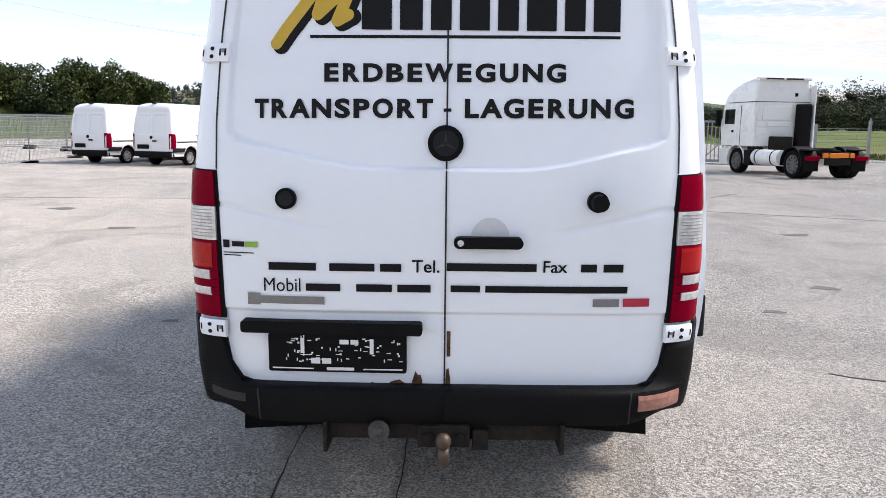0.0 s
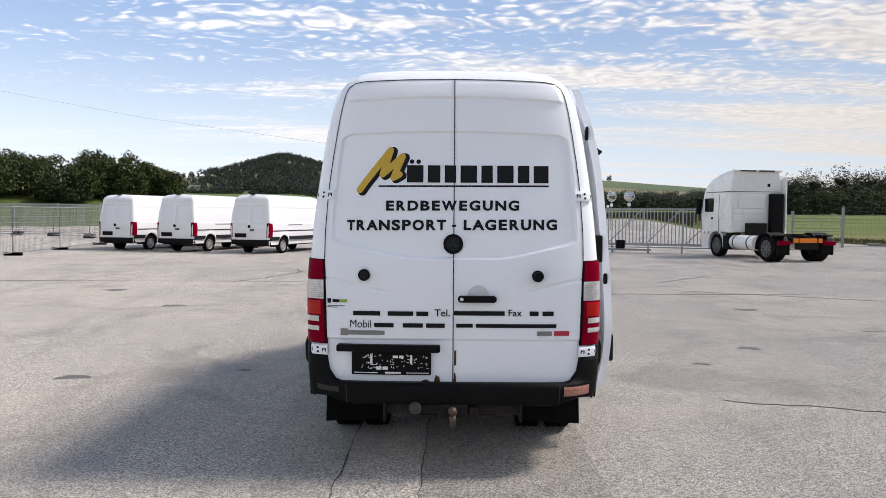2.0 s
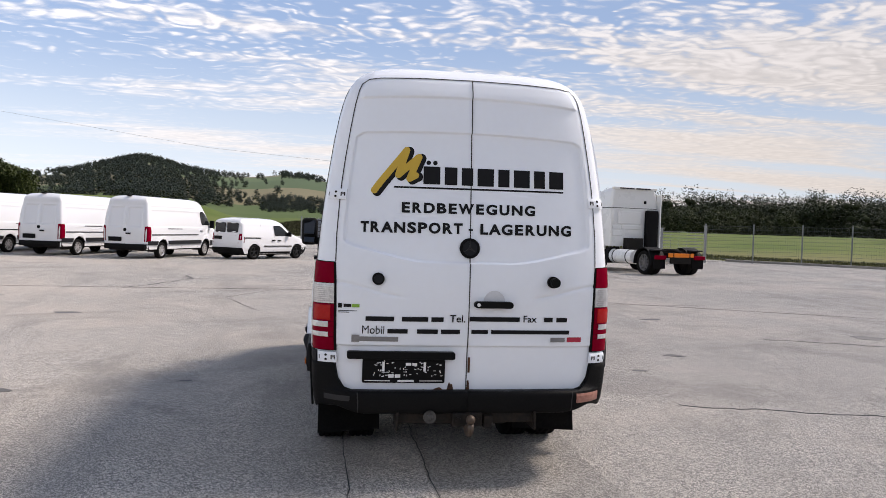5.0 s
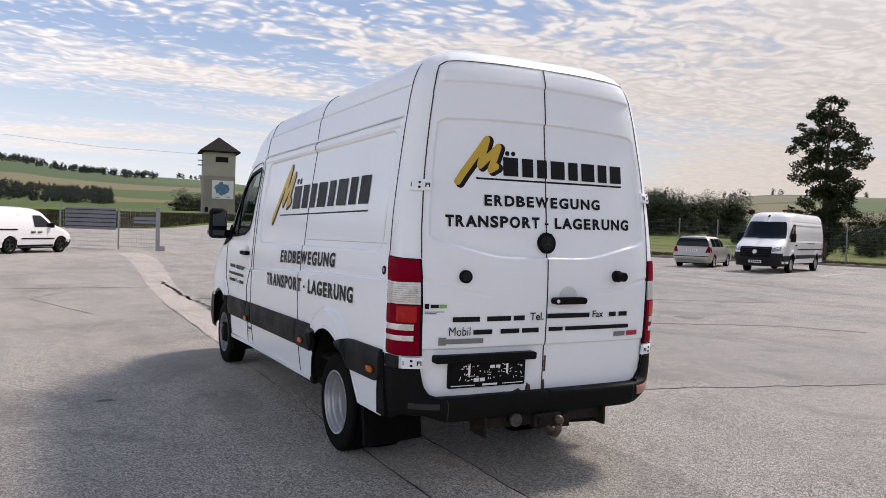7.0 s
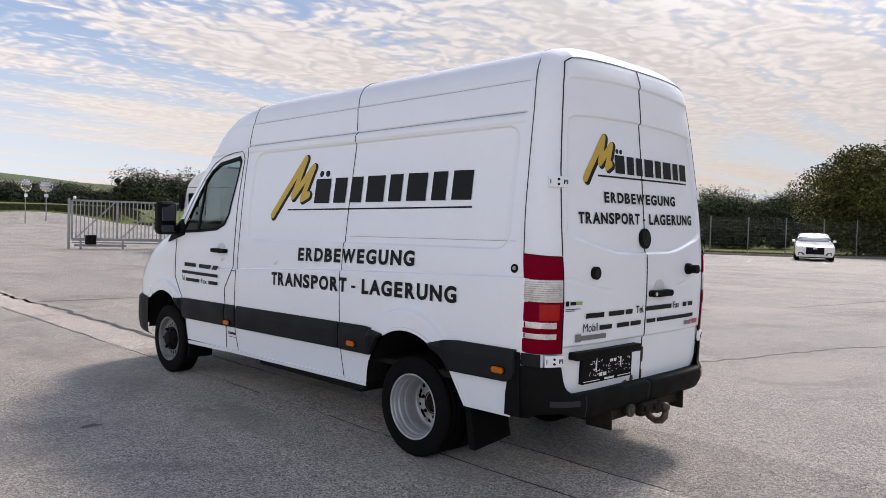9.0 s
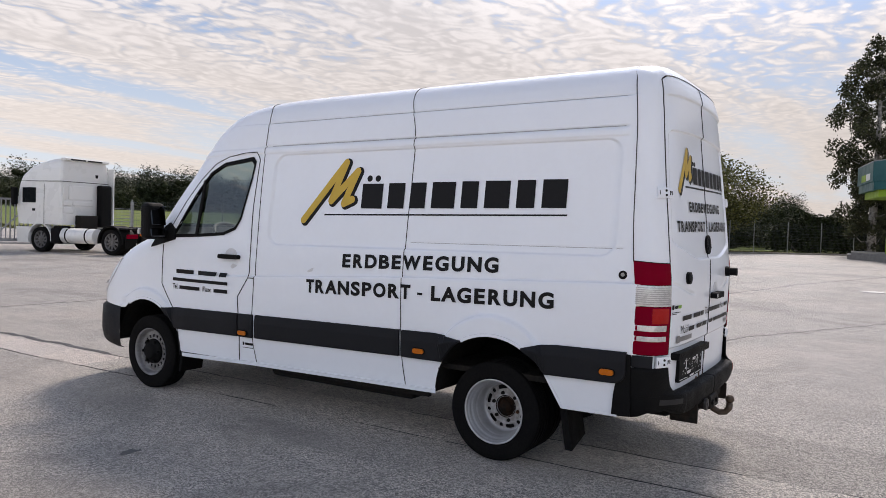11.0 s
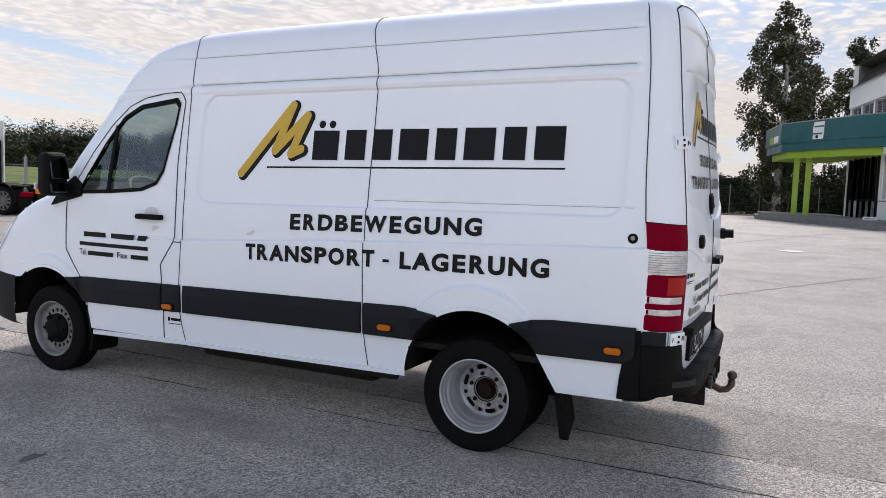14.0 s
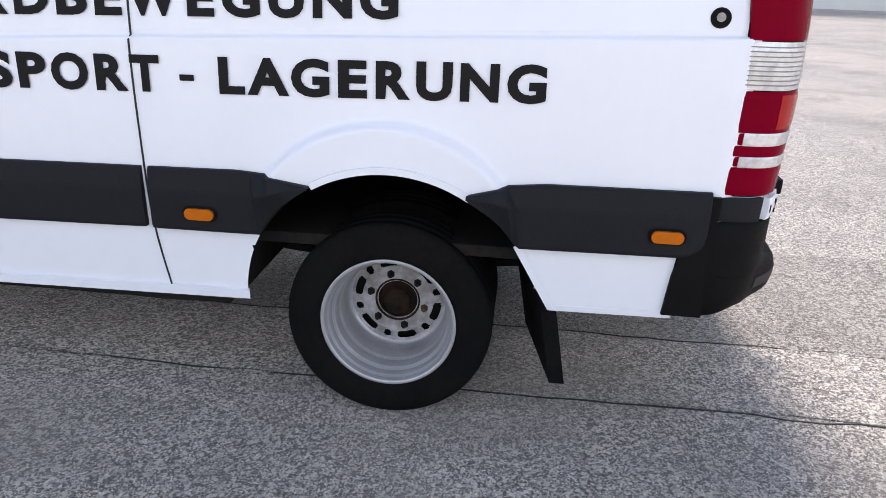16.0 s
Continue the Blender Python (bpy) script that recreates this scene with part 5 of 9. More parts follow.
            faces += [(base + i * n + k, base + i * n + k + 1, base + (i + 1) * n + k + 1, base + (i + 1) * n + k) for i in range(len(grid) - 1) for k in range(n - 1)]
        if s > 0:
            verts = [Vector((-p.x, p.y, p.z)) for p in verts]
        half = mesh_obj("rear_bumper", verts, faces, BLACKPL, van, "scuffed black plastic rear bumper with step", smooth=True)
        so = half.modifiers.new("thickness", "SOLIDIFY")
        so.thickness, so.offset = 0.012, -1 if s > 0 else 1
        mp = flank if s < 0 else mirror_x(flank)
        slab2d("bumper_end", mp, [(2.945, 0.855), (2.978, 0.855), (2.982, 0.71), (3.036, 0.67), (3.050, 0.60), (3.062, 0.47), (2.945, 0.47)], 0.014, BLACKPL, half)
        # filler between lamp and bumper
        lamp_piece("bumper_filler", 0.780, 0.853, 0.33, 1.01, STRIPPL, van, "dark plastic filler under the tail lamp", off=0.013, side=s)
        bmp = half
        def bar(x, z, off=0.0, s=s):
            p = VAN.corner(q_of(abs(x), z), z, bump_off(z, q_of(abs(x), z)) + off)
            return Vector((p.x if x < 0 else -p.x, p.y, p.z))

        if s > 0:
            band("bumper_reflector", bar, 0.725, 0.905, 0.532, 0.592, 0.007, REFLECT, bmp, "dull red reflector", nu=14)
        else:
            band("bumper_slot", bar, -0.905, -0.745, 0.548, 0.582, 0.002, SEAM, bmp, "empty dark reflector slot", nu=14)
        ribbon("bumper_joint", bar, path((s * 0.695, 0.476), (s * 0.695, 0.55), (s * 0.70, 0.604), n=8), 0.006, SEAM, bmp, depth=0.002)
    # tow bar
    tb = boxpart("tow_bar", -0.46, 0.46, 2.70, 2.78, 0.40, 0.475, TOWIRON, van, "worn black tow bar with rusty ball hook", 0.008)
    boxpart("bracket", -0.10, 0.10, 2.655, 2.71, 0.385, 0.475, TOWIRON, tb, "", 0.01)
    boxpart("bracket", 0.11, 0.17, 2.66, 2.71, 0.375, 0.455, TOWIRON, tb, "", 0.006)
    for s in (-1, 1):
        boxpart("end_plate", s * 0.45 - 0.008, s * 0.45 + 0.008, 2.66, 2.84, 0.36, 0.48, TOWIRON, tb, "", 0.003)
        bm = bmesh.new()
        cyl(bm, (s * 0.06, 2.64, 0.43), (s * 0.06, 2.66, 0.43), 0.02, seg=6)
        part("bolt", bm, TOWIRON, tb)
    bm = bmesh.new()
    tube(bm, [(0, 2.70, 0.415), (0, 2.655, 0.375), (0, 2.615, 0.357), (0, 2.575, 0.365), (0, 2.55, 0.395), (0, 2.548, 0.43)], 0.022, 12)
    bmesh.ops.create_uvsphere(bm, u_segments=16, v_segments=12, radius=0.030, matrix=Matrix.Translation((0, 2.548, 0.458)))
    part("ball_hook", bm, BALL, tb, "rusty ball hook", smooth=True)
    bm = bmesh.new()
    cyl(bm, (-0.245, 2.66, 0.452), (-0.245, 2.75, 0.452), 0.036, seg=20)
    part("trailer_socket", bm, TOWIRON, tb, "dark trailer socket with grey lid")
    bm = bmesh.new()
    cyl(bm, (-0.245, 2.645, 0.452), (-0.245, 2.662, 0.452), 0.041, seg=20)
    box(bm, -0.262, -0.228, 2.638, 2.648, 0.44, 0.466, 0.004)
    part("socket_lid", bm, SOCKET, tb, "scuffed grey socket lid")
    # rear door fittings
    d = made["rear_door"]
    dr = made["rear_door_right"]
    slab2d("grab_bar", back, rounded(-0.775, 0.812, -0.085, 0.858, 0.012, 3), 0.055, BLACKPL, d, "long black plastic strip above the plate", base=0.0)
    pl = slab2d("plate_holder", back, rounded(-0.675, 0.655, -0.145, 0.805, 0.008, 3), 0.022, BLACKPL, d, "empty black plate holder with white print")
    rng = random.Random(8)
    marks = []
    for i in range(70):
        u, v = rng.uniform(-0.66, -0.17), rng.uniform(0.695, 0.79)
        w, h = rng.choice(((0.012, 0.004), (0.004, 0.012), (0.007, 0.007), (0.016, 0.003)))
        marks.append((u, u + w, v, v + h))
    marks += [(-0.51, -0.475, 0.690, 0.712), (-0.468, -0.433, 0.690, 0.712), (-0.40, -0.365, 0.768, 0.786), (-0.358, -0.328, 0.768, 0.786), (-0.55, -0.535, 0.73, 0.79), (-0.285, -0.27, 0.73, 0.79)]
    marks += [(-0.45, -0.345, 0.664, 0.676), (-0.66, -0.50, 0.667, 0.672), (-0.31, -0.16, 0.667, 0.672)]
    bars("plate_print", back, marks, PLATEW, pl, off=0.0235, joined=True)
    lathe_c = [(0.0, 0.0)]
    for x, z, r, dep, lab, par in ((-0.004, 1.53, 0.066, 0.016, "round black emblem cover with a faint star", dr), (-0.592, 1.322, 0.039, 0.020, "round black plug", d)):
        o = slab2d("round_plug", back, disc(x, z, r), dep, BLACKPL, par, lab)
        slab2d("plug_centre", back, disc(x, z, r * 0.72), dep + 0.004, STRIPPL, o)
    o = slab2d("door_buffer", back, disc(0.556, 1.322, 0.038), 0.03, BLACKPL, dr, "black rubber door buffer standing out")
    slab2d("buffer_head", back, disc(0.556, 1.322, 0.030), 0.085, BLACKPL, o)
    for t in (90, 210, 330):
        a = radians(t)
        slab2d("emblem_arm", back, [(-0.004 + 0.048 * math.cos(a), 1.53 + 0.048 * math.sin(a)), (-0.004 + 0.008 * math.cos(a + 1), 1.53 + 0.008 * math.sin(a + 1)), (-0.004 + 0.008 * math.cos(a - 1), 1.53 + 0.008 * math.sin(a - 1))], 0.024, SEAM, o)
    rec = slab2d("handle_recess", back, [(0.165 + 0.072 * math.cos(radians(a)), 1.185 + 0.075 * math.sin(radians(a))) for a in range(0, 181, 15)], 0.003, JAMB, dr, "half-round handle recess")
    h = slab2d("door_handle", back, rounded(0.03, 1.148, 0.285, 1.19, 0.02, 4), 0.045, BLACKPL, dr, "black plastic door handle")
    slab2d("key_lock", back, disc(0.055, 1.169, 0.012, 12), 0.048, CHROME, h)
    slab2d("lock_plate", back, [(0.008, 0.72), (0.022, 0.72), (0.022, 0.82), (0.008, 0.82)], 0.004, RUST, dr, "rust-stained latch plate")
    for x0, x1, z0, z1 in ((-0.50, -0.425, 0.598, 0.611), (-0.285, -0.27, 0.60, 0.615), (-0.215, -0.15, 0.60, 0.628), (-0.125, -0.085, 0.60, 0.662), (-0.70, -0.64, 0.598, 0.606), (0.03, 0.10, 0.598, 0.604), (0.30, 0.33, 0.598, 0.604), (0.004, 0.022, 0.60, 0.70)):
        pts = [(x0 + (x1 - x0) * i / 6, z0) for i in range(7)] + [(x1 - (x1 - x0) * i / 6, z0 + (z1 - z0) * rng.uniform(0.65, 1) * (0.35, 0.75, 1, 0.9, 1, 0.7, 0.3)[i]) for i in range(7)]
        slab2d("rust_patch", back, pts, 0.0025, RUST, d if x0 < 0 else dr, "flaking rust at the lower door edge")
    # writing on the rear
    sign_set(van, back, 1, [(-0.630, 1.885), (-0.595, 1.935), (-0.425, 2.152), (-0.478, 1.990), (-0.345, 2.110), (-0.405, 1.968), (-0.365, 1.990)], 0.043, (-0.315, 0.628, 1.937, 2.052), (-0.505, 1.911, 0.630, 1.917), (-0.452, 0.432, 1.748, 1.815, 0.006), (-0.712, 0.685, 1.615, 1.685, 0.008))
    g = lambda ws, v0, v1: [(a, b, v0, v1) for a, b in ws]
    bars("address_bar", back, g(((-0.665, -0.485), (-0.435, -0.265), (-0.245, -0.165)), 1.052, 1.082) + g(((0.005, 0.34), (0.505, 0.565), (0.59, 0.665)), 1.058, 1.088), INK, van, "rows of black bars in place of small print")
    lettering("lettering", "Tel.", back, -0.125, -0.022, 1.050, 1.098, INK, van, "small black print", bold=0.012)
    lettering("lettering", "Fax", back, 0.365, 0.455, 1.055, 1.100, INK, van, "small black print", bold=0.012)
    lettering("lettering", "Mobil", back, -0.685, -0.545, 0.970, 1.022, INK, van, "small black print", bold=0.0)
    bars("address_bar", back, g(((-0.525, -0.395), (-0.335, -0.20), (-0.18, -0.055)), 0.974, 1.003) + g(((0.02, 0.13), (0.15, 0.685)), 0.977, 1.003), INK, van)
    bars("badge_bar", back, [(-0.75, -0.455, 0.922, 0.952), (-0.75, -0.70, 0.916, 0.962)], GREYBADGE, van, "grey metal model badge", off=0.006)
    bars("badge_bar", back, [(0.555, 0.655, 0.925, 0.955)], GREYBADGE, van, off=0.006)
    bars("badge_bar", back, [(0.67, 0.772, 0.925, 0.957)], REDBADGE, van, "dark red model badge", off=0.006)
    bars("sticker_bar", back, [(-0.84, -0.815, 1.132, 1.162), (-0.805, -0.757, 1.137, 1.157), (-0.84, -0.72, 1.112, 1.116), (-0.84, -0.77, 1.102, 1.106)], INK, van, "small dealer sticker")
    bars("sticker_bar", back, [(-0.754, -0.705, 1.137, 1.157)], GREENINK, van)
    # writing on the flank
    sign_set(van, flank, -1, [(5.688, 1.622), (5.62, 1.70), (5.300, 2.080), (5.418, 1.778), (5.178, 2.010), (5.288, 1.758), (5.21, 1.79)], 0.058, (5.115, 3.430, 1.722, 1.912, 0.028), (5.475, 1.667, 3.42, 1.701), (5.240, 3.885, 1.263, 1.367, -0.028), (5.585, 3.463, 1.046, 1.152, -0.022))
    bars("address_bar", flank, g(((7.16, 6.93), (6.87, 6.63), (6.59, 6.50)), 1.107, 1.143) + g(((7.20, 6.48),), 1.038, 1.066) + g(((7.10, 6.83), (6.65, 6.48)), 0.967, 0.999), INK, van)
    lettering("lettering", "Tel.", flank, 7.20, 7.12, 0.965, 1.012, INK, van, "small black print", bold=0.012)
    lettering("lettering", "Fax", flank, 6.79, 6.68, 0.965, 1.010, INK, van, "small black print", bold=0.012)
    bars("sticker_bar", flank, [(6.30, 6.28, 0.545, 0.575), (6.27, 6.18, 0.55, 0.57), (6.30, 6.18, 0.525, 0.53)], INK, van, "small dealer sticker")
    # cab glass, frame, interior
    for s, mp in ((-1, flank), (1, mirror_x(flank))):
        ring = []
        n = len(WIN)
        cu, cv = sum(p[0] for p in WIN) / n, sum(p[1] for p in WIN) / n
        bm = bmesh.new()
        dense = []
        for a, b in zip(WIN, WIN[1:] + WIN[:1]):
            dense += line(a, b, 4)[:-1]
        io = [(bm.verts.new(mp(u + (u - cu) * 0.024, v + (v - cv) * 0.045, 0.006)), bm.verts.new(mp(u - (u - cu) * 0.03, v - (v - cv) * 0.05, 0.008)), bm.verts.new(mp(u - (u - cu) * 0.03, v - (v - cv) * 0.05, -0.02))) for u, v in dense]
        for k in range(len(io)):
            a, b = io[k], io[(k + 1) % len(io)]
            bm.faces.new((a[0], b[0], b[1], a[1])), bm.faces.new((a[1], b[1], b[2], a[2]))
        wf = part("door_window", bm, BLACKPL, van, "driver's door window in black rubber frame")
        o = mesh_obj("pane", [mp(u, v, -0.006) for u, v in WIN], [tuple(range(n)) if s > 0 else tuple(range(n))[::-1]], GLASS, wf, "clear door glass")
        o.visible_shadow = False
        slab2d("window_bar", mp, [(6.905, 1.45), (6.935, 1.45), (6.895, 1.95), (6.865, 1.95)], 0.014, BLACKPL, wf)
    ws = []
    bm = bmesh.new()
    rows = []
    for zb in np.linspace(1.57, 2.40, 12):
        rows.append([])
        F, W = float(VAN.F(zb)), float(VAN.W(zb))
        for i in range(-10, 11):
            x = i / 10 * 0.84 * W
            y = F - VAN.Df * (1 - max(0.0, 1 - (abs(x) / W) ** VAN.nf) ** (1 / VAN.nf)) - 0.004
            rows[-1].append(bm.verts.new((x, y, zb + VAN.shear * (y - VAN.yref))))
    for a, b in zip(rows, rows[1:]):
        for k in range(20):
            bm.faces.new((a[k], a[k + 1], b[k + 1], b[k]))
    o = part("windscreen", bm, GLASS, van, "clear windscreen", smooth=True)
    o.visible_shadow = False
    boxpart("dashboard", -0.86, 0.86, 7.05, 7.50, 1.12, 1.42, DASH, van, "grey plastic dashboard", 0.06, 3)
    boxpart("bulkhead", -0.78, 0.78, 6.02, 6.06, 0.62, 2.36, DASH, van, "dark cab partition", 0.01)
    for k in (-1, 1):
        boxpart("door_lining", k * 0.875, k * 0.90, 6.10, 7.25, 0.64, 1.42, DASH, van, "grey door lining", 0.01)
        boxpart("pillar_lining", k * 0.80, k * 0.835, 6.06, 6.26, 1.40, 2.30, DASH, van, "", 0.01)
    boxpart("head_lining", -0.74, 0.74, 6.06, 6.85, 2.33, 2.36, JAMB, van, "", 0.01)
    boxpart("cab_floor", -0.88, 0.88, 6.05, 7.30, 0.60, 0.66, DARK, van, "", 0.005)
    for x in (-0.48, 0.40):
        st = boxpart("seat", x - 0.26, x + 0.26, 6.28, 6.78, 0.95, 1.10, SEATCLOTH, van, "dark cloth seat", 0.05, 3)
        boxpart("seat_back", x - 0.25, x + 0.25, 6.16, 6.30, 1.05, 1.68, SEATCLOTH, st, "", 0.05, 3, rot=(8, 0, 0))
        boxpart("head_rest", x - 0.13, x + 0.13, 6.12, 6.22, 1.70, 1.88, SEATCLOTH, st, "", 0.04, 3)
        boxpart("seat_box", x - 0.22, x + 0.22, 6.30, 6.75, 0.66, 0.95, DASH, st, "", 0.02)
    bm = bmesh.new()
    c, ax = Vector((-0.48, 6.98, 1.44)), Vector((0, -0.62, 0.78)).normalized()
    e1 = Vector((1, 0, 0))
    e2 = ax.cross(e1)
    tube(bm, [c + 0.20 * (math.cos(t) * e1 + math.sin(t) * e2) for t in np.linspace(0, 2 * math.pi, 33)], 0.016, 8)
    for t in (0.2, 2.9, 4.7):
        tube(bm, [c, c + 0.2 * (math.cos(t) * e1 + math.sin(t) * e2)], 0.018, 8)
    cyl(bm, c, c - ax * 0.3, 0.05, seg=12)
    part("steering_wheel", bm, DASH, van, "black steering wheel", smooth=True)
    # door mirror
    for s in (-1, 1):
        m = boxpart("door_mirror", s * 1.00, s * 1.19, 7.30, 7.44, 1.405, 1.735, BLACKPL, van, "large black door mirror on a short arm", 0.05, 4, rot=(0, 0, s * 6))
        boxpart("mirror_glass", s * 1.03, s * 1.165, 7.285, 7.303, 1.53, 1.71, MIRRORM, m, "", 0.008, rot=(-14, 0, s * 10))
        boxpart("mirror_glass", s * 1.03, s * 1.165, 7.285, 7.303, 1.43, 1.505, MIRRORM, m, "", 0.008, rot=(-14, 0, s * 10))
        boxpart("mirror_arm", s * 0.90, s * 1.06, 7.32, 7.42, 1.41, 1.50, BLACKPL, m, "", 0.03)
        bm = bmesh.new()
        box(bm, s * 1.05, s * 1.195, 7.43, 7.455, 1.45, 1.50, 0.008)
        part("indicator", bm, CLEARLENS, m, "clear indicator lens")
        mp = flank if s < 0 else mirror_x(flank)
        slab2d("mirror_base", mp, [(7.52, 1.33), (7.20, 1.41), (7.20, 1.50), (7.30, 1.56), (7.46, 1.47)], 0.02, BLACKPL, m)
    rec = slab2d("handle_recess", flank, [(6.47 + 0.072 * math.cos(radians(a)), 1.298 + 0.062 * math.sin(radians(a))) for a in range(0, 181, 15)], 0.003, JAMB, van, "half-round handle recess")
    slab2d("door_handle", flank, rounded(6.355, 1.268, 6.59, 1.305, 0.017, 4), 0.045, BLACKPL, van, "black plastic door handle")
    slab2d("dent", flank, [(6.39, 1.215), (6.44, 1.23), (6.47, 1.205), (6.45, 1.185), (6.41, 1.20)], 0.002, JAMB, van, "grey paint scrape")
    slab2d("dent", flank, [(5.60, 1.215), (5.56, 1.235), (5.53, 1.245), (5.545, 1.215), (5.585, 1.205)], 0.002, JAMB, van, "grey paint scrape")
    # front bumper, lamp, grille
    bm = bmesh.new()
    rows = []
    for z, o in ((0.33, -0.03), (0.36, 0.02), (0.46, 0.035), (0.62, 0.035), (0.72, 0.03), (0.755, 0.0)):
        F, W = 8.58, 0.965
        r = []
        for i in range(-24, 25):
            q = math.pi / 2 * abs(i) / 24
            x = (W + o) * math.sin(q) ** (2 / 3.0)
            y = F - 0.62 + (0.62 + o) * math.cos(q) ** (2 / 3.0)
            lift = 0.10 * float(sstep(y, F - 0.55, F)) * float(sstep(z, 0.62, 0.33))
            r.append(bm.verts.new((math.copysign(x, i), y, z + lift)))
        rows.append(r)
    for a, b in zip(rows, rows[1:]):
        for k in range(48):
            bm.faces.new((a[k], a[k + 1], b[k + 1], b[k]))
    part("front_bumper", bm, STRIPPL, van, "dark plastic front bumper", smooth=True)
    for mp in (flank, mirror_x(flank)):
        slab2d("headlamp", mp, [(8.30, 0.86), (8.38, 0.95), (8.26, 1.14), (8.02, 1.20), (8.12, 1.02)], 0.014, CLEARLENS, van, "clear headlamp")
    boxpart("grille", -0.42, 0.42, 8.50, 8.58, 0.80, 1.08, BLACKPL, van, "black grille", 0.03)
    # mud flaps and underbody
    for s in (-1, 1):
        bm = bmesh.new()
        q = [[bm.verts.new((s * x, y0 + dy, z)) for dy in (-0.035, 0.014)] for x, y0, z in ((0.945, 3.447, 0.64), (0.945, 3.362, 0.175), (0.50, 3.445, 0.175), (0.50, 3.53, 0.64))]
        for k in (0, 1):
            bm.faces.new([p[k] for p in q])
        for k in range(4):
            bm.faces.new((q[k][0], q[(k + 1) % 4][0], q[(k + 1) % 4][1], q[k][1]))
        part("mud_flap", bm, RUBBER, van, "black rubber mud flap")
        boxpart("mud_flap", s * 0.70, s * 0.95, 7.10, 7.13, 0.20, 0.60, RUBBER, van, "black rubber mud flap", 0.006, rot=(10, 0, 0))
        rear_wheel(van, s)
        front_wheel(van, s)
        for ay, az, r in (ARCH_R, ARCH_F):
            verts, faces = [], []
            for x in (0.40, 0.95):
                for t in np.linspace(1, 179, 25):
                    verts.append((s * x, ay + (r + 0.02) * math.cos(radians(t)), az + (r + 0.02) * math.sin(radians(t))))
            faces = [(k, k + 1, 26 + k, 25 + k) for k in range(24)]
            verts.append((s * 0.40, ay, az))
            if ay > 5:
                faces += [(50, k, k + 1) for k in range(24)]
            mesh_obj("wheel_housing", verts, faces, DARK, van, "dark wheel housing", smooth=True)
        boxpart("chassis_rail", s * 0.38, s * 0.46, 2.80, 7.9, 0.44, 0.58, DARK, van, "", 0.01)
        bm = bmesh.new()
        tube(bm, [(s * 0.42, 3.05, 0.50), (s * 0.42, 3.5, 0.40), (s * 0.42, 3.95, 0.36), (s * 0.42, 4.4, 0.40), (s * 0.42, 4.75, 0.48)], 0.03, 6)
        part("leaf_spring", bm, DARK, van)
    boxpart("underfloor", -0.90, 0.90, 2.84, 7.05, 0.58, 0.62, DARK, van, "dark underfloor", 0.005)
    # unseen tank, made wide and low to keep light from under the van
    boxpart("fuel_tank", -0.76, 0.76, 4.7, 6.2, 0.26, 0.57, DARK, van, "", 0.05)
    boxpart("engine_tray", -0.6, 0.6, 7.2, 8.3, 0.26, 0.58, DARK, van, "", 0.06)
    boxpart("spare_wheel_tray", -0.36, 0.36, 2.85, 3.55, 0.34, 0.54, DARK, van, "", 0.06)
    boxpart("inner_sill", -0.93, -0.89, 4.45, 7.0, 0.36, 0.60, DARK, van, "", 0.005)
    boxpart("inner_sill", 0.89, 0.93, 4.45, 7.0, 0.36, 0.60, DARK, van, "", 0.005)
    bm = bmesh.new()
    cyl(bm, (-0.55, 3.905, 0.340), (0.55, 3.905, 0.340), 0.055, seg=14)
    bmesh.ops.create_uvsphere(bm, u_segments=14, v_segments=10, radius=0.15, matrix=Matrix.Translation((0, 3.905, 0.340)))
    cyl(bm, (0, 4.0, 0.36), (0, 7.0, 0.44), 0.04, seg=10)
    cyl(bm, (-0.8, 7.555, 0.34), (0.8, 7.555, 0.34), 0.05, seg=10)
    part("rear_axle", bm, DARK, van, "", smooth=True)
    # sliding door left open on the far flank
    mp = mirror_x(flank)
    zs = np.linspace(0.44, 2.66, 26)
    out_x = curve([0.44, 0.86, 1.29, 1.70, 1.97, 2.20, 2.45, 2.66], [1.135, 1.18, 1.16, 1.125, 1.095, 1.055, 0.995, 0.92])
    verts, faces = [], []
    for o in (0.0, -0.055):
        for z in zs:
            lean = 0.06 * float(sstep(z, 2.2, 2.66)) + 0.05 * float(sstep(z, 0.60, 0.44))
            for y in np.linspace(3.34 + lean, 4.62, 9):
                verts.append((float(out_x(z)) + o, y, z))
    n, m = 9, 26
    for l in (0, 1):
        faces += [(l * n * m + i * n + k, l * n * m + i * n + k + 1, l * n * m + (i + 1) * n + k + 1, l * n * m + (i + 1) * n + k) for i in range(m - 1) for k in range(n - 1)]
    for i in range(m - 1):
        for k in (0, n - 1):
            faces.append((i * n + k, (i + 1) * n + k, n * m + (i + 1) * n + k, n * m + i * n + k))
    for i in (0, m - 1):
        faces += [(i * n + k, i * n + k + 1, n * m + i * n + k + 1, n * m + i * n + k) for k in range(n - 1)]
    sd = mesh_obj("sliding_door", verts, faces, WHITE, van, "white sliding door standing open along the flank")
    boxpart("door_strip", 1.165, 1.20, 3.36, 4.62, 0.64, 0.84, STRIPPL, sd, "dark lower trim strip", 0.012)
    boxpart("sliding_handle", 1.15, 1.195, 4.35, 4.52, 1.27, 1.32, BLACKPL, sd, "black handle", 0.012)
    boxpart("roller_arm", 0.96, 1.10, 3.32, 3.40, 1.38, 1.58, BLACKPL, sd, "", 0.01)
    boxpart("door_latch", 0.965, 0.985, 3.325, 3.40, 2.28, 2.38, BLACKPL, sd, "", 0.012)
    boxpart("door_latch", 1.11, 1.14, 3.315, 3.40, 1.22, 1.30, BLACKPL, sd, "", 0.012)
    van.matrix_basis = Matrix.Translation((-0.018, 0, 0))
    return van


panel_van()


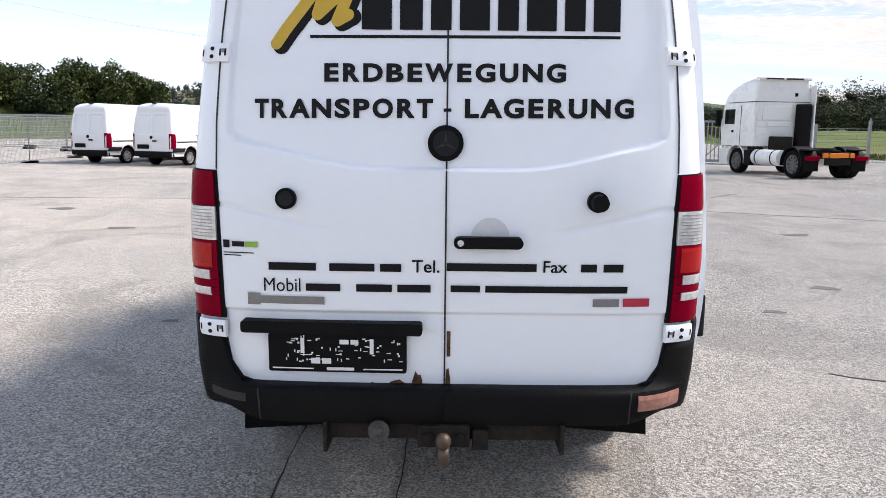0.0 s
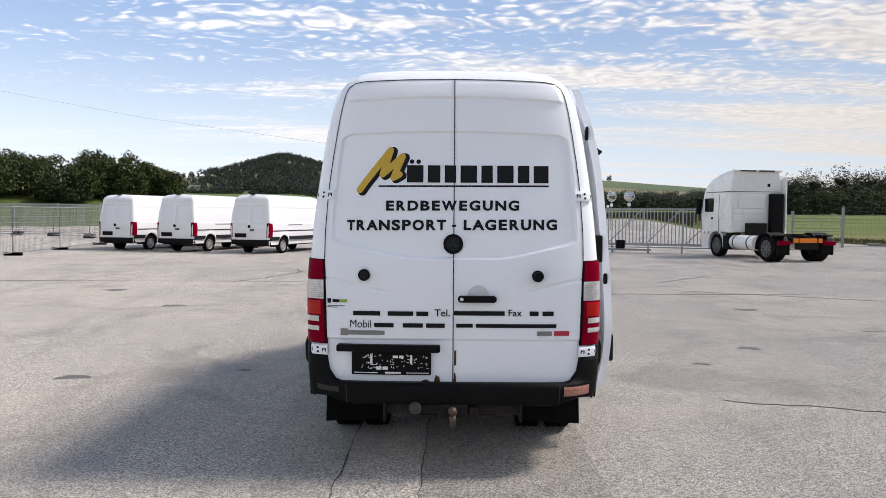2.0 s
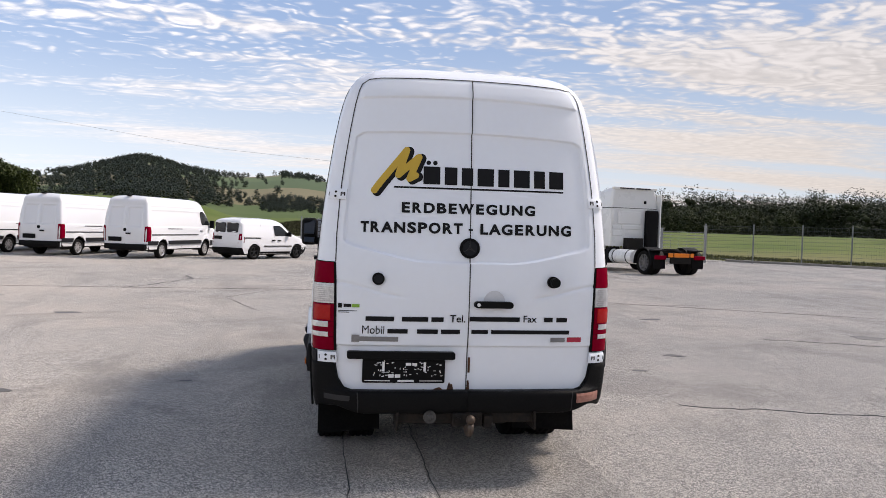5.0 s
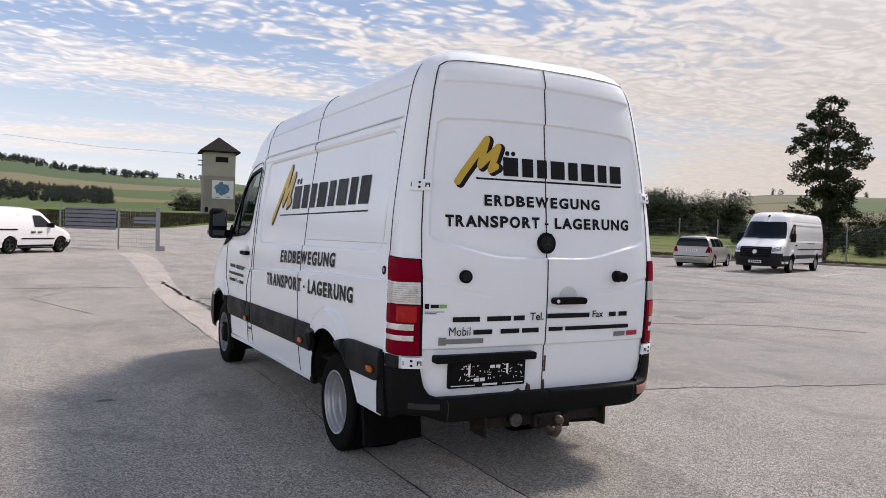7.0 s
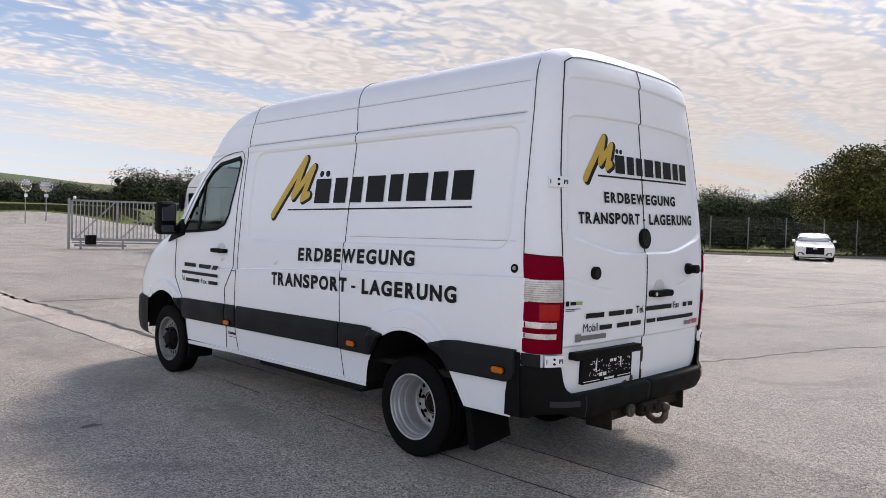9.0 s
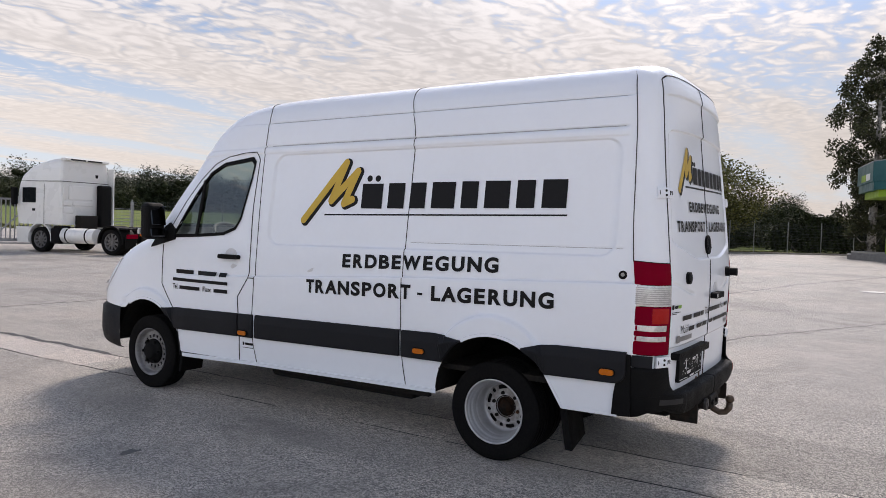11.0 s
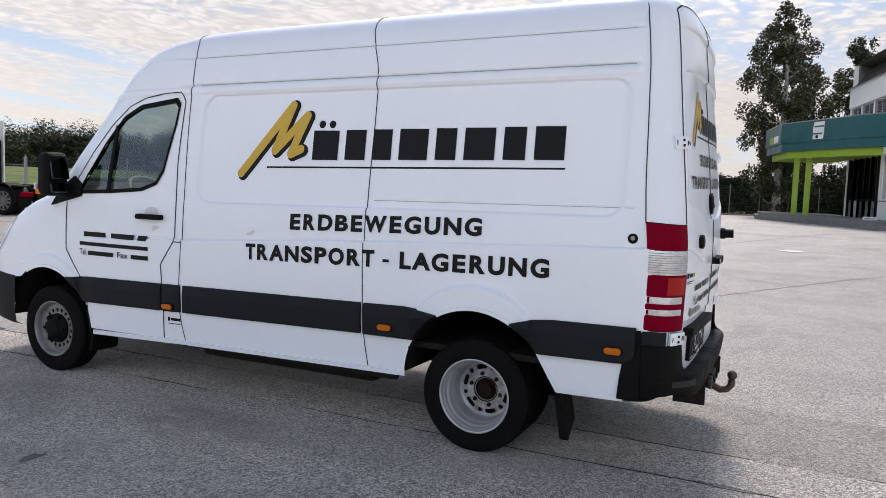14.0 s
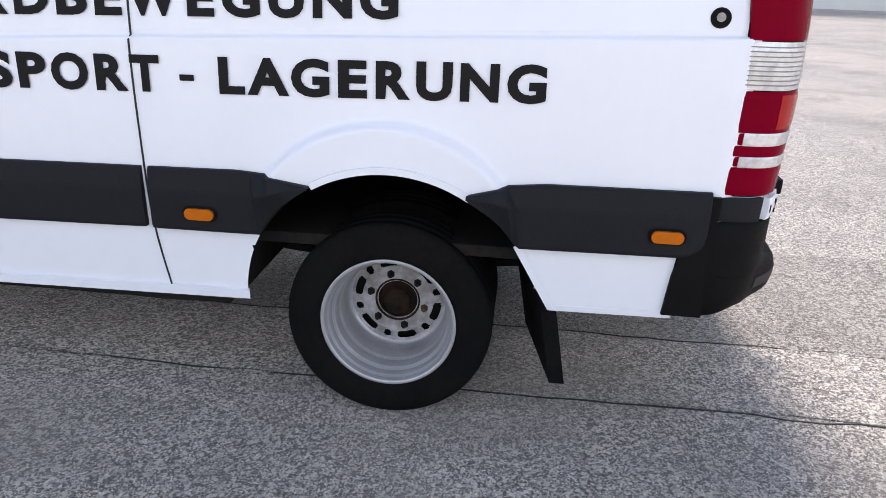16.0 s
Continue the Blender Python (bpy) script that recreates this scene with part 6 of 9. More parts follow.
# ---- parked vehicles ----
ALLOY = mat("grey_alloy_wheel", (0.40, 0.41, 0.43), 0.35, 0.6, var=0.2, scale=20)
BLACKALLOY = mat("black_alloy_wheel", (0.02, 0.02, 0.021), 0.35, 0.3, var=0.2)
SILVERPAINT = mat("silver_grey_paint", (0.40, 0.395, 0.385), 0.34, 0.35, var=0.12, coat=0.3)
BLACKPAINT = mat("black_car_paint", (0.006, 0.0065, 0.008), 0.10, 0.0, var=0.1, coat=0.1, spec=0.5)
# half-metal grey: much of the mirrored sky is put into the colour
SKYGLASS = mat("sky_sheen_car_glass", (0.52, 0.55, 0.58), 0.06, 0.7, spec=1.0, var=0.2, coat=0.5)
CARWHITE = mat("white_car_paint", (0.78, 0.79, 0.80), 0.22, var=0.05, coat=0.6)
HEADLAMP = mat("headlamp_glass", (0.50, 0.52, 0.54), 0.1, 0.2, var=0.5, scale=30, tint=(0.12, 0.12, 0.13), coat=0.8)


def simple_wheel(parent, x, y, r, w, spokes, disc_mat, label=""):
    """A road wheel: tyre, rim ring, spokes or slots and hub; x is the outer face."""
    s = math.copysign(1, x)
    h = w / 2
    cx = x - s * h
    wh = lathe("wheel", [(-h * 0.8, r * 0.66), (-h, r * 0.76), (-h * 1.02, r * 0.88), (-h * 0.92, r * 0.975), (-h * 0.6, r), (h * 0.6, r), (h * 0.92, r * 0.975), (h * 1.02, r * 0.88), (h, r * 0.76), (h * 0.8, r * 0.66)], cx, RUBBER, parent, label, seg=32, cy=y, cz=r)
    lathe("rim", [(s * h * 0.85, r * 0.68), (s * h * 0.9, r * 0.655), (s * h * 0.55, r * 0.61), (s * h * 0.1, r * 0.60)], cx, disc_mat, wh, seg=32, cy=y, cz=r)
    bm = bmesh.new()
    cyl(bm, (cx + s * h * 0.1, y, r), (cx + s * h * 0.14, y, r), r * 0.60, seg=24)
    part("brake_back", bm, DARK, wh)
    bm = bmesh.new()
    for k in range(spokes):
        a = 2 * math.pi * k / spokes
        g = box(bm, cx + s * h * 0.45, cx + s * h * 0.68, -r * 0.07, r * 0.07, r * 0.1, r * 0.63)
        bmesh.ops.rotate(bm, verts=g["verts"], cent=(0, 0, 0), matrix=Matrix.Rotation(a, 3, "X"))
        bmesh.ops.translate(bm, verts=g["verts"], vec=(0, y, r))
    cyl(bm, (cx + s * h * 0.40, y, r), (cx + s * h * 0.78, y, r), r * 0.17, seg=16)
    part("wheel_disc", bm, disc_mat, wh)
    return wh


class Car:
    """A parked vehicle from a Hull: nose towards +y, wheels on z = 0."""

    def __init__(self, name, label, category, hull, n, paint, arches, low, group=""):
        self.e = thing(name, label, category, group)
        self.h, self.arches = hull, arches

        def cls(C):
            x, y, z = C.T
            out = np.full(len(C), "body", dtype=object)
            for ay, az, r in arches:
                out[(np.abs(x) > 0.45) & (np.hypot(y - ay, z - az) < r)] = ""
                out[(np.abs(x) > 0.45) & (np.abs(y - ay) < r * 0.96) & (z < az)] = ""
            return out

        def snap(V):
            V = V.copy()
            for ay, az, r in arches:
                dy, dz = V[:, 1] - ay, V[:, 2] - az
                q = np.hypot(dy, dz)
                m = (np.abs(V[:, 0]) > 0.45) & (q > r - 0.05) & (q < r + 0.03)
                V[m, 1], V[m, 2] = ay + dy[m] / q[m] * r, az + dz[m] / q[m] * r
            return V

        V, Q = hull.build(n, cls, snap)["body"]
        self.body = mesh_obj("body", V, Q, paint, self.e, smooth=True)
        ylo, yhi = float(hull.R(low)), float(hull.F(low))
        w = float(hull.W(low)) - 0.06
        boxpart("underbody", -w + 0.1, w - 0.1, ylo + 0.12, yhi - 0.15, low - 0.08, low + 0.25, DARK, self.e, "", 0.04)
        for ay, az, r in arches:
            for s in (-1, 1):
                verts = []
                for x in (w - 0.38, w + 0.035):
                    verts += [(s * x, ay + r * 1.02 * math.cos(radians(t)), az + r * 1.02 * math.sin(radians(t))) for t in np.linspace(-15, 195, 17)]
                verts.append((s * (w - 0.38), ay, az))
                faces = [(k, k + 1, 18 + k, 17 + k) for k in range(16)] + [(34, k, k + 1) for k in range(16)]
                mesh_obj("wheel_housing", verts, faces, DARK, self.e)

    def L(self, u, v, off=0.0):
        return self.h.side(u, v, off)

    def Rt(self, u, v, off=0.0):
        p = self.h.side(u, v, off)
        return Vector((-p.x, p.y, p.z))

    def back(self, u, v, off=0.0):
        h = self.h
        W, R = float(h.W(v)), float(h.R(v))
        return Vector((u, R + h.Dr * (1 - max(0.0, 1 - min(1.0, abs(u) / W) ** h.nr) ** (1 / h.nr)) - off, v))

    def front(self, u, v, off=0.0):
        h = self.h
        W, R, F = float(h.W(v)), float(h.R(v)), float(h.F(v))
        Df = min(h.Df, (F - R) * 0.45)
        y = F - Df * (1 - max(0.0, 1 - min(1.0, abs(u) / W) ** h.nf) ** (1 / h.nf))
        return Vector((u, y + off, v))

    def both(self, name, outline, depth, m, label=""):
        for mp in (self.L, self.Rt):
            slab2d(name, mp, outline, depth, m, self.e, label)

    def pane(self, name, mp, outline, m=None, label="", off=0.04, nu=16):
        """A bent pane: outline given as rows (v, u_from, u_to)."""
        verts, faces = [], []
        fine = []
        for p, q in zip(outline, outline[1:]):
            k = max(1, math.ceil((q[0] - p[0]) / 0.035))
            fine += [tuple(c + (d - c) * i / k for c, d in zip(p, q)) for i in range(k)]
        outline = fine + [outline[-1]]
        for v, a, b in outline:
            verts += [mp(a + (b - a) * i / nu, v, off) for i in range(nu + 1)]
        k = nu + 1
        for i in range(len(outline) - 1):
            faces += [(i * k + j, i * k + j + 1, (i + 1) * k + j + 1, (i + 1) * k + j) for j in range(nu)]
        return mesh_obj(name, verts, faces, m or DARKGLASS, self.e, label, smooth=True)

    def windows(self, name, outline, label=""):
        for mp in (self.L, self.Rt):
            self.pane(name, mp, outline, label=label, off=0.012)

    def mirrors(self, y, z, x, col, w=0.16, h=0.12):
        for s in (-1, 1):
            boxpart("door_mirror", s * x, s * (x + w), y, y + 0.10, z, z + h, col, self.e, "", 0.03)

    def plate(self, mp, v, dark=False, w=0.26):
        p = slab2d("number_plate", mp, [(-w, v), (w, v), (w, v + 0.11), (-w, v + 0.11)], 0.012, BLACKPL if dark else PLATEW, self.e, "number plate with plain bars")
        for i in range(5):
            slab2d("plate_bar", mp, [(-w * 0.8 + w * 0.34 * i, v + 0.03), (-w * 0.8 + w * 0.34 * i + w * 0.22, v + 0.03), (-w * 0.8 + w * 0.34 * i + w * 0.22, v + 0.085), (-w * 0.8 + w * 0.34 * i, v + 0.085)], 0.016, PLATEW if dark else INK, p)


def van_relief(y, z):
    y, z = np.asarray(y, float), np.asarray(z, float)
    d = np.zeros(np.broadcast(y, z).shape)
    inner = np.minimum(np.minimum(y - 0.35, 4.9 - y), np.minimum(z - 1.32, 2.05 - z))
    d -= 0.012 * sstep(inner, 0, 0.04)
    d -= 0.010 * np.exp(-(((z - 2.17) / 0.02) ** 2))
    for ay in (1.25, 5.17):
        d += 0.025 * sstep(np.hypot(y - ay, z - 0.42), 0.58, 0.52) * sstep(z, 0.5, 0.6)
    return d


def van_back_relief(x, z):
    x, z = np.asarray(np.abs(x), float), np.asarray(z, float)
    inner = np.minimum(np.minimum(x - 0.07, 0.74 - x), np.minimum(z - 1.30, 2.15 - z))
    return -0.03 * sstep(inner, 0, 0.05) + 0.0 * z


def fleet_van(label, group, full=True):
    """A newer long white panel van with high roof, black lower trim and upright red tail lamps."""
    h = Hull(
        zs=np.concatenate([np.arange(0.40, 2.5, 0.03), [2.52, 2.55, 2.58, 2.60, 2.615, 2.625]]),
        W=curve([0.4, 0.7, 1.1, 1.5, 1.9, 2.2, 2.4, 2.5, 2.56, 2.6, 2.625], [0.96, 0.985, 1.0, 0.98, 0.945, 0.90, 0.86, 0.81, 0.74, 0.6, 0.2]),
        R=curve([0.4, 1.2, 1.7, 2.2, 2.5, 2.625], [0.0, -0.01, 0.03, 0.12, 0.2, 0.4]),
        F=curve([0.4, 0.6, 0.95, 1.1, 1.25, 1.4, 1.55, 2.0, 2.3, 2.45, 2.56, 2.61, 2.625], [6.82, 6.9, 6.88, 6.78, 6.5, 6.2, 5.98, 5.60, 5.33, 5.15, 4.85, 4.4, 4.0]),
        nr=5, Dr=0.2, nf=3.2, Df=0.8, disp_side=van_relief, disp_rear=van_back_relief)
    c = Car("delivery_van", label, "van", h, (26, 6, 70, 16), WHITE2, ((1.25, 0.40, 0.43), (5.17, 0.40, 0.43)), 0.42, group)
    e = c.e
    for y in (1.25, 5.17):
        for s in (-1, 1):
            simple_wheel(e, s * 0.965, y, 0.345, 0.21, 9, DULL, "wheel with slotted grey steel rim")
    c.both("trim_strip", [(1.70, 0.60), (4.72, 0.60), (4.70, 0.76), (1.69, 0.76)], 0.03, STRIPPL)
    c.both("trim_strip", [(0.10, 0.58), (0.80, 0.58), (0.86, 0.74), (0.10, 0.76)], 0.03, STRIPPL)
    c.both("trim_strip", [(5.62, 0.50), (6.5, 0.50), (6.5, 0.74), (5.58, 0.74)], 0.03, STRIPPL)
    c.both("panel_gap", [(2.895, 0.45), (2.92, 0.45), (2.92, 2.5), (2.895, 2.5)], 0.006, SEAM)
    c.both("panel_gap", [(4.415, 0.45), (4.44, 0.45), (4.44, 2.4), (4.415, 2.4)], 0.006, SEAM)
    c.both("slide_rail", [(1.62, 1.255), (2.88, 1.255), (2.88, 1.285), (1.62, 1.285)], 0.012, SEAM)
    c.windows("door_window", [(1.46, 4.80, 5.62), (1.56, 4.72, 5.56), (1.7, 4.68, 5.42), (1.85, 4.64, 5.26), (2.0, 4.62, 5.06), (2.08, 4.66, 4.94)], "dark door window")
    c.both("trim_strip", [(0.35, 0.985), (4.40, 0.985), (4.40, 1.03), (0.35, 1.03)], 0.012, STRIPPL)
    c.both("door_handle", [(4.58, 1.16), (4.80, 1.16), (4.80, 1.20), (4.58, 1.20)], 0.04, BLACKPL)
    for mp in (c.L, c.Rt):
        c.pane("tail_lamp", mp, [(0.72, 0.03, 0.27), (1.10, 0.03, 0.28), (1.34, 0.04, 0.25)], REDLENS, "upright red tail lamp", off=0.022)
        slab2d("headlamp", mp, [(6.55, 0.82), (6.80, 0.84), (6.74, 1.0), (6.3, 1.12), (6.25, 1.04)], 0.012, HEADLAMP, e, "slanted headlamp")
    for s in (-1, 1):
        slab2d("tail_lamp", c.back, [(s * 0.86, 0.72), (s * 0.985, 0.72), (s * 0.975, 1.36), (s * 0.87, 1.34)], 0.02, REDLENS, e, "upright red tail lamp")
    band("rear_bumper", c.back, -0.975, 0.975, 0.40, 0.62, 0.07, BLACKPL, e, "black plastic rear bumper")
    slab2d("panel_gap", c.back, [(-0.006, 0.62), (0.006, 0.62), (0.006, 2.45), (-0.006, 2.45)], 0.004, SEAM, e)
    for s in (-1, 1):
        slab2d("panel_gap", c.back, [(s * 0.835, 0.62), (s * 0.845, 0.62), (s * 0.80, 2.42), (s * 0.79, 2.42)], 0.004, SEAM, e)
    slab2d("door_crease", c.back, [(-0.76, 2.13), (0.76, 2.13), (0.76, 2.145), (-0.76, 2.145)], 0.006, JAMB, e)
    slab2d("emblem", c.back, disc(-0.0, 1.20, 0.07, 14), 0.015, BLACKPL, e, "dark round emblem")
    slab2d("door_handle", c.back, [(0.06, 1.02), (0.26, 1.02), (0.26, 1.08), (0.06, 1.08)], 0.04, BLACKPL, e)
    p = slab2d("plate_holder", c.back, rounded(-0.72, 0.72, -0.14, 0.90, 0.02), 0.03, BLACKPL, e, "black plate holder")
    boxpart("roof_camera", -0.08, 0.08, 0.22, 0.36, 2.59, 2.655, BLACKPL, e, "small black camera on the roof edge", 0.02)
    # nose
    band("front_bumper", c.front, -0.97, 0.97, 0.29, 0.84, 0.05, STRIPPL, e, "black plastic front bumper reaching low", nu=40, nv=8)
    band("grille", c.front, -0.62, 0.62, 0.66, 1.10, 0.075, BLACKPL, e, "black slatted grille")
    for v in (0.76, 0.85, 0.94, 1.02):
        band("grille_slat", c.front, -0.55, 0.55, v, v + 0.022, 0.088, STRIPPL, e)
    slab2d("emblem", c.front, disc(0, 0.89, 0.085, 18), 0.095, CHROME, e, "round chrome emblem")
    c.plate(lambda u, v, off=0.0: c.front(u, v, off + 0.05), 0.42)
    for s in (-1, 1):
        slab2d("headlamp", c.front, [(s * 0.64, 0.90), (s * 0.78, 0.92), (s * 0.92, 0.95), (s * 0.93, 1.10), (s * 0.80, 1.09), (s * 0.65, 1.05)], 0.04, HEADLAMP, e, "slanted headlamp")
    c.pane("windscreen", c.front, [(1.47, -0.89, 0.89), (1.65, -0.87, 0.87), (1.8, -0.84, 0.84), (2.0, -0.80, 0.80), (2.10, -0.77, 0.77), (2.17, -0.73, 0.73)], label="dark windscreen")
    c.mirrors(5.50, 1.32, 1.0, BLACKPL, 0.22, 0.36)
    slab2d("roof_sign", c.front, disc(0, 2.42, 0.05, 10), 0.03, BLACKPL, e)
    return e


def put(e, x, y, az, dz=0.0):
    """Stand a vehicle with its origin (middle of the rear, on the ground) at x, y, nose towards az."""
    e.matrix_basis = pose(x, y, height(x, y) + dz, 0, 0, -az)
    return e


def rear_right_at(x, y, az, wx, wy):
    """Origin of a vehicle whose local point (wx, wy) stands at x, y."""
    a = radians(az)
    return (x - wx * math.cos(a) - wy * math.sin(a), y + wx * math.sin(a) - wy * math.cos(a))


v1 = fleet_van("long white delivery van with black lower trim, parked in a row", "vans parked in a row")
put(v1, *rear_right_at(-14.5, 33.6, 18, 0.9, 1.25), 18)
for x, y in ((-11.35, 32.6), (-7.7, 31.6)):
    ox, oy = rear_right_at(x, y, 18, 0.9, 1.25)
    copy_thing(v1, pose(ox, oy, height(ox, oy), 0, 0, -18))
ox, oy = rear_right_at(25.4, 20.35, 248, -0.9, 5.17)
v4 = copy_thing(v1, pose(ox, oy, height(ox, oy), 0, 0, -248))
tagged(v4, "white high-roof delivery van with dark windscreen and black grille")
v4["group"] = ""
del v4["group"]


def car_hull(length, hw, tall, hood, cowl, belt, ws_top, rear_glass, tail, Dr=0.35, Df=0.5, nr=3.0, nf=2.8):
    """hood: height of the bonnet front, cowl: (y, z) of the windscreen foot, ws_top: y of its top, tail: y at the roof's rear end."""
    L = length
    zs = np.unique(np.concatenate([np.arange(0.22, tall - 0.12, 0.045), tall - np.array([0.12, 0.09, 0.065, 0.045, 0.03, 0.018, 0.008, 0.0])]))
    return Hull(
        zs=zs,
        W=curve([0.2, 0.4, 0.65, belt, belt + 0.08, tall - 0.2, tall - 0.1, tall - 0.05, tall - 0.02, tall], [hw - 0.08, hw - 0.01, hw, hw - 0.03, hw - 0.05, hw - 0.16, hw - 0.22, hw - 0.30, hw - 0.46, 0.15]),
        R=curve([0.2, 0.5, belt, belt + 0.12, tall - 0.12, tall - 0.04, tall], [0.12, 0.0, 0.06, rear_glass, tail, tail + 0.15, tail + 0.7]),
        F=curve([0.2, 0.5, hood, (hood + cowl[1]) / 2, cowl[1], (cowl[1] + tall) / 2, tall - 0.1, tall - 0.03, tall], [L - 0.12, L, L - 0.10, L - 0.45, cowl[0], (cowl[0] + ws_top) / 2 + 0.04, ws_top, ws_top - 0.25, ws_top - 0.8]),
        nr=nr, Dr=Dr, nf=nf, Df=Df)


def small_van():
    h = Hull(zs=np.concatenate([np.arange(0.24, 1.68, 0.045), [1.70, 1.73, 1.755, 1.77, 1.78]]),
             W=curve([0.2, 0.5, 0.8, 1.1, 1.4, 1.6, 1.7, 1.75, 1.78], [0.82, 0.885, 0.90, 0.88, 0.82, 0.76, 0.68, 0.5, 0.15]),
             R=curve([0.2, 0.5, 1.0, 1.4, 1.7, 1.78], [0.06, 0.0, 0.02, 0.08, 0.18, 0.45]),
             F=curve([0.2, 0.5, 0.75, 0.9, 1.02, 1.1, 1.4, 1.65, 1.74, 1.78], [4.3, 4.4, 4.33, 4.1, 3.75, 3.5, 3.05, 2.65, 2.3, 1.9]), nr=4, Dr=0.2, nf=2.8, Df=0.6)
    c = Car("small_van", "small white box van with black wheels and black bumper", "van", h, (10, 5, 44, 12), WHITE2, ((0.84, 0.32, 0.36), (3.52, 0.32, 0.36)), 0.26)
    for y in (0.84, 3.52):
        for s in (-1, 1):
            simple_wheel(c.e, s * 0.88, y, 0.315, 0.2, 5, BLACKALLOY, "wheel with black alloy rim")
    c.windows("door_window", [(1.02, 2.06, 3.0), (1.10, 2.03, 2.92), (1.2, 2.02, 2.80), (1.3, 2.01, 2.68), (1.4, 2.0, 2.54), (1.47, 2.02, 2.42)], "dark front door window")
    c.both("side_moulding", [(1.38, 0.55), (3.12, 0.55), (3.12, 0.595), (1.38, 0.595)], 0.02, BLACKPL)
    c.both("slide_rail", [(0.26, 0.90), (1.18, 0.90), (1.18, 0.945), (0.26, 0.945)], 0.016, BLACKPL)
    for y in (1.86, 2.22):
        c.both("door_handle", [(y, 0.80), (y + 0.19, 0.80), (y + 0.19, 0.85), (y, 0.85)], 0.04, BLACKPL)
    c.both("panel_gap", [(2.0, 0.35), (2.012, 0.35), (2.012, 1.02), (2.0, 1.02)], 0.006, SEAM)
    c.both("panel_gap", [(1.24, 0.60), (1.252, 0.60), (1.252, 1.5), (1.24, 1.5)], 0.006, SEAM)
    c.both("sill_strip", [(1.22, 0.25), (3.12, 0.25), (3.12, 0.33), (1.22, 0.33)], 0.012, BLACKPL)
    for mp in (c.L, c.Rt):
        slab2d("tail_lamp", mp, [(0.02, 0.70), (0.20, 0.72), (0.22, 0.96), (0.03, 1.04)], 0.02, REDLENS, c.e, "red tail lamp")
    for s in (-1, 1):
        slab2d("tail_lamp", c.back, [(s * 0.74, 0.82), (s * 0.88, 0.82), (s * 0.86, 1.10), (s * 0.76, 1.10)], 0.015, REDLENS, c.e, "red tail lamp")
        slab2d("rear_window", c.back, rounded(min(s * 0.04, s * 0.68), 1.14, max(s * 0.04, s * 0.68), 1.56, 0.05), 0.008, DARKGLASS, c.e, "dark rear window")
    band("rear_bumper", c.back, -0.88, 0.88, 0.24, 0.50, 0.06, BLACKPL, c.e, "black rear bumper")
    slab2d("plate_holder", c.back, rounded(-0.70, 0.84, -0.22, 0.98, 0.02), 0.02, BLACKPL, c.e)
    slab2d("emblem", c.back, disc(0.08, 0.92, 0.05, 12), 0.012, CHROME, c.e)
    band("front_bumper", c.front, -0.885, 0.885, 0.22, 0.52, 0.04, BLACKPL, c.e, "black front bumper", nu=36)
    c.pane("windscreen", c.front, [(1.12, -0.74, 0.74), (1.35, -0.70, 0.70), (1.58, -0.62, 0.62)], label="dark windscreen")
    c.mirrors(2.86, 1.0, 0.86, BLACKPL, 0.2, 0.2)
    return c.e


sv = put(small_van(), *rear_right_at(-2.13, 34.9, 40, 0.88, 3.68), 40)
sv.matrix_basis = sv.matrix_basis @ Matrix.Scale(1.045, 4)


def estate_car():
    h = car_hull(4.4, 0.86, 1.47, 0.78, (3.15, 0.96), 0.90, 2.45, 0.08, 0.27, Dr=0.22, nr=4.0)
    c = Car("estate_car", "old silver-grey estate car with roof rails, parked by the fence", "car", h, (10, 6, 40, 12), SILVERPAINT, ((0.82, 0.31, 0.34), (3.38, 0.31, 0.34)), 0.24)
    for y in (0.82, 3.38):
        for s in (-1, 1):
            simple_wheel(c.e, s * 0.85, y, 0.305, 0.19, 8, ALLOY)
    c.pane("rear_window", c.back, [(0.98, -0.76, 0.76), (1.15, -0.72, 0.72), (1.34, -0.62, 0.62)], label="wide dark rear window")
    for a, b, t0, t1 in ((0.42, 1.05, 0.55, 1.05), (1.1, 1.95, 1.12, 1.92), (2.0, 2.95, 2.0, 2.45)):
        c.windows("side_window", [(0.97, a, b), (1.08, a + (t0 - a) * 0.3, b + (t1 - b) * 0.3), (1.2, a + (t0 - a) * 0.62, b + (t1 - b) * 0.62), (1.34, t0, t1)])
    for s in (-1, 1):
        slab2d("tail_lamp", c.L if s < 0 else c.Rt, [(0.13, 0.72), (0.27, 0.72), (0.25, 0.95), (0.14, 0.97)], 0.015, REDLENS, c.e, "dark red tail lamp")
        slab2d("tail_lamp", c.back, [(s * 0.62, 0.70), (s * 0.82, 0.70), (s * 0.80, 0.96), (s * 0.72, 0.96)], 0.03, REDLENS, c.e, "red tail lamp")
        bm = bmesh.new()
        tube(bm, [(s * 0.50, 0.75, 1.44), (s * 0.50, 0.85, 1.50), (s * 0.50, 2.1, 1.51), (s * 0.50, 2.2, 1.45)], 0.018, 6)
        part("roof_rail", bm, BLACKPL, c.e)
    c.plate(c.back, 0.74)
    band("rear_bumper", c.back, -0.85, 0.85, 0.32, 0.60, 0.07, SILVERPAINT, c.e)
    band("bumper_strip", c.back, -0.80, 0.80, 0.50, 0.545, 0.085, BLACKPL, c.e)
    c.pane("windscreen", c.front, [(1.0, -0.68, 0.68), (1.15, -0.62, 0.62), (1.36, -0.52, 0.52)], label="dark windscreen")
    c.mirrors(2.85, 0.92, 0.83, SILVERPAINT)
    return c.e


put(estate_car(), *rear_right_at(23.42, 24.8, 62, -0.6, 0.0), 62)


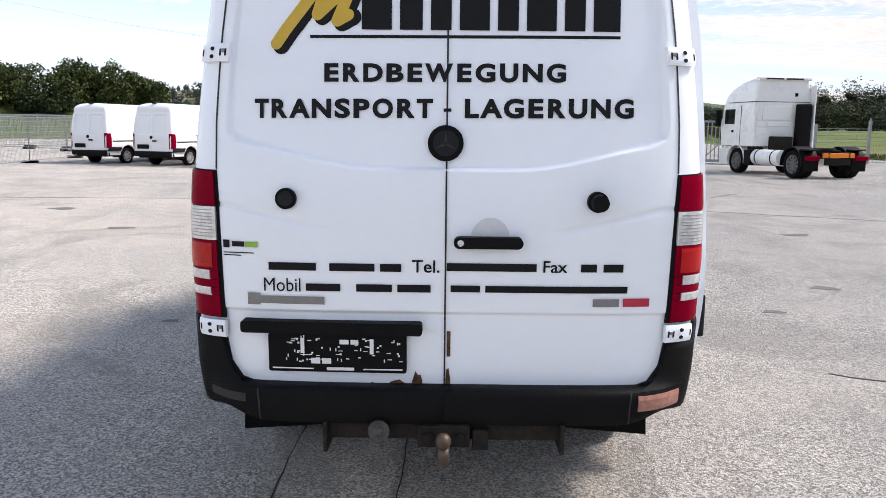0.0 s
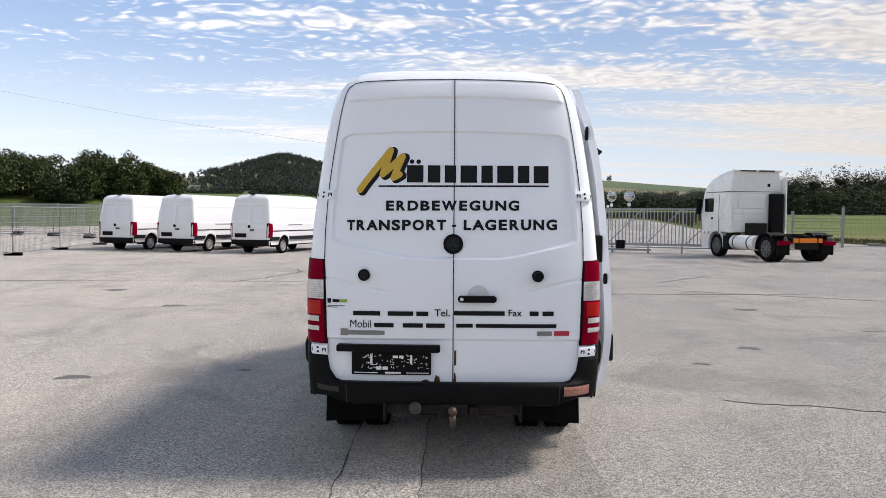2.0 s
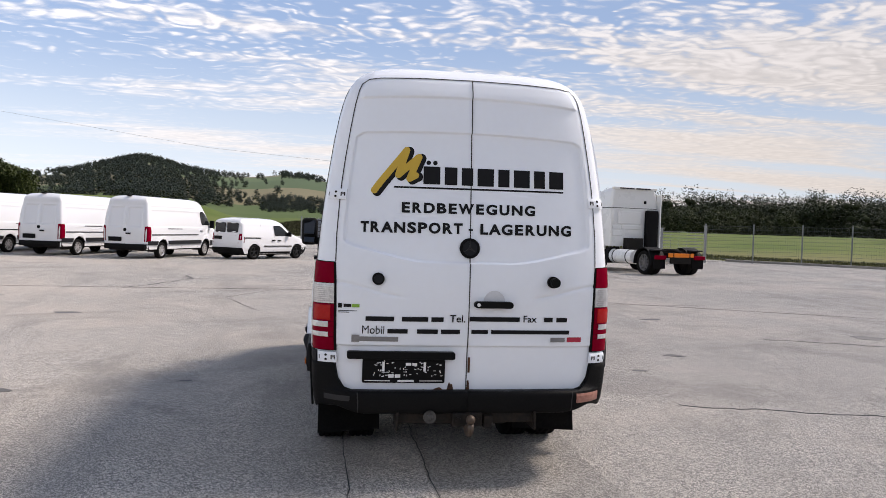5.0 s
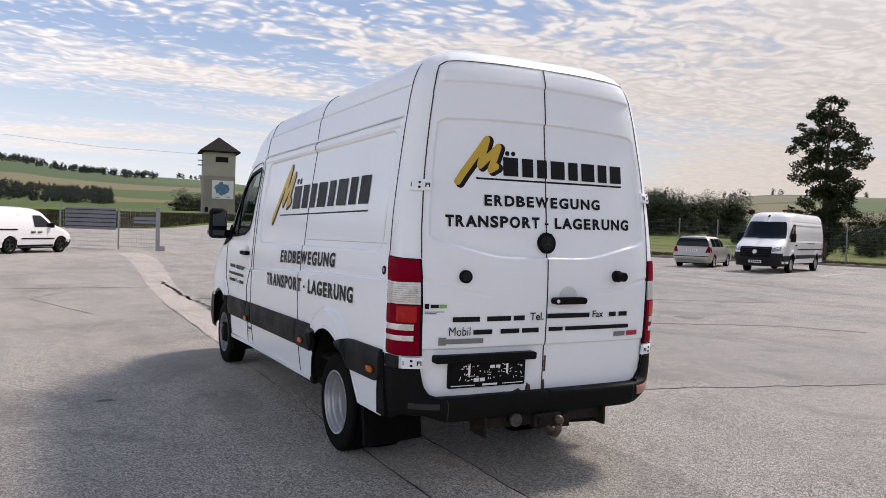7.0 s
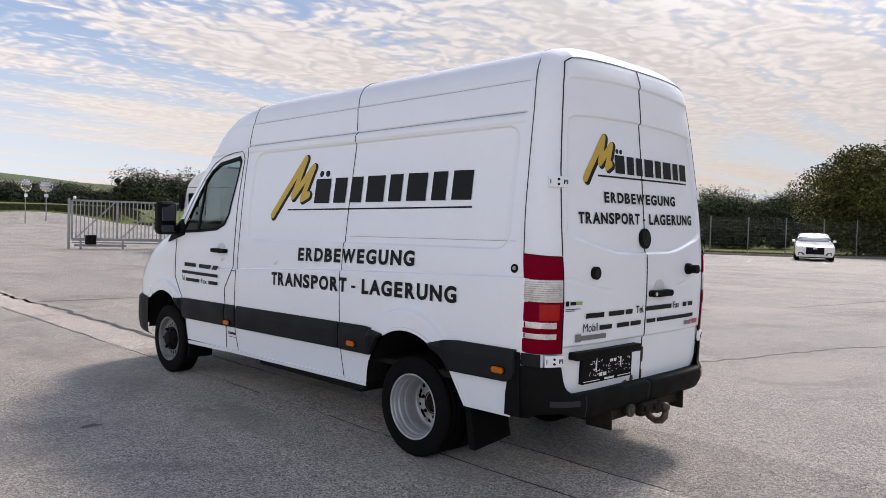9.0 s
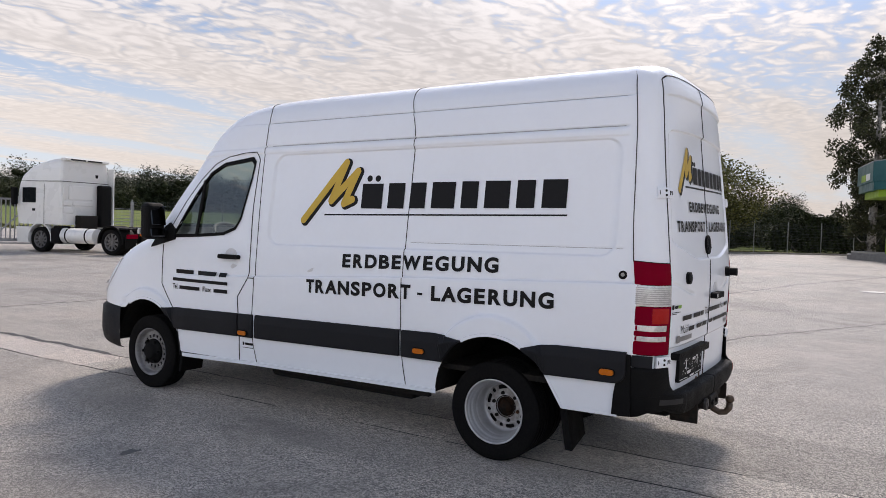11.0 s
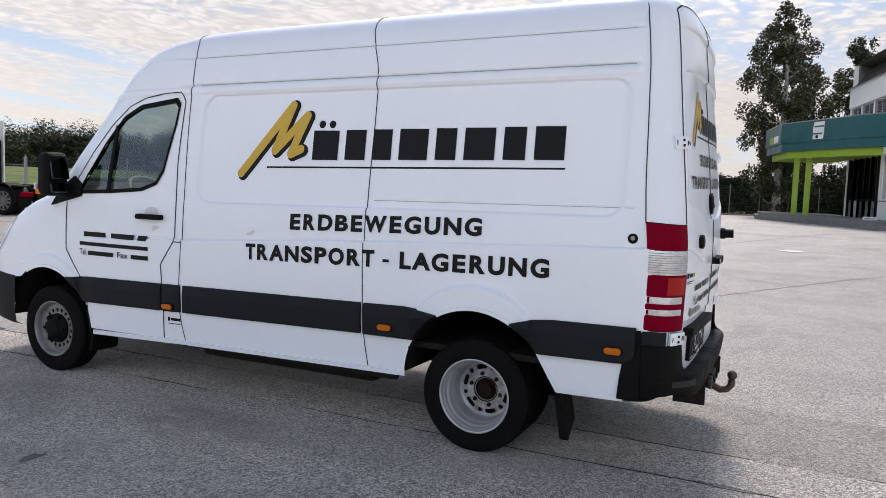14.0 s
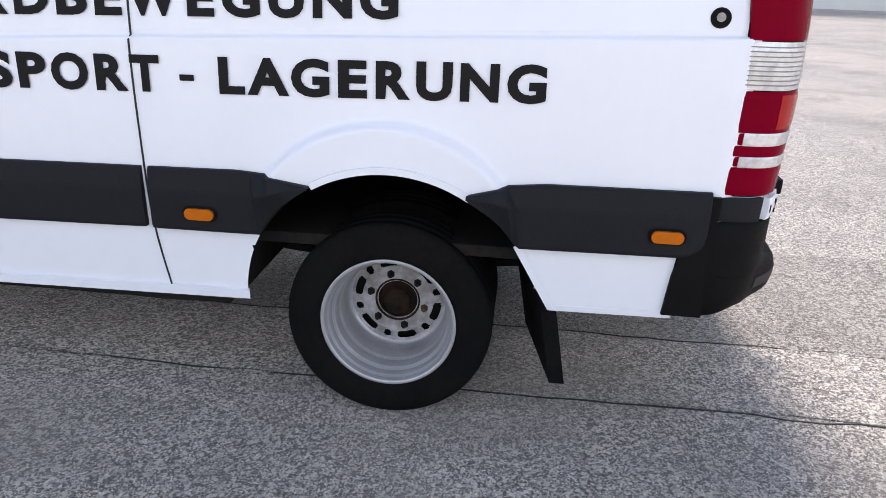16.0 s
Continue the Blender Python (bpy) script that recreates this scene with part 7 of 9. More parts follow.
def nose(c, grille, lamp, bumper_z, plate_v, hood_w=0.78):
    for s in (-1, 1):
        slab2d("headlamp", c.front, [(s * u, v) for u, v in lamp], 0.02, HEADLAMP, c.e, "narrow headlamp")
        slab2d("air_intake", c.front, [(s * 0.48, bumper_z), (s * 0.78, bumper_z), (s * 0.76, bumper_z + 0.14), (s * 0.56, bumper_z + 0.12)], 0.02, BLACKPL, c.e)
    band("grille", c.front, grille[0][0], grille[1][0], grille[0][1], grille[2][1], 0.03, BLACKPL, c.e, "black grille")
    for v in np.linspace(grille[0][1] + 0.04, grille[2][1] - 0.04, 4):
        slab2d("grille_slat", c.front, [(-0.34, v), (0.34, v), (0.34, v + 0.012), (-0.34, v + 0.012)], 0.04, STRIPPL, c.e)
    slab2d("emblem", c.front, rounded(-0.10, grille[2][1] - 0.10, 0.10, grille[2][1] - 0.04, 0.03), 0.045, CHROME, c.e, "chrome emblem")
    c.plate(c.front, plate_v)


def suv():
    h = car_hull(4.45, 0.92, 1.62, 0.92, (3.05, 1.10), 1.02, 2.35, 0.12, 0.45, Df=0.6)
    c = Car("suv", "black compact suv with chrome trim, facing the yard", "car", h, (10, 6, 40, 14), BLACKPAINT, ((0.86, 0.36, 0.39), (3.53, 0.36, 0.39)), 0.30)
    for y in (0.86, 3.53):
        for s in (-1, 1):
            simple_wheel(c.e, s * 0.91, y, 0.35, 0.22, 5, ALLOY)
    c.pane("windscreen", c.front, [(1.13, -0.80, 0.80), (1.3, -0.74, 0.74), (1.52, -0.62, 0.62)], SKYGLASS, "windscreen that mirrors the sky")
    for a, b, t0, t1 in ((0.75, 1.75, 0.95, 1.75), (1.82, 2.8, 1.82, 2.3)):
        c.windows("side_window", [(1.10, a, b), (1.22, a + (t0 - a) * 0.33, b + (t1 - b) * 0.33), (1.34, a + (t0 - a) * 0.66, b + (t1 - b) * 0.66), (1.46, t0, t1)])
    nose(c, [(-0.40, 0.62), (0.40, 0.62), (0.44, 0.88), (-0.44, 0.88)], [(0.46, 0.80), (0.80, 0.86), (0.82, 0.95), (0.50, 0.90)], 0.40, 0.50)
    band("skid_plate", c.front, -0.6, 0.6, 0.30, 0.37, 0.03, CHROME, c.e)
    c.mirrors(2.75, 1.06, 0.90, BLACKPAINT)
    return c.e


put(suv(), 35.6, 20.5, 249)


def white_estate():
    h = car_hull(4.93, 0.93, 1.46, 0.76, (3.45, 0.96), 0.90, 2.65, 0.25, 0.6, Df=0.6)
    c = Car("white_car", "white estate car with wide black grille, parked facing the yard", "car", h, (10, 6, 40, 14), CARWHITE, ((0.95, 0.33, 0.36), (3.86, 0.33, 0.36)), 0.24)
    for y in (0.95, 3.86):
        for s in (-1, 1):
            simple_wheel(c.e, s * 0.92, y, 0.33, 0.23, 10, ALLOY)
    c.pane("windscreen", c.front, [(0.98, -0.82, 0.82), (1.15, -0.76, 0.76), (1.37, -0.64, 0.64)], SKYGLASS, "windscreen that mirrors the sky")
    for a, b, t0, t1 in ((0.9, 1.95, 1.1, 1.95), (2.02, 3.1, 2.02, 2.55)):
        c.windows("side_window", [(0.98, a, b), (1.10, a + (t0 - a) * 0.35, b + (t1 - b) * 0.35), (1.21, a + (t0 - a) * 0.68, b + (t1 - b) * 0.68), (1.32, t0, t1)])
    nose(c, [(-0.42, 0.36), (0.42, 0.36), (0.50, 0.72), (-0.50, 0.72)], [(0.56, 0.66), (0.86, 0.70), (0.85, 0.78), (0.60, 0.73)], 0.32, 0.46)
    c.mirrors(3.1, 0.96, 0.90, CARWHITE)
    return c.e


put(white_estate(), 40.9, 15.7, 249)


# ---- tractor unit ----
TRUCKRIM = mat("worn_truck_rim", (0.15, 0.15, 0.155), 0.5, 0.3, var=0.4, scale=14, tint=(0.06, 0.055, 0.05))
CABPAINT = mat("truck_white_paint", (0.72, 0.73, 0.72), 0.3, var=0.1, scale=2, tint=(0.60, 0.60, 0.58), coat=0.4)
ORANGE = mat("orange_paint", (0.75, 0.20, 0.01), 0.4)


def taper_box(name, rows, material, parent, label="", bevel=0.03, seg=3):
    """A body from rows of (z, x half width, y rear, y front), bevelled."""
    bm = bmesh.new()
    loops = [[bm.verts.new(p) for p in ((-w, a, z), (w, a, z), (w, b, z), (-w, b, z))] for z, w, a, b in rows]
    for l0, l1 in zip(loops, loops[1:]):
        for k in range(4):
            bm.faces.new((l0[k], l0[(k + 1) % 4], l1[(k + 1) % 4], l1[k]))
    bm.faces.new(loops[0][::-1]), bm.faces.new(loops[-1])
    vert_edges = [e for e in bm.edges if abs(e.verts[0].co.z - e.verts[1].co.z) > 0.05 or any(len(f.verts) == 4 and f.normal.z > 0.9 for f in e.link_faces)]
    bmesh.ops.bevel(bm, geom=vert_edges, offset=bevel, segments=seg, affect="EDGES", profile=0.5)
    return part(name, bm, material, parent, label)


def tractor_unit():
    """Nose towards +y, rear axle at y = 0.9."""
    e = thing("tractor_truck", "white high-roof tractor truck without trailer, black wheel covers and orange bar", "truck")
    ya, yf = 0.9, 4.55
    taper_box("cab", [(1.10, 1.22, 3.45, 5.75), (1.9, 1.24, 3.45, 5.85), (2.75, 1.22, 3.45, 5.65), (2.80, 1.20, 3.46, 5.6)], CABPAINT, e, "white sleeper cab", 0.10, 4)
    taper_box("roof_fairing", [(2.82, 1.23, 3.44, 5.62), (3.05, 1.22, 3.44, 5.50), (3.35, 1.19, 3.45, 5.12), (3.58, 1.13, 3.46, 4.55), (3.70, 1.06, 3.48, 4.05)], CABPAINT, e, "white high roof", 0.12, 4)
    taper_box("lower_cab", [(0.35, 1.20, 5.15, 5.8), (0.98, 1.23, 5.05, 5.86)], CABPAINT, e, "white front apron", 0.06, 3)
    boxpart("roof_lip", -1.12, 1.12, 3.36, 3.60, 3.64, 3.74, CABPAINT, e, "", 0.02)
    for a, b in ((-0.85, -0.1), (0.0, 0.75)):
        boxpart("roof_slot", a, b, 3.35, 3.362, 3.655, 3.715, SEAM, e, "dark slot under the roof lip", 0.004)
    boxpart("air_intake", 0.52, 1.12, 3.16, 3.44, 1.0, 2.74, BLACKPL, e, "tall black air intake behind the cab", 0.08, 3)
    boxpart("gear_box", -0.55, 0.30, 3.10, 3.42, 0.95, 1.48, DARK, e, "dark equipment behind the cab", 0.03)
    for s in (-1, 1):
        boxpart("side_deflector", s * 1.18, s * 1.235, 3.16 if s > 0 else 3.36, 3.50, 0.98 if s > 0 else 1.3, 3.45 if s > 0 else 2.3, CABPAINT, e, "white side air deflector", 0.02)
        bm = bmesh.new()
        box(bm, s * 1.225, s * 1.25, 4.75, 5.45, 1.95, 2.55, 0.03)
        part("cab_window", bm, DARKGLASS, e, "dark cab side window")
        boxpart("cab_mirror", s * 1.30, s * 1.52, 5.62, 5.78, 1.85, 2.55, BLACKPL, e, "tall black mirror", 0.04)
        boxpart("mirror_arm", s * 1.2, s * 1.35, 5.66, 5.72, 2.2, 2.26, BLACKPL, e, "", 0.01)
        boxpart("chassis_rail", s * 0.36, s * 0.44, 0.0, 4.8, 0.72, 0.95, DARK, e, "", 0.01)
        boxpart("door_line", s * 1.232, s * 1.246, 4.30, 4.315, 1.0, 2.7, SEAM, e, "", 0.002)
        simple_wheel(e, s * 1.20, yf, 0.50, 0.32, 10, TRUCKRIM, "front truck wheel")
        simple_wheel(e, s * 1.22, ya, 0.50, 0.30, 10, TRUCKRIM, "rear truck wheel")
        simple_wheel(e, s * 0.90, ya, 0.50, 0.26, 8, DULL)
        # front arch and rear wheel covers
        for nm, cy, r, m, x0, x1 in (("front_arch", yf, 0.64, CABPAINT, 0.95, 1.235), ("wheel_cover", ya, 0.62, BLACKPL, 0.60, 1.27)):
            bm = bmesh.new()
            t = np.linspace(-8, 188, 22)
            inn = [[bm.verts.new((s * x, cy + q * math.cos(radians(a)), 0.52 + q * math.sin(radians(a)))) for a in t] for q, x in ((r, x0), (r, x1), (r - 0.05, x1), (r - 0.05, x0))]
            for k in range(len(t) - 1):
                for j in range(4):
                    bm.faces.new((inn[j][k], inn[j][k + 1], inn[(j + 1) % 4][k + 1], inn[(j + 1) % 4][k]))
            part(nm, bm, m, e, "black plastic wheel cover" if m is BLACKPL else "")
        bm = bmesh.new()
        cyl(bm, (s * 0.92, 1.85, 0.68), (s * 0.92, 3.75, 0.68), 0.30, seg=24)
        tank = part("fuel_tank", bm, CABPAINT, e, "silver cylindrical fuel tank", smooth=False)
        for y in (2.2, 3.2):
            bm = bmesh.new()
            cyl(bm, (s * 0.92, y, 0.68), (s * 0.92, y + 0.06, 0.68), 0.31, seg=24)
            part("tank_strap", bm, BLACKPL, tank)
        boxpart("tail_lamp", s * 0.70, s * 1.22, 0.06, 0.16, 0.66, 0.82, REDLENS, e, "red tail lamp", 0.02)
        boxpart("mud_flap", s * 0.66, s * 1.22, 0.18, 0.22, 0.28, 0.70, RUBBER, e, "", 0.01)
        boxpart("cover_light_cap", s * 0.66, s * 1.2, 0.2, 0.55, 1.0, 1.06, STRIPPL, e, "", 0.02)
    boxpart("orange_bar", -0.60, 0.60, 0.0, 0.10, 0.76, 0.92, ORANGE, e, "orange cross bar", 0.01)
    boxpart("cross_member", -0.5, 0.5, 0.05, 0.14, 0.50, 0.74, DARK, e, "", 0.02)
    bm = bmesh.new()
    cyl(bm, (0, 0.95, 1.0), (0, 0.95, 1.08), 0.45, seg=24)
    box(bm, -0.5, 0.5, 0.6, 1.4, 0.95, 1.02, 0.02)
    part("fifth_wheel", bm, DARK, e, "dark coupling plate")
    bm = bmesh.new()
    cyl(bm, (-0.30, 0.16, 0.62), (0.10, 0.16, 0.62), 0.13, seg=14)
    part("air_tank", bm, DARK, e)
    boxpart("windscreen", -1.08, 1.08, 5.72, 5.80, 1.85, 2.65, DARKGLASS, e, "dark windscreen", 0.03, rot=(6, 0, 0))
    for z0, z1, a, b in ((2.10, 2.66, -1.12, -0.98), (2.10, 2.66, -0.86, 0.36), (1.86, 2.04, -1.12, -0.78), (1.86, 2.04, -0.66, 0.36), (1.56, 1.80, -1.12, -0.62)):
        boxpart("pressed_panel", a, b, 3.415, 3.46, z0, z1, CABPAINT, e, "", 0.022)
    boxpart("rear_vent", 0.48, 0.62, 3.43, 3.46, 3.02, 3.16, BLACKPL, e, "", 0.02)
    boxpart("door_handle", -1.26, -1.225, 4.78, 4.92, 1.62, 1.72, BLACKPL, e, "", 0.01)
    boxpart("roof_seam", -1.235, 1.235, 3.436, 5.3, 2.805, 2.822, SEAM, e, "", 0.002)
    boxpart("chassis_side", -1.10, -0.62, 3.55, 3.95, 0.45, 1.05, DARK, e, "", 0.03)
    boxpart("step", -1.24, -1.0, 3.5, 3.95, 0.35, 0.95, BLACKPL, e, "", 0.03)
    return e


tx, ty = rear_right_at(12.3, 27.4, -11, -1.1, 0.9)
put(tractor_unit(), tx, ty, -11)


# ---- fences, gate, mirrors ----
FENCEM = mat("grey_green_fence_steel", (0.085, 0.10, 0.105), 0.5, 0.3, var=0.2)
FENCEPOST = mat("grey_fence_post", (0.20, 0.215, 0.215), 0.5, 0.3, var=0.2)
FOOTM = mat("dark_rubber_foot", (0.03, 0.03, 0.03), 0.8, var=0.3)
GRAVELM = mat("pale_kerb_concrete", (0.24, 0.23, 0.21), 0.9, var=0.4, scale=3, tint=(0.13, 0.125, 0.11), bump=0.4, bscale=30)
SIGNM = mat("dull_grey_sheet", (0.21, 0.225, 0.265), 0.6, var=0.2)
SPRITE = mat("white_sign_paint", (0.72, 0.73, 0.74), 0.5, var=0.1)


def spot(az, d, x0=0.0, y0=0.0):
    """A place d metres off in direction az from (x0, y0)."""
    return x0 + d * math.sin(radians(az)), y0 + d * math.cos(radians(az))


def mesh_panel(name, a, b, h, z0, parent, wire=0.006, dx=0.10, dz=0.2, m=None, label=""):
    """A welded wire panel between ground points a and b (uprights and cross wires in one lattice)."""
    a, b = Vector(a), Vector(b)
    L = (b - a).length
    u = (b - a) / L
    verts, faces = [], []

    def bar(p, q, w):
        k = len(verts)
        d = (q - p).normalized()
        s1 = u if abs(d.z) > 0.5 else Vector((0, 0, 1))
        s2 = d.cross(s1).normalized()
        for c in (p, q):
            for i, j in ((-1, -1), (1, -1), (1, 1), (-1, 1)):
                verts.append(c + s1 * (w * i / 2) + s2 * (w * j / 2))
        faces.extend([(k, k + 1, k + 5, k + 4), (k + 1, k + 2, k + 6, k + 5), (k + 2, k + 3, k + 7, k + 6), (k + 3, k, k + 4, k + 7)])

    for i in range(int(L / dx) + 1):
        p = a + u * min(L, i * dx)
        bar(p + Vector((0, 0, z0)), p + Vector((0, 0, h)), wire)
    for i in range(int((h - z0) / dz) + 1):
        z = Vector((0, 0, min(h, z0 + i * dz)))
        bar(a + z, b + z, wire * 2.2)
    return mesh_obj(name, verts, faces, m or FENCEM, parent, label)


def fence_run(pts, h, spacing, name="fence", label="tall grey steel mesh fence with slim posts", dx=0.12, wire=0.006, post=0.03, m=None):
    e = thing(name, label, "fence", kind="structure")
    m = m or FENCEM
    for (x0, y0), (x1, y1) in zip(pts, pts[1:]):
        L = math.hypot(x1 - x0, y1 - y0)
        n = max(1, round(L / spacing))
        P = [(x0 + (x1 - x0) * i / n, y0 + (y1 - y0) * i / n) for i in range(n + 1)]
        for i, (x, y) in enumerate(P):
            z = height(x, y)
            if i < n or (x1, y1) == pts[-1]:
                boxpart("post", x - post, x + post, y - post, y + post, z - 0.1, z + h + 0.08, GALV if m is GALV else FENCEPOST, e, "", 0.006)
            if i < n:
                q = P[i + 1]
                mesh_panel("panel", (x, y, z), (*q, height(*q)), h, 0.06, e, wire, dx, 0.2, m)
    return e


fence_run([spot(41, 44.2), spot(52, 46.0), spot(62, 46.2), spot(70, 48.6), spot(78, 54.6), spot(87, 61), spot(93, 64)], 2.25, 2.5, dx=0.10, wire=0.0042)
corner = (20.3, 37.4)
fence_run([corner, (27.6, 35.0), spot(41, 44.2)], 2.1, 2.5, wire=0.0045)


def kerb():
    pts = [spot(a, ring_edge(a) - 0.5) for a in np.linspace(30, 92, 40)]
    tagged(ribbon("kerb", flat, pts, 0.22, GRAVELM, None, depth=0.12), "low concrete kerb along the edge of the yard", "kerb", kind="structure")


kerb()


def site_fence():
    """Mobile wire fence panels on rubber feet, beside the parked vans."""
    P = [(-17.3, 23.4), (-17.8, 28.0), (-18.4, 32.8), (-18.6, 37.2)]
    Q = [(-36.0, 45.0), (-32.6, 47.0), (-29.4, 48.4), (-26.2, 46.9), (-23.2, 45.6)]
    R = [(-31.0, 44.2), (-27.9, 45.6), (-25.0, 44.6), (-21.8, 42.7), (-19.2, 41.2)]
    for a, b in list(zip(P, P[1:])) + list(zip(Q, Q[1:])) + list(zip(R, R[1:])):
        e = thing("site_fence_panel", "galvanised mobile wire fence panel on rubber feet", "fence", "mobile fence panels")
        za, zb = height(*a), height(*b)
        bm = bmesh.new()
        for (x, y), z in ((a, za), (b, zb)):
            cyl(bm, (x, y, z), (x, y, z + 2.0), 0.021, seg=8)
        for h in (0.12, 1.98):
            cyl(bm, (*a, za + h), (*b, zb + h), 0.019, seg=8)
        part("frame", bm, GALV, e)
        mesh_panel("wire_mesh", (*a, za), (*b, zb), 1.97, 0.13, e, 0.006, 0.12, 0.24, GALV)
        for x, y in (a, b):
            boxpart("foot", x - 0.34, x + 0.34, y - 0.11, y + 0.11, height(x, y), height(x, y) + 0.13, FOOTM, e, "", 0.02)
    fence_run([spot(-46, 68), spot(-34, 67.5), spot(-26, 67.5), spot(-17, 66.5)], 1.9, 2.9, "boundary_fence", "galvanised wire fence behind the parked vans", 0.11, 0.014, 0.045, GALV)
    e = thing("barrier_gate", "open galvanised tube gate frame", "gate")
    bm = bmesh.new()
    a, b = (-17.3, 44.5), (-15.2, 43.0)
    for x, y in (a, b):
        cyl(bm, (x, y, height(x, y)), (x, y, height(x, y) + 1.9), 0.035, seg=8)
    for h in (0.25, 1.85):
        cyl(bm, (*a, height(*a) + h), (*b, height(*b) + h), 0.03, seg=8)
    cyl(bm, (*a, height(*a) + 0.25), (*b, height(*b) + 1.85), 0.025, seg=8)
    part("frame", bm, GALV, e)


site_fence()


def sliding_gate():
    """A long galvanised cantilever gate with bars and diagonal braces, standing open."""
    e = thing("sliding_gate", "long galvanised sliding gate with upright bars, standing open", "gate")
    a, b = Vector((7.45, 34.9, 0)), Vector((14.6, 29.9 + 2.4, 0))
    u = (b - a).normalized()
    L = (b - a).length
    n = Vector((-u.y, u.x, 0))
    z0, z1 = 0.42, 2.12

    def beam(name, p, q, w, label=""):
        bm = bmesh.new()
        d = (q - p).normalized()
        s1 = n * w / 2
        s2 = d.cross(n).normalized() * w / 2
        r = [[bm.verts.new(c + s1 * i + s2 * j) for i, j in ((-1, -1), (1, -1), (1, 1), (-1, 1))] for c in (p, q)]
        for k in range(4):
            bm.faces.new((r[0][k], r[0][(k + 1) % 4], r[1][(k + 1) % 4], r[1][k]))
        bm.faces.new(r[0][::-1]), bm.faces.new(r[1])
        return part(name, bm, GALV, e, label)

    Z = lambda v: Vector((0, 0, v))
    beam("bottom_rail", a + Z(z0), b + Z(z0), 0.12)
    beam("top_rail", a + Z(z1), b + Z(z1), 0.08)
    beam("lower_beam", a + Z(0.28), a + u * L + Z(0.28), 0.05)
    k = 0
    while k * 0.165 < L:
        p = a + u * k * 0.165
        beam("gate_bar", p + Z(z0), p + Z(z1), 0.045 if k % 11 else 0.09)
        k += 1
    for i in range(4):
        s = i * 1.82
        if s + 1.75 < L:
            beam("brace", a + u * (s + 0.1) + Z(z0), a + u * (s + 1.75) + Z(z1), 0.05)
    for s in (0.35, 2.05, 3.6):
        beam("foot", a + u * s + Z(0.0), a + u * s + Z(0.42), 0.09)
    beam("foot_beam", a + u * 0.1 + Z(0.16), a + u * 2.2 + Z(0.16), 0.1)
    p = a + u * 0.75 - n * 0.16
    boxpart("gate_motor", p.x - 0.2, p.x + 0.2, p.y - 0.14, p.y + 0.14, 0.22, 0.62, BLACKPL, e, "black gate motor box", 0.03)
    beam("end_post", a - u * 0.12 + Z(0.0), a - u * 0.12 + Z(2.2), 0.11)
    bm = bmesh.new()
    bmesh.ops.create_uvsphere(bm, u_segments=12, v_segments=8, radius=0.07, matrix=Matrix.Translation(a + u * 0.1 + Z(2.24)))
    part("warning_lamp", bm, SPRITE, e, "small pale warning lamp")
    for (x, y), h in (((20.3, 37.4), 2.3), ((17.6, 37.2), 2.1), ((15.6, 37.6), 2.2)):
        boxpart("gate_post", x - 0.06, x + 0.06, y - 0.06, y + 0.06, 0.0, h, GALV, e, "", 0.01)


sliding_gate()


def side_gate():
    e = thing("side_gate", "small galvanised gate frame with wire infill", "gate")
    for p, q in (((15.7, 37.4), (17.5, 37.1)), ((17.7, 37.3), (20.2, 37.45))):
        mesh_panel("infill", (*p, 0.05), (*q, 0.05), 1.9, 0.15, e, 0.012, 0.5, 0.17, GALV)


side_gate()


def barrier_fence():
    """The wire gate with rubber-grey sheets on it, near the small van."""
    e = thing("wire_gate", "grey wire mesh gate with dark sheets fixed to it", "gate")
    P = [(-2.05, 40.0), (0.47, 38.65), (2.12, 37.5)]
    for a, b in zip(P, P[1:]):
        mesh_panel("wire_mesh", (*a, 0.05), (*b, 0.05), 2.0, 0.1, e, 0.005, 0.085, 0.2, GALV)
    for i, (x, y) in enumerate(P):
        w = 0.09 if i == 2 else 0.035
        boxpart("post", x - w, x + w, y - w, y + w, 0.0, 2.1, GALV, e, "", 0.008)
    boxpart("post_foot", 2.2, 2.45, 37.45, 37.65, 0.0, 0.24, GALV, e, "", 0.02)
    for a, b, z0, z1 in ((P[0], P[1], 0.95, 1.98), (P[1], P[2], 1.30, 1.62)):
        bm = bmesh.new()
        d = Vector((b[0] - a[0], b[1] - a[1], 0))
        n = Vector((d.y, -d.x, 0)).normalized() * 0.02
        A = Vector((*a, 0)) + d * (0.08 if z0 < 1 else 0.38)
        B = Vector((*a, 0)) + d * 0.95
        vs = [bm.verts.new(p + n * s + Vector((0, 0, z))) for s in (-1.6, -1.0) for p, z in ((A, z0), (B, z0), (B, z1), (A, z1))]
        bm.faces.new(vs[:4]), bm.faces.new(vs[4:][::-1])
        for k in range(4):
            bm.faces.new((vs[k], vs[4 + k], vs[4 + (k + 1) % 4], vs[(k + 1) % 4]))
        sheet = part("sheet", bm, SIGNM, e, "grey sheet behind the wires")
        for k in range(1, int((z1 - z0) / 0.2) + 1):
            bm = bmesh.new()
            z = z0 + 0.2 * k - 0.06
            cyl(bm, A + n * 0.6 + Vector((0, 0, z)), B + n * 0.6 + Vector((0, 0, z)), 0.016, seg=6)
            part("rail", bm, SEAM, sheet)


barrier_fence()


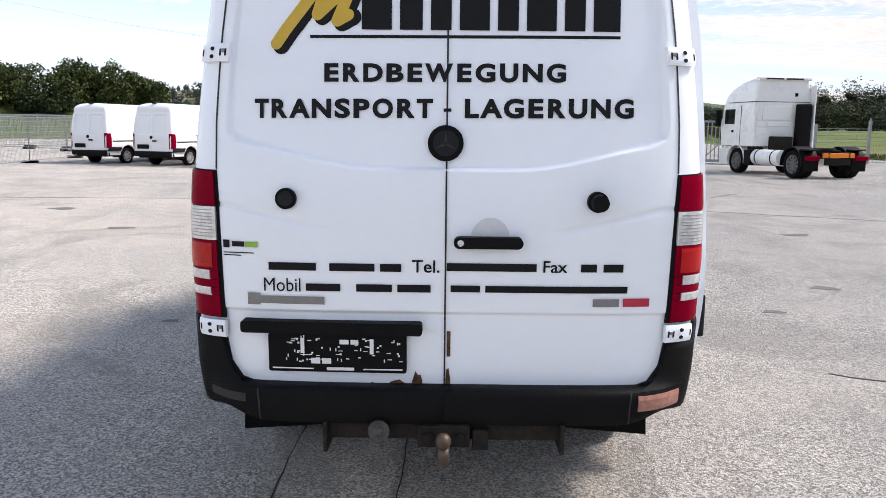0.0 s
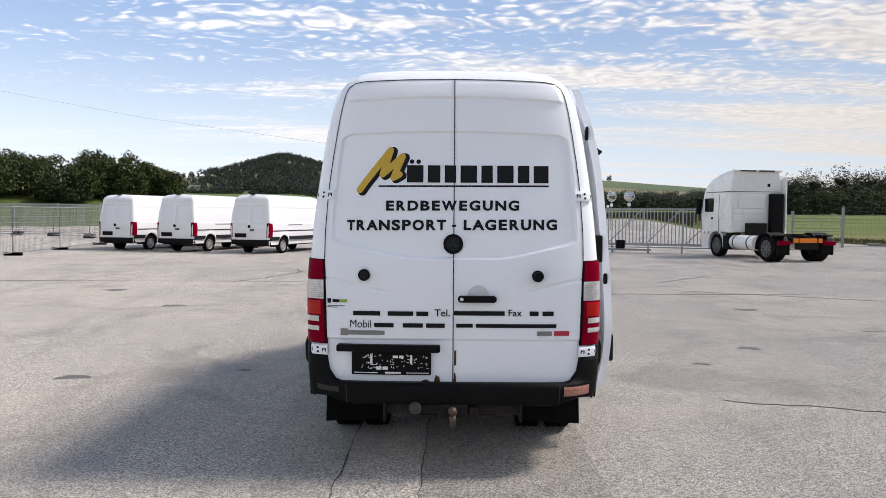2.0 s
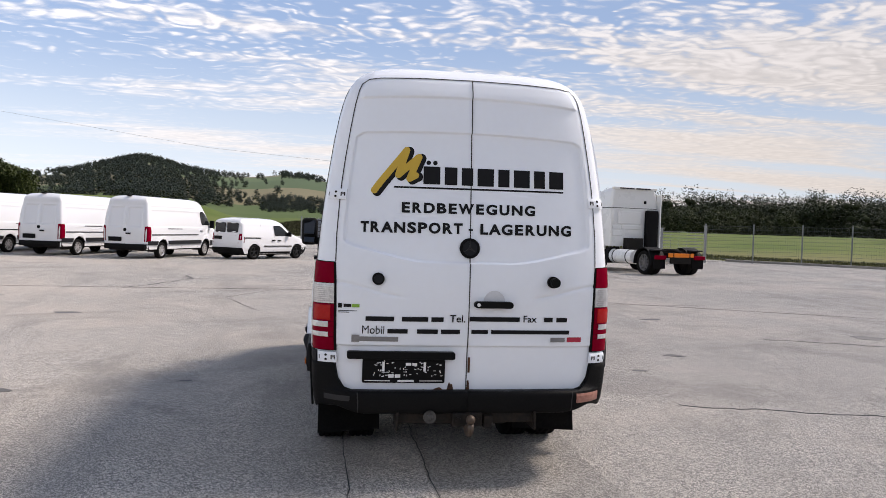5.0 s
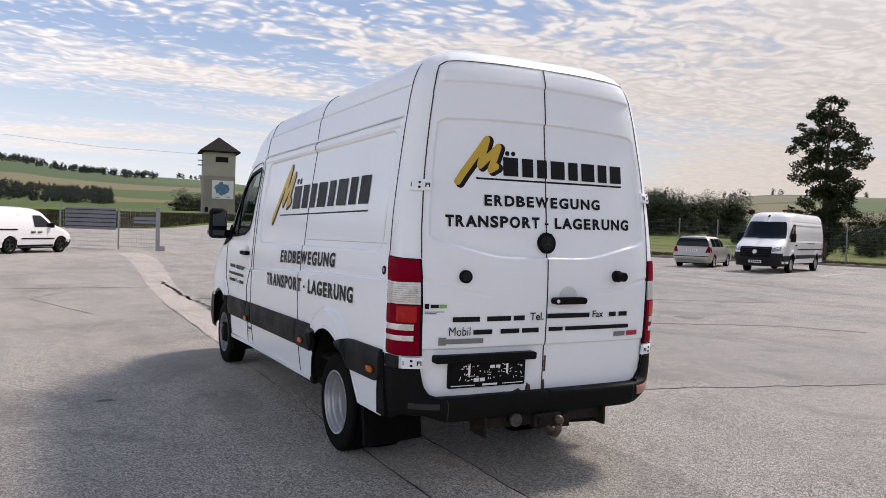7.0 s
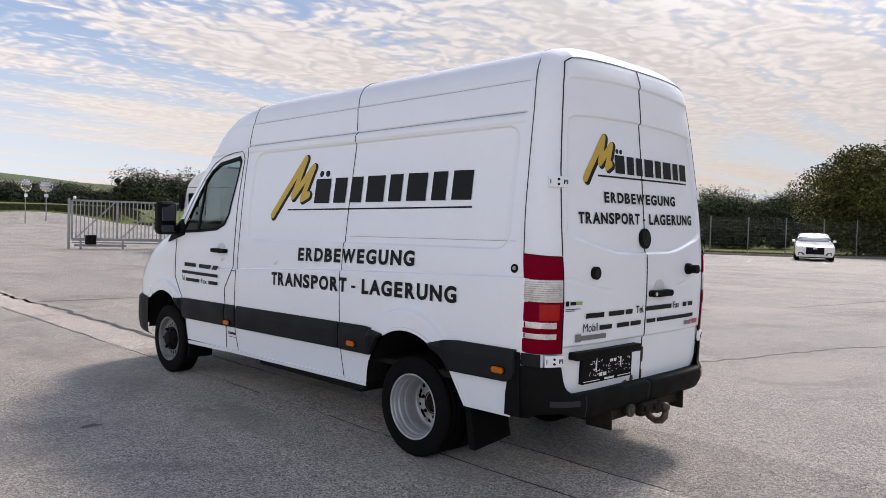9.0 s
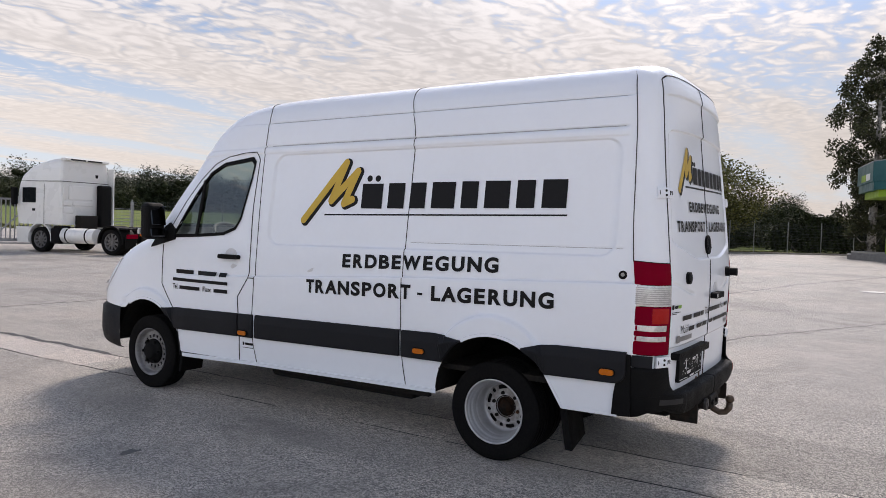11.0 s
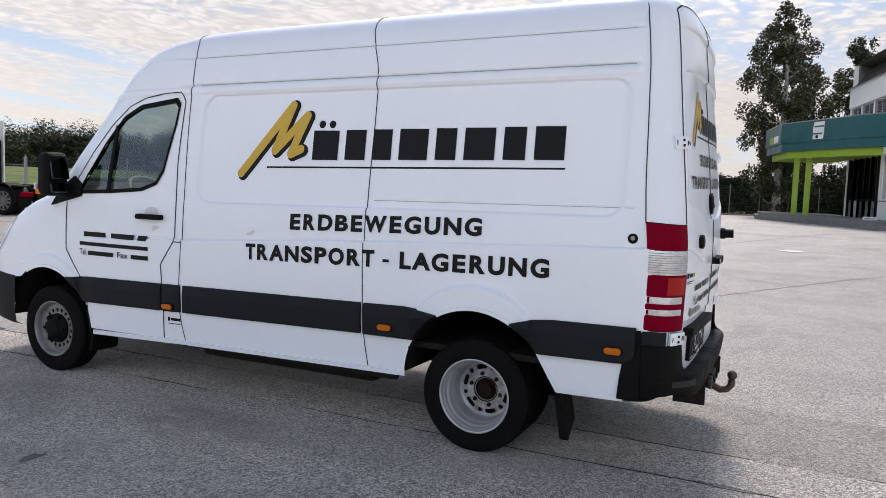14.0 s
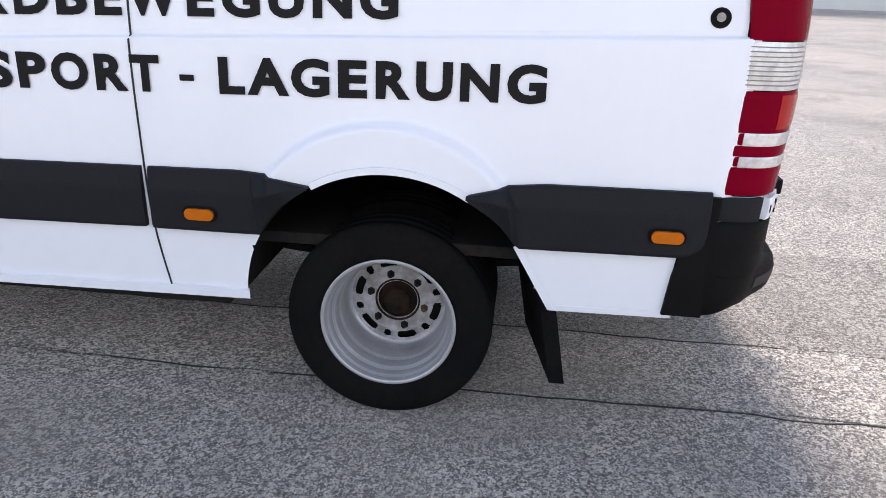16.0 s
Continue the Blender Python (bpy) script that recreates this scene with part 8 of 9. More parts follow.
def traffic_mirror(x, y, h, turn, label):
    e = thing("traffic_mirror", label, "mirror", "traffic mirrors by the gate")
    bm = bmesh.new()
    cyl(bm, (0, 0, 0), (0, 0, h + 0.3), 0.038, seg=10)
    part("pole", bm, GALV, e)
    verts, faces = [], []
    seg, rings = 28, 6
    for k in range(rings + 1):
        r = 0.40 * k / rings
        for i in range(seg):
            a = 2 * math.pi * i / seg
            verts.append((r * math.cos(a), -0.16 + 0.09 * (r / 0.4) ** 2, h + r * math.sin(a)))
    for k in range(rings):
        for i in range(seg):
            faces.append((k * seg + i, k * seg + (i + 1) % seg, (k + 1) * seg + (i + 1) % seg, (k + 1) * seg + i))
    mesh_obj("mirror_bowl", verts, faces, MIRROR_TRUE, e, "domed mirror", smooth=True)
    for i in range(24):
        a = 2 * math.pi * (i + 0.5) / 24
        bm = bmesh.new()
        g = box(bm, -0.060, 0.060, -0.10, -0.03, 0.385, 0.455, 0.005, 1)
        bmesh.ops.rotate(bm, verts=bm.verts, cent=(0, 0, 0), matrix=Matrix.Rotation(a, 3, "Y"))
        bmesh.ops.translate(bm, verts=bm.verts, vec=(0, 0, h))
        part("rim_piece", bm, GALV if i % 2 else SPRITE, e)
    boxpart("sign_plate", -0.14, 0.14, -0.05, -0.03, h - 0.85, h - 0.60, SPRITE, e, "small white plate", 0.005)
    e.matrix_basis = pose(x, y, height(x, y) - 0.05, 0, 0, turn)


MIRROR_TRUE = mat("polished_mirror", (0.45, 0.45, 0.46), 0.03, 1.0, var=0.01)
traffic_mirror(14.9, 62.1, 2.85, -10, "round traffic mirror on a galvanised pole")
traffic_mirror(13.2, 61.2, 2.85, 25, "round traffic mirror on a galvanised pole, turned aside")


# ---- tower ----
def tower():
    PLAS = mat("tower_render_grey", (0.30, 0.275, 0.245), 0.9, var=0.3, scale=1.2, tint=(0.24, 0.215, 0.19), bump=0.2, bscale=20)
    PLAS2 = mat("tower_render_cream", (0.40, 0.37, 0.32), 0.9, var=0.25, scale=1.5, tint=(0.33, 0.30, 0.26))
    SLATE = mat("dark_roof_slate", (0.014, 0.012, 0.012), 0.8, var=0.3, scale=6, spec=0.15)
    BLUE = mat("blue_sign_print", (0.05, 0.11, 0.22), 0.5, var=0.5, scale=2.5, tint=(0.12, 0.24, 0.38))
    e = thing("tower", "square rendered transformer tower with dark pyramid roof and a sign", "tower")
    w = 1.62
    H = 5.75
    boxpart("lower_wall", -w, w, -w, w, 0.0, 3.55, PLAS, e, "grey-brown rendered wall", 0.02)
    boxpart("upper_wall", -w + 0.01, w - 0.01, -w + 0.01, w - 0.01, 3.55, H, PLAS2, e, "cream rendered wall", 0.02)
    bm = bmesh.new()
    o = 2.05
    base = [bm.verts.new(p) for p in ((-o, -o, H), (o, -o, H), (o, o, H), (-o, o, H))]
    base2 = [bm.verts.new(p) for p in ((-o, -o, H + 0.12), (o, -o, H + 0.12), (o, o, H + 0.12), (-o, o, H + 0.12))]
    top = bm.verts.new((0, 0, H + 1.55))
    bm.faces.new(base[::-1])
    for k in range(4):
        bm.faces.new((base[k], base[(k + 1) % 4], base2[(k + 1) % 4], base2[k]))
        bm.faces.new((base2[k], base2[(k + 1) % 4], top))
    part("roof", bm, SLATE, e, "dark slate pyramid roof")
    w1 = boxpart("window", -0.45, 0.85, -w - 0.03, -w + 0.05, 4.85, 5.35, DARK, e, "dark slit window", 0.01)
    boxpart("window_frame", -0.5, 0.9, -w - 0.045, -w - 0.0, 5.35, 5.42, PLAS2, w1, "", 0.004)
    boxpart("window_frame", -0.5, 0.9, -w - 0.045, -w - 0.0, 4.78, 4.85, PLAS2, w1, "", 0.004)
    sg = boxpart("sign_board", -0.75, 1.45, -w - 0.07, -w - 0.02, 1.45, 3.15, SPRITE, e, "white sign with a blue map shape", 0.01)
    rng = random.Random(4)
    pts = [(0.35 + (0.78 + 0.2 * rng.uniform(-1, 1)) * math.cos(t), 2.38 + (0.55 + 0.16 * rng.uniform(-1, 1)) * math.sin(t)) for t in np.linspace(0, 2 * math.pi, 27)[:-1]]
    mesh_obj("map_shape", [(x, -w - 0.075, z) for x, z in pts], [tuple(range(len(pts)))], BLUE, sg, "blue map shape")
    for x, z, l in ((-0.45, 1.56, 0.5), (0.75, 1.60, 0.4)):
        boxpart("sign_bar", x, x + l, -w - 0.08, -w - 0.07, z, z + 0.07, GREYBADGE, sg, "", 0.002)
    boxpart("vent", -1.45, -1.1, -w - 0.03, -w + 0.02, 0.2, 0.65, DARK, e, "", 0.005)
    boxpart("power_bracket", -w - 0.5, -w, -0.3, 0.3, 4.55, 4.62, DARK, e, "", 0.01)
    boxpart("power_bracket", -w - 0.5, -w, -0.3, 0.3, 5.0, 5.06, DARK, e, "", 0.01)
    bm = bmesh.new()
    tube(bm, [(-2.0, 0, 5.6), (-12, 3, 5.9), (-30, 8, 7.4), (-60, 16, 11.5), (-110, 30, 20)], 0.011, 5)
    part("power_cable", bm, GALV, e, "thin overhead cable")
    x, y = 16.1, 93.5
    e.matrix_basis = pose(x, y, height(x, y) - 0.05, 0, 0, -6) @ Matrix.Diagonal((1.13, 1.13, 1.29, 1))


tower()


# ---- plants ----
def leaf_mat(name, a, b, rough=0.6):
    m = bpy.data.materials.new(name)
    m.use_nodes = True
    nt = m.node_tree
    p = nt.nodes["Principled BSDF"]
    g = node(nt, "ShaderNodeNewGeometry")
    vec = node(nt, "ShaderNodeTexCoord").outputs["Object"]
    f = mathn(nt, "ADD", mathn(nt, "MULTIPLY", g.outputs["Random Per Island"], 0.6), mathn(nt, "MULTIPLY", noisen(nt, vec, 0.35, 3), 0.6))
    c = mixcol(nt, maprange(nt, f, 0.25, 0.95), a, b)
    c = mixcol(nt, mathn(nt, "MULTIPLY", maprange(nt, noisen(nt, vec, 1.6, 4, 0.7), 0.45, 0.62), 0.7), c, tuple(q * 0.35 for q in a))
    nt.links.new(c, p.inputs["Base Color"])
    p.inputs["Roughness"].default_value = rough
    p.inputs["Specular IOR Level"].default_value = 0.2
    return m


LEAF_WILLOW = leaf_mat("willow_leaves", (0.026, 0.040, 0.010), (0.075, 0.092, 0.026))
LEAF_DARK = leaf_mat("dark_leaves", (0.018, 0.027, 0.010), (0.042, 0.056, 0.019), 0.8)
LEAF_BIRCH = leaf_mat("birch_leaves", (0.028, 0.032, 0.015), (0.077, 0.084, 0.040))
LEAF_FOREST = leaf_mat("forest_leaves", (0.021, 0.031, 0.016), (0.048, 0.060, 0.029))
# distant air's bluish haze is put into the colour of these leaves
LEAF_HAZED = leaf_mat("hazed_forest_leaves", (0.024, 0.036, 0.032), (0.052, 0.068, 0.054))
LEAF_BUSH = leaf_mat("bush_leaves", (0.019, 0.028, 0.007), (0.053, 0.065, 0.019))
LEAF_ROUND = leaf_mat("olive_leaves", (0.048, 0.054, 0.014), (0.165, 0.170, 0.050))
BARK = mat("bark", (0.10, 0.085, 0.07), 0.9, var=0.4, scale=8, tint=(0.05, 0.042, 0.035), bump=0.6, bscale=30)
BIRCHBARK = mat("birch_bark", (0.42, 0.40, 0.37), 0.8, var=0.5, scale=5, tint=(0.08, 0.075, 0.07), bump=0.4, bscale=30)


def leaf_cloud(centres, radii, n, size, rng, droop=0.0, flat_top=1.0, shell=0.55, jitter=0.12):
    """Vertices and triangles of n leaf sprays spread through ellipsoid clumps."""
    C, R = np.array(centres, float), np.array(radii, float)
    w = R[:, 0] * R[:, 1] * R[:, 2]
    w = w**0.7
    k = rng.choice(len(C), n, p=w / w.sum())
    d = rng.normal(size=(n, 3))
    d /= np.linalg.norm(d, axis=1)[:, None]
    r = shell + (1 - shell) * rng.random(n) ** 0.6
    r *= 1 + jitter * rng.normal(size=n)
    P = C[k] + d * R[k] * r[:, None]
    a = rng.normal(size=(n, 3)) * np.array([1, 1, 0.6 + droop])
    a /= np.linalg.norm(a, axis=1)[:, None]
    b = np.cross(a, rng.normal(size=(n, 3)))
    b /= np.linalg.norm(b, axis=1)[:, None] + 1e-9
    s = size * (0.55 + 0.9 * rng.random(n))[:, None]
    V = np.stack([P - a * s * 0.6, P + b * s * 0.42, P + a * s * 0.7, P - b * s * 0.42], 1).reshape(-1, 3)
    F = np.arange(n * 4).reshape(n, 4)
    return V, F


def add_mesh_np(name, V, F, material, parent=None, label=""):
    me = bpy.data.meshes.new(name)
    me.vertices.add(len(V))
    me.vertices.foreach_set("co", V.astype(np.float32).ravel())
    me.loops.add(F.size)
    me.loops.foreach_set("vertex_index", F.astype(np.int32).ravel())
    me.polygons.add(len(F))
    me.polygons.foreach_set("loop_start", np.arange(0, F.size, F.shape[1], dtype=np.int32))
    me.update(calc_edges=True)
    me.materials.append(material)
    ob = new(name, me)
    if parent:
        ob.parent = parent
    return tagged(ob, label) if label else ob


def tree(name, label, category, x, y, tall, spread, leaf, bark, n, size, seed, base=0.25, droop=0.0, lean=0.0, column=1.0, group="", clumps=26, limb_r=0.03, puff=1.0):
    """A tapered trunk with limbs and an uneven crown of many small leaf sprays."""
    rng = np.random.default_rng(seed)
    e = thing(name, label, category, group)
    bm = bmesh.new()
    top = Vector((lean, 0, tall * 0.93))
    trunk = [Vector((lean * t * t + 0.10 * math.sin(3 * t + seed), 0.08 * math.sin(4 * t + seed), tall * 0.93 * t)) for t in np.linspace(0, 1, 9)]
    tube(bm, trunk, tall * 0.018 + 0.04, 8, 0.12)
    cs, rs = [], []
    for i in range(clumps):
        t = base + (0.97 - base) * (i + rng.random()) / clumps
        prof = math.sin(math.pi * min(1.0, (t - base) / (1 - base) * 0.86 + 0.14)) ** (0.7 / column)
        a = rng.random() * 2 * math.pi
        reach = spread * prof * (0.45 + 0.55 * rng.random())
        p0 = trunk[min(8, int(t * 8))]
        p1 = Vector((p0.x + reach * math.cos(a), p0.y + reach * math.sin(a), tall * t + reach * 0.25 * (1 - 2 * droop)))
        mid = (p0 + p1) / 2 + Vector((0, 0, reach * 0.12))
        tube(bm, [Vector((p0.x, p0.y, max(0.2, tall * t - reach * 0.45))), mid, p1], limb_r * (1.5 - t) + 0.012, 5, 0.25)
        q = puff * spread * (0.22 + 0.20 * rng.random()) * (0.6 + 0.5 * prof)
        cs.append(p1), rs.append((q, q, q * (0.75 + 0.9 * droop)))
        cs.append((p0 * 0.55 + p1 * 0.45)), rs.append((q * 0.8, q * 0.8, q * 0.8))
    part("trunk", bm, bark, e, "", smooth=True)
    V, F = leaf_cloud([tuple(c) for c in cs], rs, n, size, rng, droop, shell=0.35)
    add_mesh_np("crown", V, F, leaf, e)
    e.matrix_basis = pose(x, y, height(x, y) - 0.1)
    return e


def bushes(name, label, spots, leaf, n, size, seed, stems=True):
    """A row of tall shrubs that grow into one another."""
    rng = np.random.default_rng(seed)
    for x, y, w, h in spots:
        e = thing(name, label, "bush", label and "tall shrubs")
        cs, rs = [], []
        bm = bmesh.new()
        for i in range(16):
            a, q = rng.random() * 2 * math.pi, rng.random() ** 0.5
            px, py = w * q * math.cos(a), w * q * math.sin(a)
            hh = h * (0.62 + 0.38 * rng.random()) * (1 - 0.35 * q * q)
            for f in (0.25, 0.5, 0.75):
                cs.append((px, py, hh * f)), rs.append((w * 0.34, w * 0.34, hh * 0.20))
            cs.append((px, py, hh * 0.90)), rs.append((w * 0.20, w * 0.20, hh * 0.12))
            tube(bm, [(px * 0.3, py * 0.3, 0), (px * 0.7, py * 0.7, hh * 0.4), (px, py, hh * 0.95)], 0.05, 5, 0.2)
        part("stems", bm, BARK, e)
        V, F = leaf_cloud(cs, rs, n, size, rng, 0.4, shell=0.3)
        V[:, 2] = np.maximum(V[:, 2], 0.02)
        add_mesh_np("crown", V, F, leaf, e)
        e.matrix_basis = pose(x, y, height(x, y) - 0.1)


# solid crown cores; shade between the leaves is put into this dark colour
CROWN_SHADE = mat("crown_core_shade", (0.040, 0.048, 0.024), 0.95, var=0.5, scale=1.2, fine=7, tint=(0.020, 0.025, 0.014), spec=0.05)


def core_ball():
    bm = bmesh.new()
    bmesh.ops.create_icosphere(bm, subdivisions=1, radius=1.0)
    V = np.array([v.co[:] for v in bm.verts])
    F = np.array([[v.index for v in f.verts] for f in bm.faces])
    bm.free()
    return V, F


def wood(name, label, region, count, tall, leaf, per, size, seed, core=0.45):
    """A far wood as one object: crowns of many small leaf sprays over inner masses whose dark colour stands for the
    crowns' inner shade. region(rng) gives x, y.
    """
    rng = np.random.default_rng(seed)
    Vs, Fs, slots, k = [], [], [], 0
    B, BF = core_ball()
    for i in range(count):
        x, y = region(rng)
        h = tall * (0.72 + 0.5 * rng.random())
        w = h * (0.30 + 0.16 * rng.random())
        z = height(x, y)
        cs, rs = [], []
        for f, q in ((0.18, 0.95), (0.38, 1.0), (0.57, 0.9), (0.71, 0.72), (0.81, 0.52)):
            for j in range(3 if q > 0.6 else 2):
                cs.append((x + rng.uniform(-0.7, 0.7) * w * q, y + rng.uniform(-0.7, 0.7) * w * q, z + h * f + rng.normal() * h * 0.03))
                rs.append((w * q * 0.52, w * q * 0.52, h * 0.14))
        V, F = leaf_cloud(cs, rs, per * 2, size, rng, shell=0.70, jitter=0.10)
        V = V.reshape(-1, 4, 3)[:, [0, 1, 2]].reshape(-1, 3)
        Vs.append(V), Fs.append(np.arange(len(V)).reshape(-1, 3) + k), slots.append(np.zeros(len(V) // 3, np.int32))
        k += len(V)
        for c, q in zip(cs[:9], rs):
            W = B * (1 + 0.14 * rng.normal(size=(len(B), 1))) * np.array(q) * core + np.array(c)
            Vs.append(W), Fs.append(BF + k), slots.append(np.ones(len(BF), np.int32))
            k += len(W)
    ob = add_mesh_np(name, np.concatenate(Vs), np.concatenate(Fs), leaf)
    ob.data.materials.append(CROWN_SHADE)
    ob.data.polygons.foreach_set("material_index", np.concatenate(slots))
    tagged(bpy.data.objects[name], label, "wood", kind="stuff")


def sector(a0, a1, d0, d1):
    def f(rng):
        return spot(a0 + (a1 - a0) * rng.random(), d0 + (d1 - d0) * rng.random())

    return f


bushes("willow_bush", "large green willow shrub on the grass verge", [(*spot(-34.5, 84), 5.5, 5.7), (*spot(-30.9, 82), 4.6, 5.5), (*spot(-25.2, 81), 3.6, 5.5), (*spot(-22.6, 81), 3.2, 3.9), (*spot(-38, 86), 6, 5.0)], LEAF_WILLOW, 22000, 0.17, 21)
bushes("dark_bush", "dark green shrub between paler willows", [(*spot(-28.0, 79), 2.4, 2.9)], LEAF_DARK, 9000, 0.16, 22)
tree("ash_tree", "slender ash tree with open dark crown behind the fence", "tree", *spot(53.9, 49.0), 10.4, 2.35, LEAF_DARK, BARK, 27000, 0.115, 31, base=0.10, clumps=95, puff=0.55)
tree("round_tree", "broad rounded tree with light upper leaves behind the fence", "tree", *spot(73.4, 55.5), 7.2, 4.8, LEAF_ROUND, BARK, 85000, 0.13, 32, base=0.08, clumps=60)
for x, y, h, n in ((56.3, 3.9, 16.0, 33), (63.5, 3.6, 15.5, 34), (64.0, -1.5, 14.5, 35)):
    tree("birch_tree", "tall birch with hanging twigs beside the canopy", "tree", x, y, h, 3.2, LEAF_BIRCH, BIRCHBARK, 26000, 0.14, n, base=0.10, droop=0.5, clumps=70, puff=0.55, group="birches behind the building")
bushes("hedge_bush", "dark shrub behind the mesh fence", [(*spot(85.2, 64), 3.0, 4.4), (*spot(82.0, 63), 2.6, 3.8), (*spot(88.0, 66), 3.2, 4.2), (*spot(91.5, 66), 3.6, 5.0)], LEAF_DARK, 13000, 0.15, 23)
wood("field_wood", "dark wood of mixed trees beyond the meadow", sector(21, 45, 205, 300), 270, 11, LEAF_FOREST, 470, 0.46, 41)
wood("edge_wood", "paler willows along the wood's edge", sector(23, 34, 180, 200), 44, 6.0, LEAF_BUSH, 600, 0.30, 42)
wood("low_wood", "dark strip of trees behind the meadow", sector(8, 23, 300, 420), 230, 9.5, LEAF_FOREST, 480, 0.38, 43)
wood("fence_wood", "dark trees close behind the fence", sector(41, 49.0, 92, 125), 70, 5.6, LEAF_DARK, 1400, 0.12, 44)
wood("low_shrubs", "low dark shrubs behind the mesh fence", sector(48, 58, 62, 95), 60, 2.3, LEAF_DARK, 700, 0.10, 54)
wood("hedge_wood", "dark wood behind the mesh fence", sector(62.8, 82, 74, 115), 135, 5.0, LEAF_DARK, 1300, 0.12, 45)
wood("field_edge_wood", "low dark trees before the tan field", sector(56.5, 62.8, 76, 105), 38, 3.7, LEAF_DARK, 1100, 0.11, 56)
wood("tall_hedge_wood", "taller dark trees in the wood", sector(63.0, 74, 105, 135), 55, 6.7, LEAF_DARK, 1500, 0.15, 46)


def behind_fence(rng):
    az = 59.5 + 25 * rng.random()
    return spot(az, ring_edge(az) + 14 + 7 * rng.random())


wood("low_hedge", "low dark hedge right behind the mesh fence", behind_fence, 120, 2.5, LEAF_DARK, 800, 0.09, 55)
wood("hill_forest", "dark forest on the far hill", lambda rng: spot(float(np.clip(rng.normal(-12.6, 3.4), -20, -3)), 540 + 810 * rng.random()), 1000, 9.5, LEAF_HAZED, 130, 0.9, 47)
wood("hill_crest_forest", "spruces on the hill top", sector(-15.5, -10.5, 1300, 1480), 160, 11, LEAF_HAZED, 140, 0.9, 48)
wood("valley_copse", "dark copses on the slope of fields", sector(-4.5, 4.0, 520, 720), 420, 5.5, LEAF_HAZED, 160, 0.5, 49)
wood("slope_copse", "small copses on the hillside", sector(-3, 7, 1050, 1250), 120, 9, LEAF_HAZED, 220, 0.8, 50)
wood("ridge_copse", "trees along the ridge", sector(-22, 12, 1420, 1500), 60, 11, LEAF_HAZED, 120, 1.2, 51)
wood("far_ridge_trees", "scattered trees on the far ridge", sector(45, 70, 1400, 1500), 14, 14, LEAF_HAZED, 120, 1.3, 52)
wood("tower_copse", "dark trees behind the tower", sector(10.5, 19, 430, 560), 170, 11, LEAF_HAZED, 320, 0.6, 53)


def tall_grass(name, label, az0, az1, n, seed, d0, d1, leaf, h):
    rng = np.random.default_rng(seed)
    V = np.zeros((n, 3, 3))
    for i in range(n):
        az = az0 + (az1 - az0) * rng.random()
        d = ring_edge(az) + d0 + (d1 - d0) * rng.random()
        x, y = spot(az, d)
        z = height(x, y)
        w, t = 0.03 + 0.03 * rng.random(), rng.random() * 6.3
        hh = h * (0.4 + 0.8 * rng.random())
        V[i] = ((x - w * math.cos(t), y - w * math.sin(t), z - 0.02), (x + w * math.cos(t), y + w * math.sin(t), z - 0.02), (x + 0.15 * hh * rng.normal(), y + 0.15 * hh * rng.normal(), z + hh))
    add_mesh_np(name, V.reshape(-1, 3), np.arange(n * 3).reshape(n, 3), leaf)
    tagged(bpy.data.objects[name], label, "grass", kind="stuff")


DRYGRASS = leaf_mat("dry_grass", (0.060, 0.070, 0.022), (0.15, 0.14, 0.055))
BANKGRASS = leaf_mat("bank_grass_blades", (0.045, 0.046, 0.020), (0.085, 0.078, 0.038))
tall_grass("verge_grass", "short dry grass along the edge of the yard", 22, 80, 16000, 61, 0.2, 5.0, DRYGRASS, 0.13)
tall_grass("bank_grass", "rough brown grass on the road bank", -8, 22, 60000, 62, 0.5, 7.5, BANKGRASS, 0.17)


